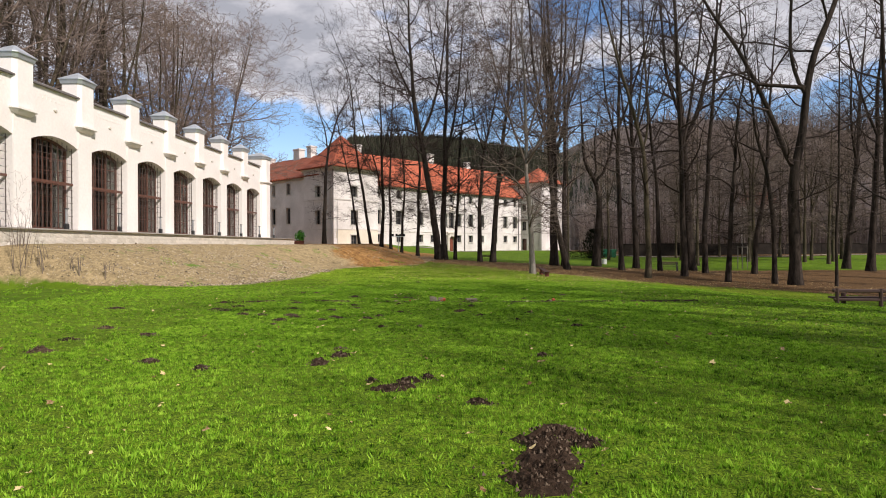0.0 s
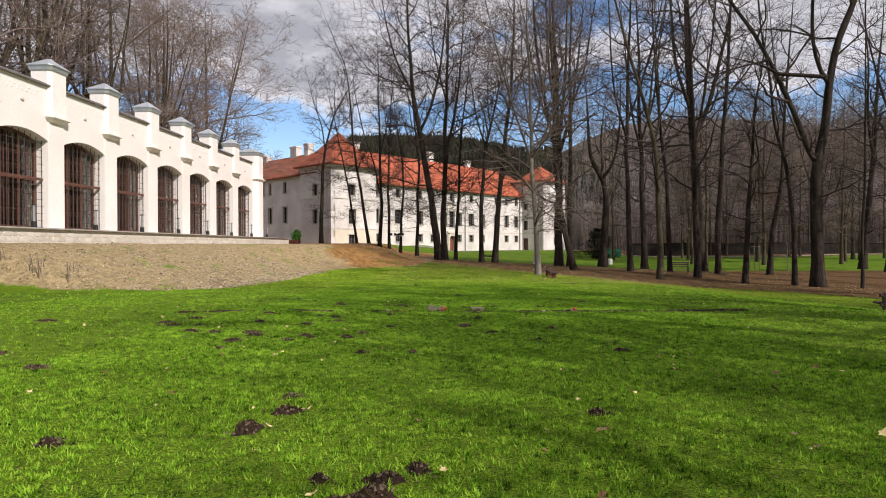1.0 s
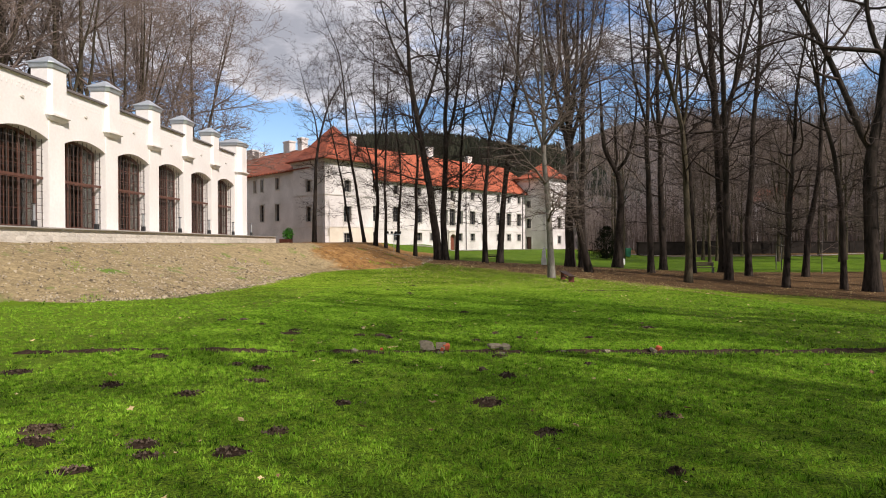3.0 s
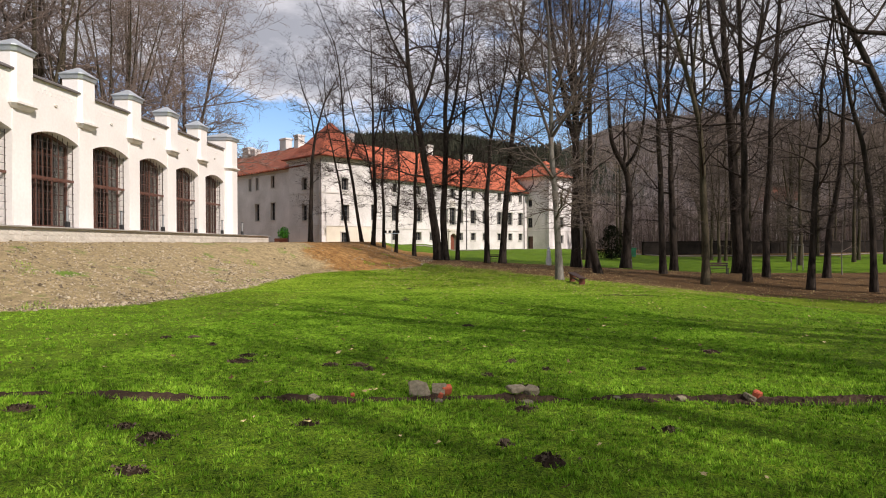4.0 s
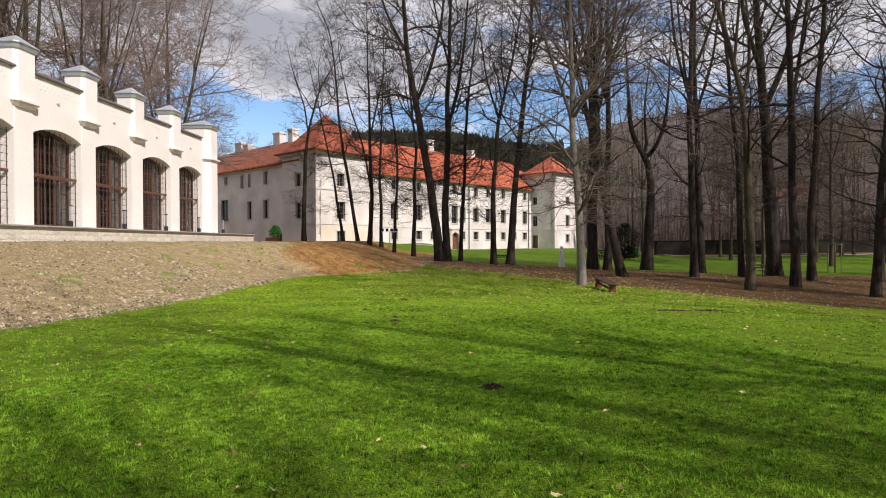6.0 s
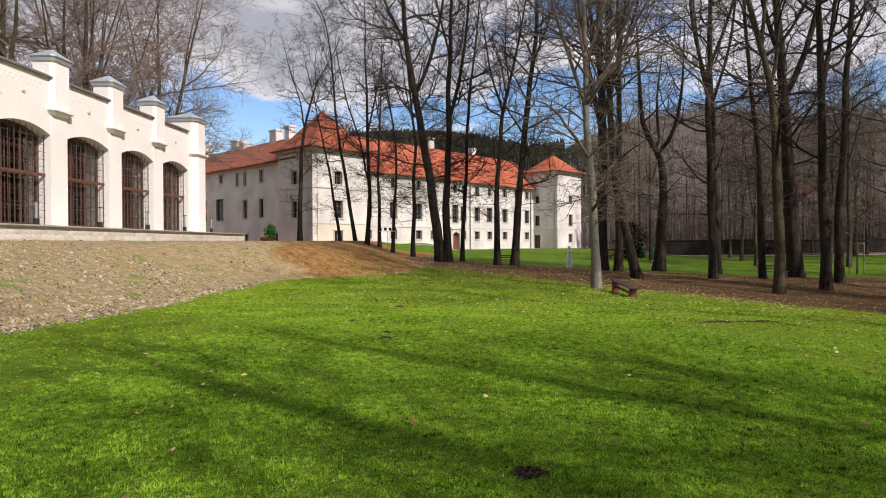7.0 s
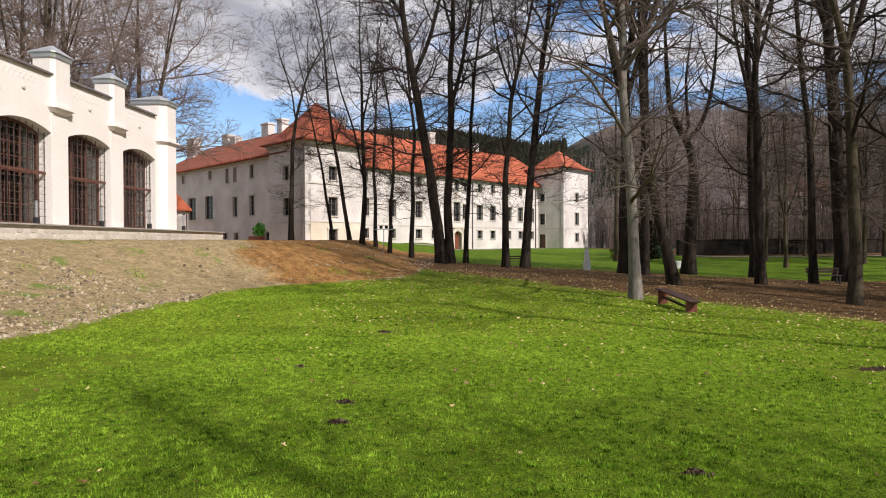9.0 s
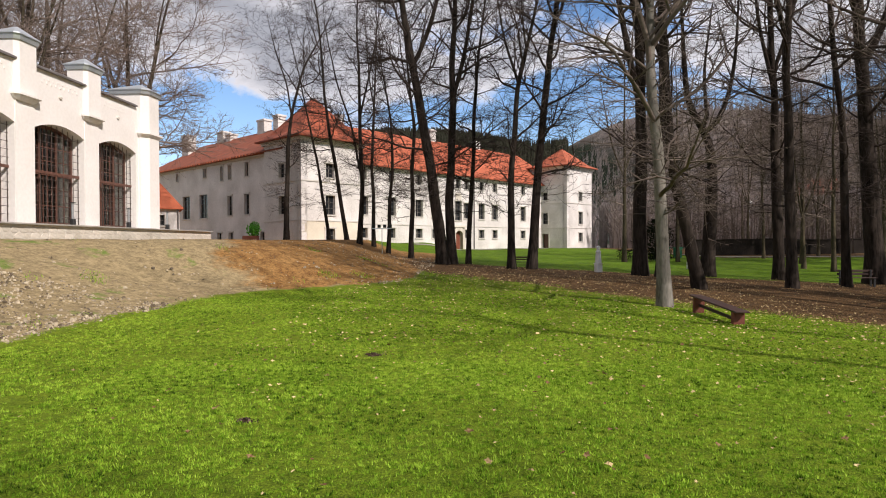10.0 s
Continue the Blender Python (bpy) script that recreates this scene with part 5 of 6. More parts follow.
def build_far_firs():
    """Dark spruces on the far hill: uneven cones of three tiers."""
    r = random.Random(10)
    vs, fs = [], []
    made = 0
    while made < 4200:
        y = r.uniform(350, 660)
        x = r.uniform(-0.34, 0.19) * y
        if hill_z(x, y) < 3:
            continue
        made += 1
        z, h = ground_z(x, y), r.uniform(6, 10)
        w = h * r.uniform(0.13, 0.2)
        for k in range(3):
            b = len(vs)
            z0, z1, rr = z + h * (0.05 + 0.28 * k), z + h * (0.5 + 0.25 * k), w * (1 - 0.27 * k)
            for j in range(5):
                a = 6.283 * j / 5 + k + made
                q = rr * r.uniform(0.75, 1.2)
                vs.append((x + math.cos(a) * q, y + math.sin(a) * q, z0 + r.uniform(-0.5, 0.5)))
            vs.append((x, y, z1))
            fs.extend((b + j, b + (j + 1) % 5, b + 5) for j in range(5))
    me = bpy.data.meshes.new("far_firs")
    me.from_pydata(vs, [], fs)
    me.materials.append(M_FIR)
    tagged(new("far_firs", me), "dark green spruce forest on the far hill", "woods", kind="stuff")


build_far_firs()

# ---------------------------------------------------------------- things in the park
def backless_bench(m):
    b = thing("bench", m, "low backless bench with a brown plank seat on red-brown supports", "bench")
    part("seat", boxes((-0.17, 0.17, -0.95, 0.95, 0.40, 0.45), bevel=0.012), M_WOOD_RED, b)
    for y in (-0.78, 0.78):
        part("support", boxes((-0.14, 0.14, y - 0.045, y + 0.045, -0.12, 0.40), bevel=0.012), M_BENCH_RED, b, "red-brown painted support")
    part("stretcher", boxes((-0.03, 0.03, -0.74, 0.74, 0.10, 0.19), bevel=0.01), M_WOOD_RED, b)
    return b


def park_bench(m, label="dark wooden park bench with a slatted backrest"):
    b = thing("bench", m, label, "bench")
    for k in range(3):
        part("seat_slat", boxes((-0.85, 0.85, -0.2 + k * 0.14, -0.08 + k * 0.14, 0.42, 0.46), bevel=0.008), M_WOOD_RED, b)
    for k in range(2):
        part("back_slat", boxes((-0.85, 0.85, 0.22 + k * 0.03, 0.255 + k * 0.03, 0.58 + k * 0.17, 0.70 + k * 0.17), bevel=0.008), M_WOOD_RED, b)
    for x in (-0.72, 0.72):
        bm = boxes((x - 0.04, x + 0.04, -0.2, -0.13, -0.1, 0.42), (x - 0.04, x + 0.04, 0.16, 0.23, -0.1, 0.86), (x - 0.04, x + 0.04, -0.2, 0.2, 0.35, 0.42), bevel=0.008)
        part("leg_frame", bm, M_IRON, b)
    return b


def on_ground(x, y, turn=0.0, lift=0.0):
    return pose(x, y, ground_z(x, y) + lift, 0, 0, turn)


backless_bench(on_ground(5.33, 32.2, -1, 0.03) @ pose(0, 0, 0, 3.2) @ Matrix.Diagonal((0.8, 1.2, 0.66, 1)))
park_bench(on_ground(16.5, 44.6, -8) @ Matrix.Diagonal((0.8, 0.8, 0.75, 1)), "dark wooden bench with a backrest among the trees")
park_bench(on_ground(3.6, 51.5, -20) @ Matrix.Diagonal((0.7, 0.7, 0.65, 1)))


def rail_bench(m):
    """Rough bench of round timber with a low back rail."""
    b = thing("bench", m, "rough dark timber bench with a low back rail", "bench")
    for x in (0.0, 1.15, 2.3):
        part("post", tube(bmesh.new(), (x, 0, -0.1), (x, 0, 0.56), 0.06, 0.055), M_WOOD_RED, b)
    part("back_rail", boxes((-0.12, 2.42, -0.04, 0.05, 0.44, 0.54), bevel=0.02), M_WOOD_RED, b)
    part("seat", boxes((-0.1, 2.4, -0.04, 0.04, 0.19, 0.27), (-0.1, 2.4, 0.10, 0.42, 0.24, 0.30), bevel=0.015), M_WOOD_RED, b)
    for x in (0.3, 2.0):
        part("leg", tube(bmesh.new(), (x, 0.34, -0.1), (x, 0.34, 0.40), 0.075), M_WOOD_RED, b)
    return b


rail_bench(on_ground(11.68, 18.1, -12))


def rock_mesh(seed, rough=0.28, flat=0.7):
    r = random.Random(seed)
    bm = bmesh.new()
    bmesh.ops.create_icosphere(bm, subdivisions=2, radius=0.5)
    o = Vector((r.uniform(0, 50), r.uniform(0, 50), 0))
    for v in bm.verts:
        k = 1 + rough * noise.noise(v.co * 2.2 + o) + rough * 0.6 * noise.noise(v.co * 5 + o)
        v.co = Vector((v.co.x * k, v.co.y * k, max(-0.2, v.co.z * k) * flat))
    return bm


PALE_STONES = [mesh_of("stone", rock_mesh(10 + i, 0.4, 0.6), M_STATUE) for i in range(2)]


def set_stone(x, y, size, mesh, turn, label="pale field stone lying in the grass", lift=0.0):
    s = tagged(new("stone", mesh), label, "stone", "stones in the lawn")
    s.matrix_basis = on_ground(x, y, turn, lift) @ Matrix.Diagonal((*size, 1))
    return s


rng = random.Random(21)
for k in range(7):
    set_stone(12.0 + k * 0.30 + rng.uniform(-0.1, 0.1), 18.65 - 0.06 * k + rng.uniform(-0.1, 0.3), (rng.uniform(0.18, 0.36),) * 3, PALE_STONES[k % 2], rng.uniform(0, 360), "pale stone on the ground under the timber bench")


def build_statue():
    """A small weathered figure on a plinth, kept as one plain mesh."""
    bm = boxes((-0.15, 0.15, -0.14, 0.14, -0.05, 0.38), (-0.18, 0.18, -0.16, 0.16, 0.38, 0.43), bevel=0.02)
    tube(bm, (0, 0, 0.43), (0.0, 0, 0.95), 0.16, 0.12, 8)
    tube(bm, (0.0, 0, 0.95), (0.0, 0, 1.09), 0.15, 0.06, 8)
    bmesh.ops.create_icosphere(bm, subdivisions=2, radius=0.10, matrix=Matrix.Translation((0, 0, 1.16)))
    s = tagged(new("statue", mesh_of("statue", bm, M_MARBLE)), "small white stone statue on a plinth", "statue")
    s.matrix_basis = on_ground(7.1, 49, 20)


build_statue()


def build_floodlights():
    f = thing("floodlight_mast", on_ground(-4.3, 59), "slim mast carrying four small dark floodlights", "lamp")
    part("mast", tube(bmesh.new(), (0, 0, -0.1), (0, 0, 1.72), 0.03, 0.025), M_ZINC, f)
    part("crossbar", boxes((-0.62, 0.62, -0.025, 0.025, 1.70, 1.75)), M_ZINC, f)
    for k in range(4):
        x = -0.54 + k * 0.36
        h = part("floodlight", boxes((x - 0.1, x + 0.1, -0.09, 0.09, 1.77, 1.98), bevel=0.015), M_IRON, f)
        part("lens", boxes((x - 0.08, x + 0.08, -0.10, -0.092, 1.79, 1.96)), M_PANE, h)


build_floodlights()


def bin_at(m):
    b = thing("waste_bin", m, "green plastic waste bin standing on the lawn", "bin", "green bins")
    bm = bmesh.new()
    bmesh.ops.create_cone(bm, cap_ends=True, segments=4, radius1=0.36, radius2=0.44, depth=0.9, matrix=Matrix.Translation((0, 0, 0.52)) @ Matrix.Rotation(radians(45), 4, "Z"))
    part("body", bm, M_GREEN_PLASTIC, b)
    part("lid", boxes((-0.35, 0.35, -0.36, 0.36, 0.97, 1.06), bevel=0.03), M_GREEN_PLASTIC, b)
    for x in (-0.28, 0.28):
        part("wheel", tube(bmesh.new(), (x - 0.03, 0.26, 0.1), (x + 0.03, 0.26, 0.1), 0.1, n=12), M_IRON, b)
    return b


bin_one = bin_at(on_ground(21.3, 76.5, 10))
copy_thing(bin_one, on_ground(20.3, 76.9, -5))

m_stone = tagged(new("marker_stone", mesh_of("marker_stone", boxes((-0.2, 0.2, -0.2, 0.2, -0.1, 0.5), bevel=0.05), M_STATUE)), "white painted marker stone on the lawn", "stone")
m_stone.matrix_basis = on_ground(15.7, 59.5, 12)


def build_planter():
    p = thing("planter", on_ground(-17.4, 74), "bright green shrub in a reddish planter", "plant")
    part("box", boxes((-0.8, 0.5, -0.4, 0.4, -0.1, 0.5), bevel=0.04), M_TERRACOTTA, p)
    r = random.Random(3)
    bm = bmesh.new()
    for k in range(420):
        d = Vector((r.gauss(0, 1), r.gauss(0, 1), r.gauss(0, 1))).normalized() * r.uniform(0.3, 0.72)
        c = Vector((0.1 + d.x * 0.85, d.y * 0.8, 1.05 + d.z))
        a, b = Vector((r.uniform(-1, 1), r.uniform(-1, 1), r.uniform(-1, 1))).normalized() * 0.13, Vector((r.uniform(-1, 1), r.uniform(-1, 1), r.uniform(-1, 1))).normalized() * 0.08
        bm.faces.new([bm.verts.new(c - a), bm.verts.new(c + b), bm.verts.new(c + a), bm.verts.new(c - b)])
    part("foliage", bm, M_SHRUB, p)


build_planter()


def staked_sapling(x, y, stakes=True):
    t = Tree(200 + int(x), 5.5, 0.035, clear=0.35 if stakes else 0.16, spread=0.8, limbs=1.6, levels=3, twig=0.004)
    s = plant(x, y, t.meshes(M_BARK_PALE, M_TWIG_PALE), "young pale sapling" + (" tied to three wooden stakes" if stakes else " with white bark"), "saplings on the lawn", name="sapling")
    if stakes:
        for k in range(3):
            a = 2.094 * k
            part("stake", tube(bmesh.new(), (0.42 * math.cos(a), 0.42 * math.sin(a), -0.2), (0.42 * math.cos(a), 0.42 * math.sin(a), 1.9), 0.035), M_BARK_PALE, s)
            part("rail", tube(bmesh.new(), (0.42 * math.cos(a), 0.42 * math.sin(a), 1.8), (0.42 * math.cos(a + 2.094), 0.42 * math.sin(a + 2.094), 1.8), 0.025), M_BARK_PALE, s)


staked_sapling(24.9, 50.8)
staked_sapling(24.4, 45.2, False)


def bare_shrub(x, y, h, seed):
    s = thing("shrub", on_ground(x, y), "thin bare shrub with many upright stems", "shrub")
    r = random.Random(seed)
    for k in range(7):
        t = Tree(seed + k, h * r.uniform(0.6, 1.0), 0.008, ((h * 0.6, h * r.uniform(-0.22, 0.22)),), clear=0.2, spread=1.2, limbs=1.6, levels=3, twig=0.0022)
        a, b = t.meshes(M_TWIG_MID, M_TWIG_PALE)
        part("stem", a, None, s, m=Matrix.Translation((r.uniform(-0.25, 0.25), r.uniform(-0.25, 0.25), 0)))
        tagged(part("twigs", b, None, s, m=s.children[-1].matrix_basis.copy()), kind="stuff")


bare_shrub(-13.2, 19.2, 3.2, 300)
bare_shrub(-13.9, 20.2, 1.8, 320)
bare_shrub(-12.6, 19.4, 1.2, 340)
bare_shrub(-11.7, 19.5, 0.6, 360)
bare_shrub(-10.9, 19.6, 0.5, 380)


def build_boundary_wall():
    w = tagged(thing("boundary_wall", pose(24, 81, 0, 0, 0, 9.8), "long old grey stone wall closing the park", "wall"), kind="structure")
    for k in range(16):
        z = lawn_z(24 + 4 * k, 83) - 0.05
        part("wall_length", boxes((k * 4, k * 4 + 4, 0, 0.5, z - 0.6, z + 1.5 + 0.06 * (k % 3))), M_OLDWALL_SHADED, w)
        part("wall_coping", boxes((k * 4 - 0.01, k * 4 + 3.99, -0.08, 0.58, z + 1.5 + 0.06 * (k % 3), z + 1.62 + 0.06 * (k % 3)), bevel=0.02), M_OLDWALL_SHADED, w)


build_boundary_wall()


def evergreen_shrub(x, y, height, width):
    """A dark yew: short stem, and small sprays of needles crowded into an uneven egg."""
    s = thing("evergreen_shrub", on_ground(x, y), "dark green evergreen shrub at the edge of the lawn", "shrub")
    part("stem", tube(bmesh.new(), (0, 0, -0.1), (0.05, 0, height * 0.8), 0.09, 0.03), M_BARK, s)
    r = random.Random(77)
    vs, fs = [], []
    for k in range(1900):
        a, u = r.uniform(0, 6.283), r.uniform(0.03, 1.0)
        rad = width * 0.5 * math.sin(math.pi * min(1, 0.12 + 0.86 * u)) ** 0.7 * (0.85 + 0.75 * noise.noise((math.cos(a) * 2, math.sin(a) * 2, u * 5)))
        q = rad * r.uniform(0.2, 1.1)
        p = Vector((math.cos(a) * q, math.sin(a) * q, u * height))
        d = Vector((math.cos(a) + r.uniform(-0.6, 0.6), math.sin(a) + r.uniform(-0.6, 0.6), r.uniform(0.0, 0.9))).normalized()
        w = d.cross(Vector((0, 0, 1))).normalized() * 0.045
        b = len(vs)
        vs.extend([p - w, p + w, p + d * r.uniform(0.14, 0.3) + Vector((0, 0, 0.03)), p - Vector((0, 0, 0.05))])
        fs.extend([(b, b + 1, b + 2), (b, b + 3, b + 1), (b + 1, b + 3, b + 2), (b + 3, b, b + 2)])
    me = bpy.data.meshes.new("foliage")
    me.from_pydata(vs, [], fs)
    me.materials.append(M_YEW)
    part("foliage", me, None, s)


evergreen_shrub(17.5, 71.3, 3.5, 3.3)


def clipped_hedge(m, length, height, depth):
    """A low clipped hedge: small leaves crowded over twiggy stems."""
    h = thing("hedge", m, "low dark clipped evergreen hedge at the edge of the lawn", "hedge")
    r = random.Random(83)
    stems = bmesh.new()
    for k in range(int(length / 0.4)):
        x = 0.2 + 0.4 * k
        tube(stems, (x, 0, -0.1), (x + r.uniform(-0.15, 0.15), r.uniform(-0.1, 0.1), height * 0.85), 0.02, 0.008, 5)
    part("stems", stems, M_BARK, h)
    vs, fs = [], []
    for k in range(int(2600 * length / 4)):
        x = r.uniform(0, length)
        top = height * (0.92 + 0.16 * noise.noise((x * 1.7, 4, 0)))
        y, z = r.choice((-1, 1, r.uniform(-1, 1))) * depth * 0.5, r.uniform(0.03, 1) * top
        if abs(y) < depth * 0.49:
            z = top
        p = Vector((x, y + r.uniform(-0.06, 0.06), z + r.uniform(-0.05, 0.05)))
        d = Vector((r.uniform(-1, 1), r.uniform(-1, 1), r.uniform(-0.2, 1))).normalized() * r.uniform(0.06, 0.12)
        w = d.orthogonal().normalized() * 0.035
        b = len(vs)
        vs.extend([p - w, p + w, p + d])
        fs.append((b, b + 1, b + 2))
    me = bpy.data.meshes.new("foliage")
    me.from_pydata(vs, [], fs)
    me.materials.append(M_YEW)
    part("foliage", me, None, h)


clipped_hedge(on_ground(14.6, 72.4, 4), 4.6, 0.85, 0.7)


def build_house():
    h = thing("house", pose(68, 132, 1.0, 0, 0, -25) @ Matrix.Diagonal((0.7, 0.8, 1, 1)), "far house with a red roof among the trees", "house")
    part("wall", boxes((-5, 5, -4, 4, -3, 8.4)), M_PLASTER, h)
    part("roof", hip_roof(bmesh.new(), -5.6, 5.6, -4.8, 4.8, 8.4, 11.4, 1.5), M_TILE_OLD, h)
    for x in (-3.4, -1, 1.2, 3.4):
        w = part("window", boxes((x - 0.5, x + 0.5, -4.06, -3.98, 5.4, 6.9)), M_PANE, h)
        part("window_frame", boxes((x - 0.6, x - 0.5, -4.1, -4, 5.3, 7), (x + 0.5, x + 0.6, -4.1, -4, 5.3, 7), (x - 0.6, x + 0.6, -4.1, -4, 6.9, 7)), M_WINFRAME, w)


build_house()


def build_lamp():
    p = thing("park_lamp", on_ground(49, 119), "tall park lamp with a white globe", "lamp")
    part("pole", tube(bmesh.new(), (0, 0, -0.3), (0, 0, 6.6), 0.09, 0.06), M_ZINC, p)
    bm = bmesh.new()
    bmesh.ops.create_icosphere(bm, subdivisions=3, radius=0.55, matrix=Matrix.Translation((0, 0, 7.1)))
    part("globe", bm, M_STATUE, p, "white globe")
    part("collar", tube(bmesh.new(), (0, 0, 6.5), (0, 0, 6.65), 0.2), M_IRON, p)


build_lamp()

# ---------------------------------------------------------------- lawn: molehills, old footing, leaves, grass
# thrown-up soil: x, y, length, width, damp
HILLS = []
HILLS += [(0.5, 3.0, 0.3, 0.2, 1), (0.43, 2.62, 0.26, 0.22, 1), (0.63, 3.12, 0.2, 0.14, 1), (-0.37, 4.25, 0.26, 0.14, 1), (-0.28, 4.36, 0.18, 0.1, 1), (0.23, 3.85, 0.2, 0.1, 1), (-1.07, 5.25, 0.16, 0.22, 1), (-0.95, 5.6, 0.22, 0.14, 1), (-1.98, 5.0, 0.18, 0.12, 1), (-2.55, 5.3, 0.2, 0.13, 1), (-3.9, 5.9, 0.3, 0.16, 0), (-4.3, 7.8, 0.3, 0.2, 0)]
HILLS += [(-4.1, 6.7, 0.25, 0.14, 1), (0.89, 5.5, 0.14, 0.09, 1), (-3.4, 7.0, 0.24, 0.16, 0), (-5.9, 11, 0.35, 0.2, 1), (-3.7, 11.1, 0.35, 0.2, 1), (-0.29, 7.75, 0.16, 0.1, 1), (-1.74, 8.65, 0.18, 0.1, 1), (-1.5, 8.85, 0.18, 0.1, 0), (-2.2, 9.1, 0.26, 0.14, 1), (-3.6, 10.1, 0.34, 0.22, 1), (-3.1, 9.4, 0.22, 0.14, 1), (1.7, 7.8, 0.2, 0.12, 1)]
HILLS += [(-1.5, 10.7, 0.2, 0.13, 1), (-2.75, 15.0, 0.14, 0.1, 0), (-0.9, 22.1, 0.18, 0.1, 1), (1.26, 21.1, 0.12, 0.1, 1), (-0.95, 22.7, 0.16, 0.1, 1), (4.6, 24.3, 0.9, 0.3, 1), (5.5, 24.5, 0.8, 0.28, 1), (0.37, 13.03, 0.11, 0.12, 0)]
HILLS += [(0.92, 13.31, 0.09, 0.08, 1), (1.78, 13.33, 0.13, 0.09, 1), (-0.69, 13.33, 0.14, 0.09, 0), (0.5, 10.75, 0.17, 0.18, 1), (0.31, 11.0, 0.08, 0.08, 1), (1.26, 11.25, 0.1, 0.08, 1), (-1.02, 6.0, 0.14, 0.12, 1), (-0.25, 4.5, 0.18, 0.12, 1), (-0.12, 4.62, 0.12, 0.12, 1), (-0.53, 4.5, 0.08, 0.08, 1), (-3.9, 10.51, 0.31, 0.24, 0), (-3.23, 10.04, 0.19, 0.14, 1)]
HILLS += [(-2.76, 9.27, 0.2, 0.15, 1), (-2.33, 9.31, 0.29, 0.22, 0), (-1.61, 9.05, 0.19, 0.15, 1), (-2.29, 8.6, 0.28, 0.21, 1), (-2.23, 8.04, 0.15, 0.11, 0), (-1.64, 11.2, 0.24, 0.18, 1), (-1.86, 10.22, 0.2, 0.15, 1), (-0.97, 9.31, 0.17, 0.12, 0), (-1.12, 8.93, 0.19, 0.14, 1), (0.28, 9.91, 0.28, 0.21, 1), (0.56, 9.22, 0.16, 0.12, 0), (0.62, 12.53, 0.28, 0.21, 1)]
HILLS += [(-0.78, 7.74, 0.13, 0.1, 1), (1.34, 9.51, 0.13, 0.1, 0), (-0.71, 9.96, 0.14, 0.11, 1), (-2.56, 10.51, 0.21, 0.16, 1), (-2.84, 11.85, 0.26, 0.19, 0), (1.04, 8.6, 0.1, 0.08, 1), (-2.04, 14.12, 0.25, 0.19, 1), (-0.81, 13.54, 0.22, 0.17, 0), (-0.84, 11.46, 0.12, 0.09, 1), (0.52, 11.79, 0.17, 0.13, 1), (-1.93, 11.46, 0.15, 0.11, 0), (2.78, 14.17, 0.2, 0.15, 1)]
HILLS += [(-3.58, 15.65, 0.18, 0.14, 1), (-3.23, 15.67, 0.18, 0.14, 0), (-2.01, 13.76, 0.31, 0.23, 1), (-1.07, 13.52, 0.18, 0.14, 1), (0.65, 13.69, 0.14, 0.1, 0), (0.35, 16.91, 0.23, 0.17, 1), (-1.1, 27.47, 0.29, 0.21, 1), (-1.7, 24.32, 0.13, 0.1, 1), (0.47, 2.8, 0.34, 0.3, 1), (0.58, 3.2, 0.32, 0.16, 1), (0.4, 2.5, 0.3, 0.26, 1)]
HILLS += [(0.7, 3.02, 0.18, 0.12, 1)]


def heap_mesh(seed, mat):
    """A crumbly heap of thrown-up soil, one metre across."""
    r = random.Random(seed)
    bm = bmesh.new()
    n, rings = 22, 9
    o = Vector((r.uniform(0, 90), r.uniform(0, 90), 0))
    rows = []
    for i in range(rings + 1):
        q = i / rings
        row = []
        for k in range(n):
            a = 6.2832 * k / n
            e = 0.5 * (1 + 0.55 * noise.noise(Vector((math.cos(a), math.sin(a), seed)) * 1.4) + 0.35 * noise.noise(Vector((math.cos(a), math.sin(a), seed)) * 3.7))
            x, y = math.cos(a) * q * e, math.sin(a) * q * e
            z = 0.25 * (1 - q * q) + (0.24 * noise.noise(Vector((x * 7, y * 7, seed)) + o) + 0.22 * abs(noise.noise(Vector((x * 15, y * 15, seed)) + o)) + 0.16 * noise.noise(Vector((x * 33, y * 33, seed)) + o)) * (1.25 - q) - 0.06 * q
            row.append(bm.verts.new((x, y, z)))
        rows.append(row)
    for a, b in zip(rows, rows[1:]):
        for k in range(n):
            bm.faces.new((a[k], b[k], b[(k + 1) % n], a[(k + 1) % n]))
    bmesh.ops.remove_doubles(bm, verts=bm.verts[:], dist=0.0004)
    return mesh_of("molehill", bm, mat)


HEAPS = [[heap_mesh(i, M_DRYSOIL) for i in range(3)], [heap_mesh(5 + i, M_SOIL) for i in range(3)]]
rng = random.Random(31)
for i, (x, y, a, b, damp) in enumerate(HILLS):
    h = tagged(new("molehill", HEAPS[damp][i % 3]), "low molehill of dark crumbly soil in the grass" if damp else "low molehill of dry brown soil in the grass", "molehill", "molehills on the lawn")
    h.matrix_basis = on_ground(x, y, rng.uniform(-25, 25)) @ Matrix.Diagonal((a * 0.95, b * 0.95, (min(0.16, 0.07 + 0.4 * b) if y < 6 else 0.05 + 0.15 * b) if a < 0.6 else 0.07, 1))


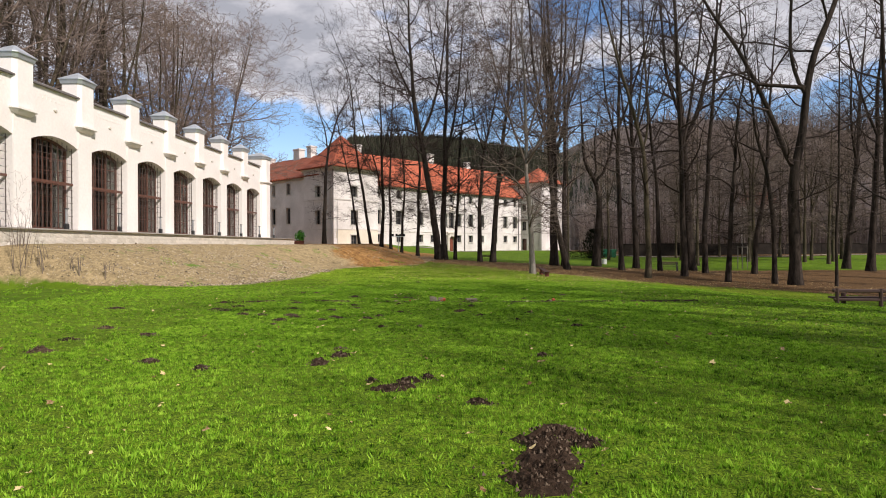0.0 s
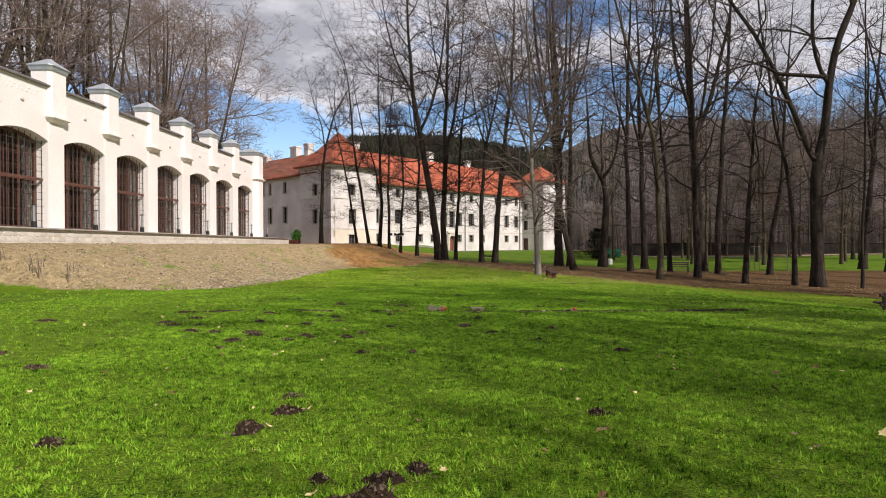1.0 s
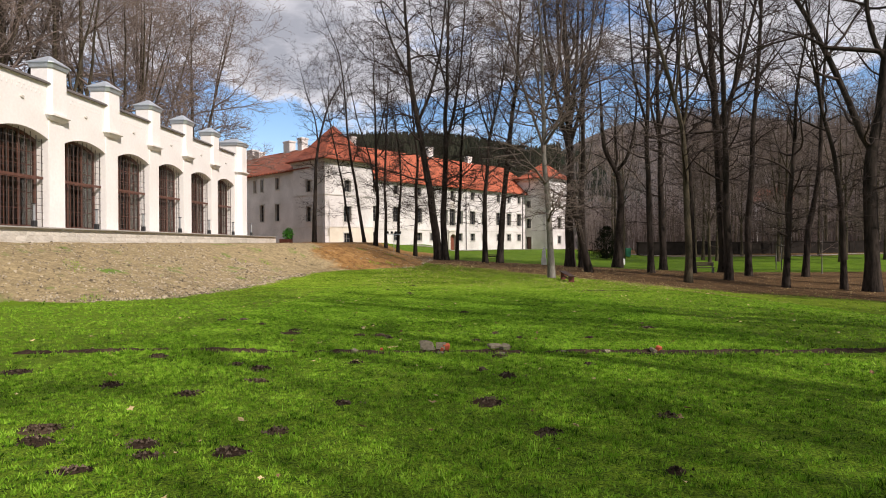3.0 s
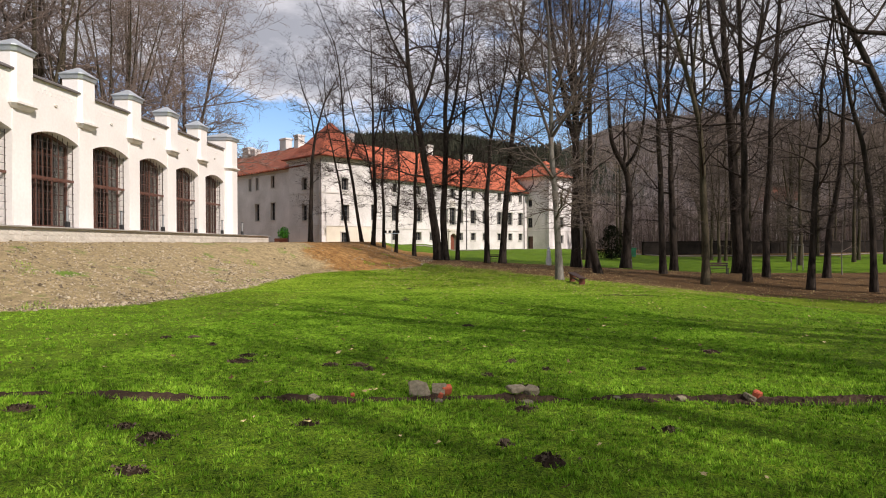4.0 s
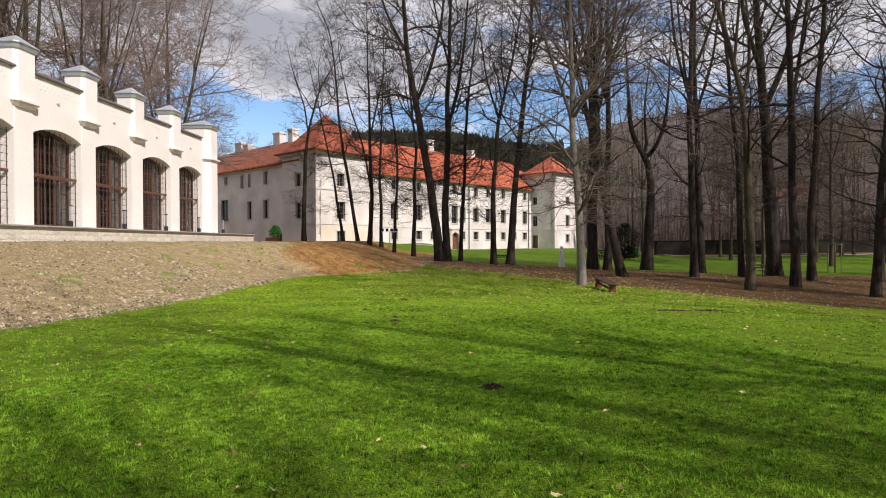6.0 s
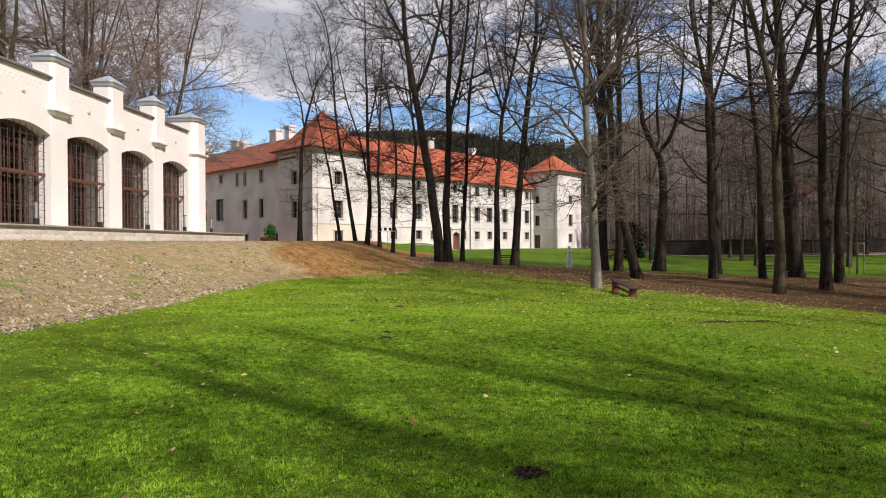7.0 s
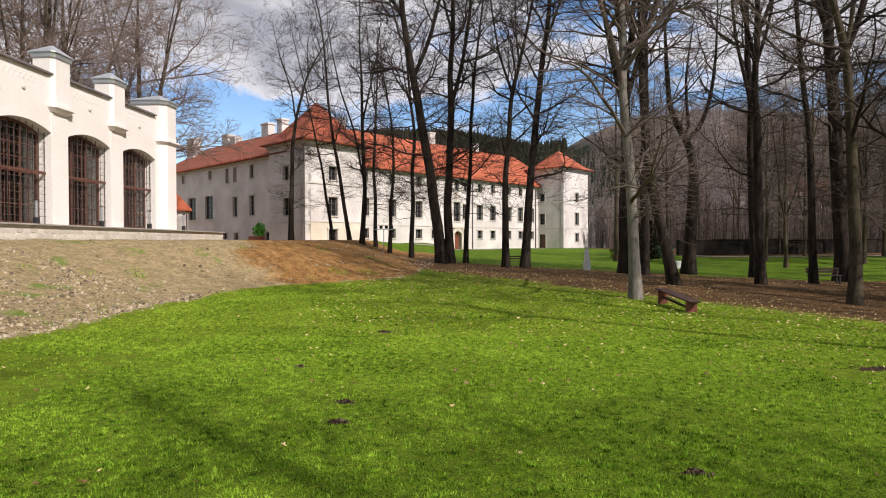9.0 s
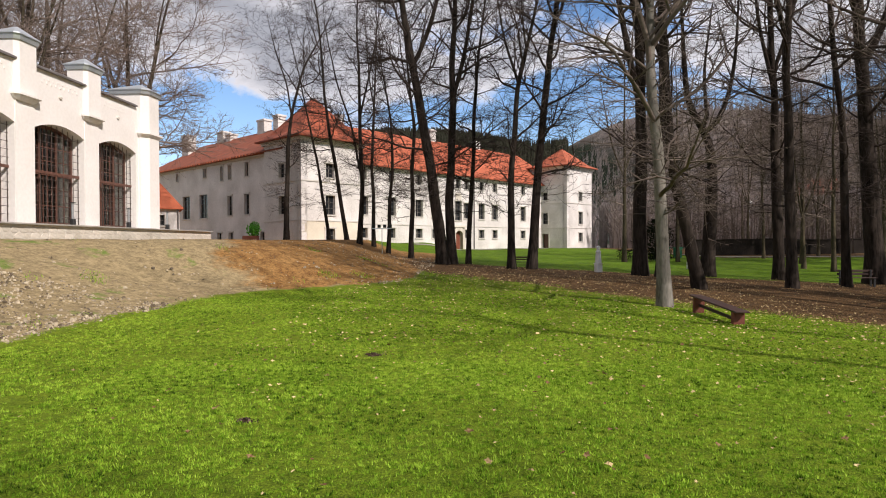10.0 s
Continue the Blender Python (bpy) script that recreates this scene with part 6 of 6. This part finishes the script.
def build_crumbs():
    """Loose crumbs of soil strewn round the heaps."""
    r = random.Random(71)
    vs, fs = [], []
    for mx, my, a, b, damp in HILLS:
        for k in range(round(30 + 160 * min(a, 0.4))):
            t, q = r.uniform(0, 6.283), abs(r.gauss(0.2, 0.3))
            x, y, h = mx + math.cos(t) * a * q, my + math.sin(t) * b * q, r.uniform(0.004, 0.012)
            z = ground_z(x, y) + r.uniform(0.002, 0.014) + 0.22 * (min(0.16, 0.07 + 0.4 * b) if my < 6 else 0.05 + 0.15 * b) * max(0.0, 1 - 4 * q * q)
            i = len(vs)
            for c, d, e in ((1, 0, -0.4), (-0.5, 0.85, -0.4), (-0.5, -0.85, -0.4), (0, 0.1, 0.9)):
                vs.append((x + h * c * r.uniform(0.7, 1.4), y + h * d * r.uniform(0.7, 1.4), z + h * e))
            fs.extend([(i, i + 1, i + 3), (i + 1, i + 2, i + 3), (i + 2, i, i + 3)])
    me = bpy.data.meshes.new("soil_crumbs")
    me.from_pydata(vs, [], fs)
    me.materials.append(M_CRUMB)
    tagged(new("soil_crumbs", me), "loose dark crumbs of soil round the molehills", "soil", kind="stuff")


build_crumbs()

# an old footing shows as a groove of bare soil with stones and broken bricks
DITCH_Y = 12.12


def ditch_y(x):
    return DITCH_Y - 0.03 * x + 0.05 * math.sin(1.7 * x) + 0.03 * math.sin(4.3 * x + 1)


def ditch_w(x):
    """Half the width of the bare soil; the grass closes over it in places."""
    return 0.060 + 0.10 * noise.noise((x * 1.6, 3, 0)) + 0.06 * noise.noise((x * 6, 8, 0)) + 0.10 * math.exp(-((x - 0.57) / 0.16) ** 2) + 0.05 * smooth01(0.9, 1.4, x)


def build_groove():
    bm = bmesh.new()
    n = 420
    rows = []
    for i in range(n + 1):
        x = -4.6 + 9.6 * i / n
        w = max(0.004, ditch_w(x))
        row = []
        for k in range(11):
            v = (k / 5 - 1)
            y = ditch_y(x) + v * w
            lip = 0.020 * smooth01(-0.3, 0.6, v) * (1 - smooth01(0.7, 1.0, v)) * min(1, w / 0.08)
            z = ground_z(x, y) + 0.003 + lip + (1 - v * v) * (0.002 + 0.018 * noise.noise((x * 13, y * 13, 2)) + 0.022 * noise.noise((x * 31, y * 31, 7))) - (0.03 if abs(v) == 1 else 0)
            row.append(bm.verts.new((x, y, z)))
        rows.append(row)
    for a, b in zip(rows, rows[1:]):
        for k in range(10):
            if (a[10].co - a[0].co).length > 0.03:
                bm.faces.new((a[k], b[k], b[k + 1], a[k + 1]))
    tagged(new("soil_groove", mesh_of("soil_groove", bm, M_SOIL)), "narrow groove of bare dark soil across the lawn", "soil", kind="structure")


build_groove()


def broken_slab(seed, thick):
    """A worn flat stone, one metre across, its corners knocked off."""
    bm = boxes((-0.5, 0.5, -0.4, 0.4, -thick / 2, thick / 2), bevel=0.10 * min(1, thick * 2))
    bmesh.ops.subdivide_edges(bm, edges=bm.edges[:], cuts=1, use_grid_fill=True)
    for v in bm.verts:
        p = v.co * 2.2 + Vector((seed, 3 * seed, 0))
        v.co += Vector((noise.noise(p), noise.noise(p + Vector((0, 9, 0))), 0.35 * noise.noise(p * 1.7 + Vector((5, 0, 0))))) * 0.20
    return mesh_of("stone", bm, M_FIELDSTONE)


SLABS = [broken_slab(1.3 + 2.1 * i, (0.35, 0.28, 0.5, 0.4)[i]) for i in range(4)]
# x, from the groove's middle, lift, tilt, turn, width, mesh
for x, dy, z, tilt, turn, s, k in ((-0.19, 0.13, 0.045, 48, 8, 0.145, 0), (-0.05, 0.12, 0.045, 60, -20, 0.10, 2), (0.52, 0.11, 0.060, 8, 15, 0.125, 1), (0.63, 0.11, 0.055, 10, -30, 0.11, 3), (0.57, -0.13, 0.012, 5, 40, 0.07, 3), (-0.93, 0.0, 0.02, 20, 70, 0.07, 2), (1.22, 0.0, 0.01, 10, 60, 0.05, 3), (1.66, -0.04, 0.02, 15, 10, 0.06, 1), (2.12, 0.02, 0.02, 25, 80, 0.08, 2), (-0.05, -0.11, 0.01, 10, 20, 0.06, 1)):
    s_ = tagged(new("stone", SLABS[k]), "flat weathered field stone in the soil groove", "stone", "stones in the lawn")
    s_.matrix_basis = on_ground(x, ditch_y(x) + dy, turn, z) @ pose(0, 0, 0, tilt, 0, 0) @ Matrix.Diagonal((s, s, s, 1))
for x, dy, a, b, c, t in ((0.005, 0.12, 0.075, 0.055, 0.075, 15), (-0.035, -0.05, 0.030, 0.03, 0.035, 75), (2.17, 0.04, 0.06, 0.05, 0.05, 40), (-0.66, 0.05, 0.028, 0.025, 0.02, 10)):
    bm = boxes((-0.5, 0.5, -0.5, 0.5, -0.4, 0.6), bevel=0.12)
    for v in bm.verts:
        v.co += Vector((noise.noise(v.co * 3 + Vector((x, 0, 0))), noise.noise(v.co * 3 + Vector((0, 9, x))), noise.noise(v.co * 3 + Vector((5, 0, x))))) * 0.12
    s = tagged(new("brick_fragment", mesh_of("brick_fragment", bm, M_BRICK)), "broken red brick fragment in the soil groove", "brick")
    s.matrix_basis = on_ground(x, ditch_y(x) + dy, t, 0.035) @ pose(0, 0, 0, 20, 0, 0) @ Matrix.Diagonal((a, b, c, 1))


def leaf_shape(r):
    """Outline of a curled dead leaf with five lobes, about a metre across."""
    pts = []
    for k in range(10):
        a = 6.2832 * k / 10
        q = (0.5 if k % 2 == 0 else 0.27) * r.uniform(0.8, 1.1)
        pts.append((math.cos(a) * q, math.sin(a) * q, 0.22 * abs(math.cos(a)) * r.uniform(0.3, 1.2)))
    return pts


def build_leaves():
    r = random.Random(41)
    vs, fs = [], []
    count = 0
    while count < 13500:
        if count < 800:
            x, y = r.uniform(-5, 6), r.uniform(2, 30)
        elif count < 7500:
            y = r.uniform(22, 44)
            x = r.uniform(-3, 10)
            if r.random() > smooth01(21, 37, y + 0.5 * x):
                continue
        else:
            x, y = r.uniform(0, 22), r.uniform(26, 54)
            if litter_at(x, y) < 0.35:
                continue
        if foot_x(y) > x - 0.3:
            continue
        count += 1
        s = (r.uniform(0.035, 0.08) if count % 2 else r.uniform(0.015, 0.035)) if count < 800 else r.uniform(0.028, 0.06)
        m = on_ground(x, y, r.uniform(0, 360), 0.035 if litter_at(x, y) < 0.5 else 0.01) @ pose(0, 0, 0, r.uniform(-28, 28), r.uniform(-28, 28), 0) @ Matrix.Diagonal((s, s * r.uniform(0.6, 1), s, 1))
        b = len(vs)
        vs.append(m @ Vector((0, 0, 0)))
        lobes = leaf_shape(r) if y < 28 else leaf_shape(r)[::2]
        vs.extend(m @ Vector(p) for p in lobes)
        fs.extend((b, b + 1 + k, b + 1 + (k + 1) % len(lobes)) for k in range(len(lobes)))
    me = bpy.data.meshes.new("fallen_leaves")
    me.from_pydata(vs, [], fs)
    me.materials.append(M_LEAF)
    tagged(new("fallen_leaves", me), "scattered dry brown fallen leaves on the lawn", "leaves", kind="stuff")


build_leaves()


def bank_stones():
    """Gravel and small stones washed out on the bare bank."""
    r = random.Random(51)
    vs, fs = [], []
    n = 0
    while n < 12000:
        y = r.uniform(17.5, 62)
        d = abs(r.gauss(0, 3.4)) if n % 6 else abs(r.gauss(0.1, 0.25))
        x = foot_x(y) - d + 0.15
        if x < -13.6 or (y < 19 and x > -7.5) or (y > 32.5 and r.random() < 0.9):
            continue
        n += 1
        s = r.uniform(0.008, 0.021) * (2.0 if r.random() < 0.06 else 1) * (1 + y / 90)
        z = ground_z(x, y)
        b, h = len(vs), s * r.uniform(0.3, 0.9)
        tilt = (r.uniform(-0.4, 0.4), r.uniform(-0.4, 0.4))
        for k in range(10):   # a low ring and a smaller one above it
            a = 6.2832 * (k % 5) / 5 + r.uniform(-0.4, 0.4)
            q = s * r.uniform(0.75, 1.25) * (1.0 if k < 5 else 0.66)
            u, v = math.cos(a) * q, math.sin(a) * q
            vs.append((x + u, y + v, z - 0.012 if k < 5 else z + h + u * tilt[0] + v * tilt[1]))
        for k in range(5):
            j = (k + 1) % 5
            fs.append((b + k, b + j, b + 5 + j, b + 5 + k))
        fs.append(tuple(range(b + 5, b + 10)))
    me = bpy.data.meshes.new("bank_gravel")
    me.from_pydata(vs, [], fs)
    me.materials.append(M_CLOD)
    tagged(new("bank_gravel", me), "pale gravel and clods on the bare soil bank", "gravel", kind="stuff")


bank_stones()


def grass_material():
    m = bpy.data.materials.new("grass_blades")
    m.use_nodes = True
    n, l = m.node_tree.nodes, m.node_tree.links
    n.clear()
    out, mixs = n.new("ShaderNodeOutputMaterial"), n.new("ShaderNodeMixShader")
    dif, tra = n.new("ShaderNodeBsdfPrincipled"), n.new("ShaderNodeBsdfTranslucent")
    dif.inputs["Roughness"].default_value = 0.55
    dif.inputs["Specular IOR Level"].default_value = 0.10
    tc, big, geo = n.new("ShaderNodeTexCoord"), n.new("ShaderNodeTexNoise"), n.new("ShaderNodeNewGeometry")
    big.inputs["Scale"].default_value, big.inputs["Detail"].default_value = 15, 3
    l.new(tc.outputs["Object"], big.inputs["Vector"])
    ad = n.new("ShaderNodeMath"); ad.operation = "MULTIPLY_ADD"; ad.inputs[1].default_value = 0.36
    stretch = n.new("ShaderNodeMath"); stretch.operation = "MULTIPLY_ADD"   # tufts differ more than the noise does
    stretch.inputs[1].default_value, stretch.inputs[2].default_value = 1.8, -0.36
    l.new(big.outputs["Fac"], stretch.inputs[0])
    l.new(geo.outputs["Random Per Island"], ad.inputs[0]), l.new(stretch.outputs[0], ad.inputs[2])
    wide = n.new("ShaderNodeTexNoise")
    wide.inputs["Scale"].default_value, wide.inputs["Detail"].default_value = 0.8, 4
    l.new(tc.outputs["Object"], wide.inputs["Vector"])
    more = n.new("ShaderNodeMath"); more.operation = "MULTIPLY_ADD"; more.inputs[1].default_value = 0.7
    sh = n.new("ShaderNodeMath"); sh.operation = "SUBTRACT"; sh.inputs[1].default_value = 0.5
    l.new(wide.outputs["Fac"], sh.inputs[0]), l.new(sh.outputs[0], more.inputs[0]), l.new(ad.outputs[0], more.inputs[2])
    # the darkest stop puts the shade between tufts into the blade colour
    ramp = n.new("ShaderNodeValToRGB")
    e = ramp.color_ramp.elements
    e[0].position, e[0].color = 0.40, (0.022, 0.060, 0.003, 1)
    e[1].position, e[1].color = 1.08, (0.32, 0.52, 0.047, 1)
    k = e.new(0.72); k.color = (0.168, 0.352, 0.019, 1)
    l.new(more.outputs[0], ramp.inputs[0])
    sep, far, dry = n.new("ShaderNodeSeparateXYZ"), n.new("ShaderNodeMapRange"), n.new("ShaderNodeMix")   # drier towards the trees
    dry.data_type = "RGBA"
    l.new(tc.outputs["Object"], sep.inputs[0]), l.new(sep.outputs["Y"], far.inputs["Value"])
    far.inputs["From Min"].default_value, far.inputs["From Max"].default_value, far.inputs["To Max"].default_value = 18, 28, 0.5
    warm = n.new("ShaderNodeMix"); warm.data_type, warm.blend_type = "RGBA", "MULTIPLY"
    warm.inputs["Factor"].default_value, warm.inputs["B"].default_value = 1.0, (1.45, 1.05, 1.5, 1)
    l.new(ramp.outputs[0], warm.inputs["A"]), l.new(far.outputs["Result"], dry.inputs["Factor"])
    l.new(ramp.outputs[0], dry.inputs["A"]), l.new(warm.outputs["Result"], dry.inputs["B"])
    mixs.inputs[0].default_value = 0.28
    l.new(dry.outputs["Result"], dif.inputs["Base Color"]), l.new(dry.outputs["Result"], tra.inputs["Color"])
    l.new(dif.outputs[0], mixs.inputs[1]), l.new(tra.outputs[0], mixs.inputs[2]), l.new(mixs.outputs[0], out.inputs["Surface"])
    return m


def build_grass():
    g = np.random.default_rng(7)
    x0, y0, st = -16.0, 0.0, 0.4
    nx, ny = 90, 112
    zg = np.array([[ground_z(x0 + i * st, y0 + j * st) for i in range(nx)] for j in range(ny)])
    fx = np.array([foot_x(y0 + j * 0.1) for j in range(450)])
    lg = np.array([[litter_at(x0 + i * st, y0 + j * st) for i in range(nx)] for j in range(ny)])

    def at(grid, x, y):
        u, v = np.clip((x - x0) / st, 0, nx - 1.01), np.clip((y - y0) / st, 0, ny - 1.01)
        i, j = u.astype(int), v.astype(int)
        a, b = u - i, v - j
        return (grid[j, i] * (1 - a) + grid[j, i + 1] * a) * (1 - b) + (grid[j + 1, i] * (1 - a) + grid[j + 1, i + 1] * a) * b

    px, py, hh, ww, tx, ty = [], [], [], [], [], []
    for n, xa, xb, ya, yb, h, w in ((900000, -3.6, 3.8, 2.0, 27.0, 0.017, 0.0058), (430000, -9, 11, 2.0, 34, 0.021, 0.0085), (260000, -6, 8, 25, 36, 0.018, 0.0078), (100000, -13, 19, 6.0, 44, 0.034, 0.014)):
        x, y = g.uniform(xa, xb, n), g.uniform(ya, yb, n)
        c = 0.5 + 0.25 * np.sin(2.3 * x + 1.2 * np.sin(1.7 * y)) + 0.25 * np.sin(3.1 * y + 1.6 * np.sin(2.6 * x + 1)) * np.sin(0.9 * x - 1.1 * y)
        if w > 0.008:   # the fine sward already covers the lane
            lane = (np.abs(x - 0.1) > 3.4) | (y > g.uniform(24.5, 27.5, n)) if w < 0.01 else (x < -8.5) | (x > 10.5) | (y > 33)
            x, y, c = x[lane], y[lane], c[lane]
            n = len(x)
        # every tuft of eight blades spreads from one root
        m = n // 8
        x, y, c = x[:m], y[:m], c[:m]
        tall = h * (0.75 + 0.45 * c + 0.28 * np.sin(13 * x + 5 * np.sin(9 * y)) * np.sin(11 * y + 4 * np.sin(8 * x)) + 0.30 * np.sin(37 * x + 3 * np.sin(21 * y)) * np.sin(33 * y + 3 * np.sin(24 * x))).clip(0.22) * g.uniform(0.7, 1.35, m) * np.interp(y, (15, 20), (1, 0.95))
        ox, oy = g.normal(0, 0.55, 8 * m), g.normal(0, 0.55, 8 * m)
        size = np.repeat(tall, 8)
        px.append(np.repeat(x, 8) + ox * size * 0.8), py.append(np.repeat(y, 8) + oy * size * 0.8)
        hh.append(size * g.uniform(0.6, 1.3, 8 * m)), ww.append(w * g.uniform(0.7, 1.3, 8 * m))
        tx.append(ox * size), ty.append(oy * size)
    x, y, h, w, tx, ty = (np.concatenate(v) for v in (px, py, hh, ww, tx, ty))
    keep = x > fx[np.clip((y / 0.1).astype(int), 0, 449)] + g.normal(0.15, 0.25, len(x))
    keep &= at(lg, x, y) < g.uniform(0.15, 0.75, len(x))
    # tufts of weeds grow on the lower bank too
    m = 130000
    bx, by = g.uniform(-13, -2, m), g.uniform(18.5, 50, m)
    bd = fx[np.clip((by / 0.1).astype(int), 0, 449)] - bx
    cl = np.sin(1.9 * bx + 2.1 * np.sin(0.9 * by)) + np.sin(1.4 * by + 1.7 * np.sin(1.3 * bx + 2)) + 0.6 * np.sin(4.1 * bx + 3.3 * by)
    ok = (bd > 0) & (cl > 1.62 + 0.18 * bd + g.uniform(-0.35, 0.35, m))
    x, y = np.concatenate([x, bx[ok]]), np.concatenate([y, by[ok]])
    h, w = np.concatenate([h, g.uniform(0.02, 0.07, ok.sum())]), np.concatenate([w, g.uniform(0.006, 0.012, ok.sum())])
    keep = np.concatenate([keep, np.ones(ok.sum(), bool)])
    tx, ty = np.concatenate([tx, np.zeros(ok.sum())]), np.concatenate([ty, np.zeros(ok.sum())])
    for mx, my, a, b, d in HILLS:
        keep &= ((x - mx) / (a * 0.55)) ** 2 + ((y - my) / (b * 0.60)) ** 2 > g.uniform(0.05, 1.05, len(x))
    dy = DITCH_Y - 0.03 * x + 0.05 * np.sin(1.7 * x) + 0.03 * np.sin(4.3 * x + 1)
    dwx = np.linspace(-4.6, 5.0, 481)
    dw = np.interp(x, dwx, np.array([ditch_w(v) for v in dwx]))
    near = (np.abs(x) < 4.6) & (np.abs(y - dy) < 0.3)
    keep &= ~near | (np.abs(y - dy) > np.maximum(dw, 0) * g.uniform(0.35, 1.1, len(x)))
    h = np.where(near, h * g.uniform(1.0, 2.0, len(x)), h)   # longer on the lips of the groove
    x, y, h, w, tx, ty = x[keep], y[keep], h[keep], w[keep], tx[keep], ty[keep]
    n = len(x)
    z = at(zg, x, y) - 0.012
    a = g.uniform(0, 6.283, n)
    lx, ly = g.normal(0, 0.35, n) * h + tx, g.normal(0, 0.35, n) * h + ty
    v = np.empty((n, 3, 3), np.float32)
    v[:, 0] = np.stack([x - np.cos(a) * w, y - np.sin(a) * w, z], 1)
    v[:, 1] = np.stack([x + np.cos(a) * w, y + np.sin(a) * w, z], 1)
    v[:, 2] = np.stack([x + lx, y + ly, z + h + 0.012], 1)
    me = bpy.data.meshes.new("grass")
    me.vertices.add(3 * n), me.loops.add(3 * n), me.polygons.add(n)
    me.vertices.foreach_set("co", v.ravel())
    me.loops.foreach_set("vertex_index", np.arange(3 * n, dtype=np.int32))
    me.polygons.foreach_set("loop_start", np.arange(0, 3 * n, 3, dtype=np.int32))
    me.update()
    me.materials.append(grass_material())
    tagged(new("grass", me), "short spring grass of the lawn", "grass", kind="stuff")


build_grass()

# ---------------------------------------------------------------- rubble facing of the terrace, stone by stone
rng = random.Random(61)
FACING = []
for i in range(12):
    bm = bmesh.new()
    n = rng.choice((5, 6, 6, 7))
    ring = []
    for k in range(n):
        a = 6.2832 * (k + rng.uniform(-0.25, 0.25)) / n
        ring.append((0.5 * math.cos(a) / max(abs(math.cos(a)), abs(math.sin(a)) * 0.9), 0.5 * math.sin(a) / max(abs(math.sin(a)), abs(math.cos(a)) * 0.9)))
    low = [bm.verts.new((0, u, v)) for u, v in ring]
    mid = [bm.verts.new((0.046, u * 0.98, v * 0.98)) for u, v in ring]
    top = [bm.verts.new((0.060 + rng.uniform(-0.006, 0.006), u * 0.92, v * 0.90)) for u, v in ring]
    for k in range(n):
        j = (k + 1) % n
        bm.faces.new((low[k], low[j], mid[j], mid[k])), bm.faces.new((mid[k], mid[j], top[j], top[k]))
    bm.faces.new(top)
    FACING.append(mesh_of("facing_stone", bm, M_STONE))
for row in range(3):
    y = -3.6 + rng.uniform(0, 0.2)
    while y < T_END - 0.2:
        w = rng.uniform(0.24, 0.46)
        part("facing_stone", FACING[rng.randrange(12)], None, terrace, m=Matrix.Translation((1.122, y + w / 2, 1.10 + row * 0.185 + rng.uniform(-0.01, 0.01))) @ Matrix.Diagonal((1, w * 0.97, 0.185 * rng.uniform(0.92, 1.02), 1)))
        y += w
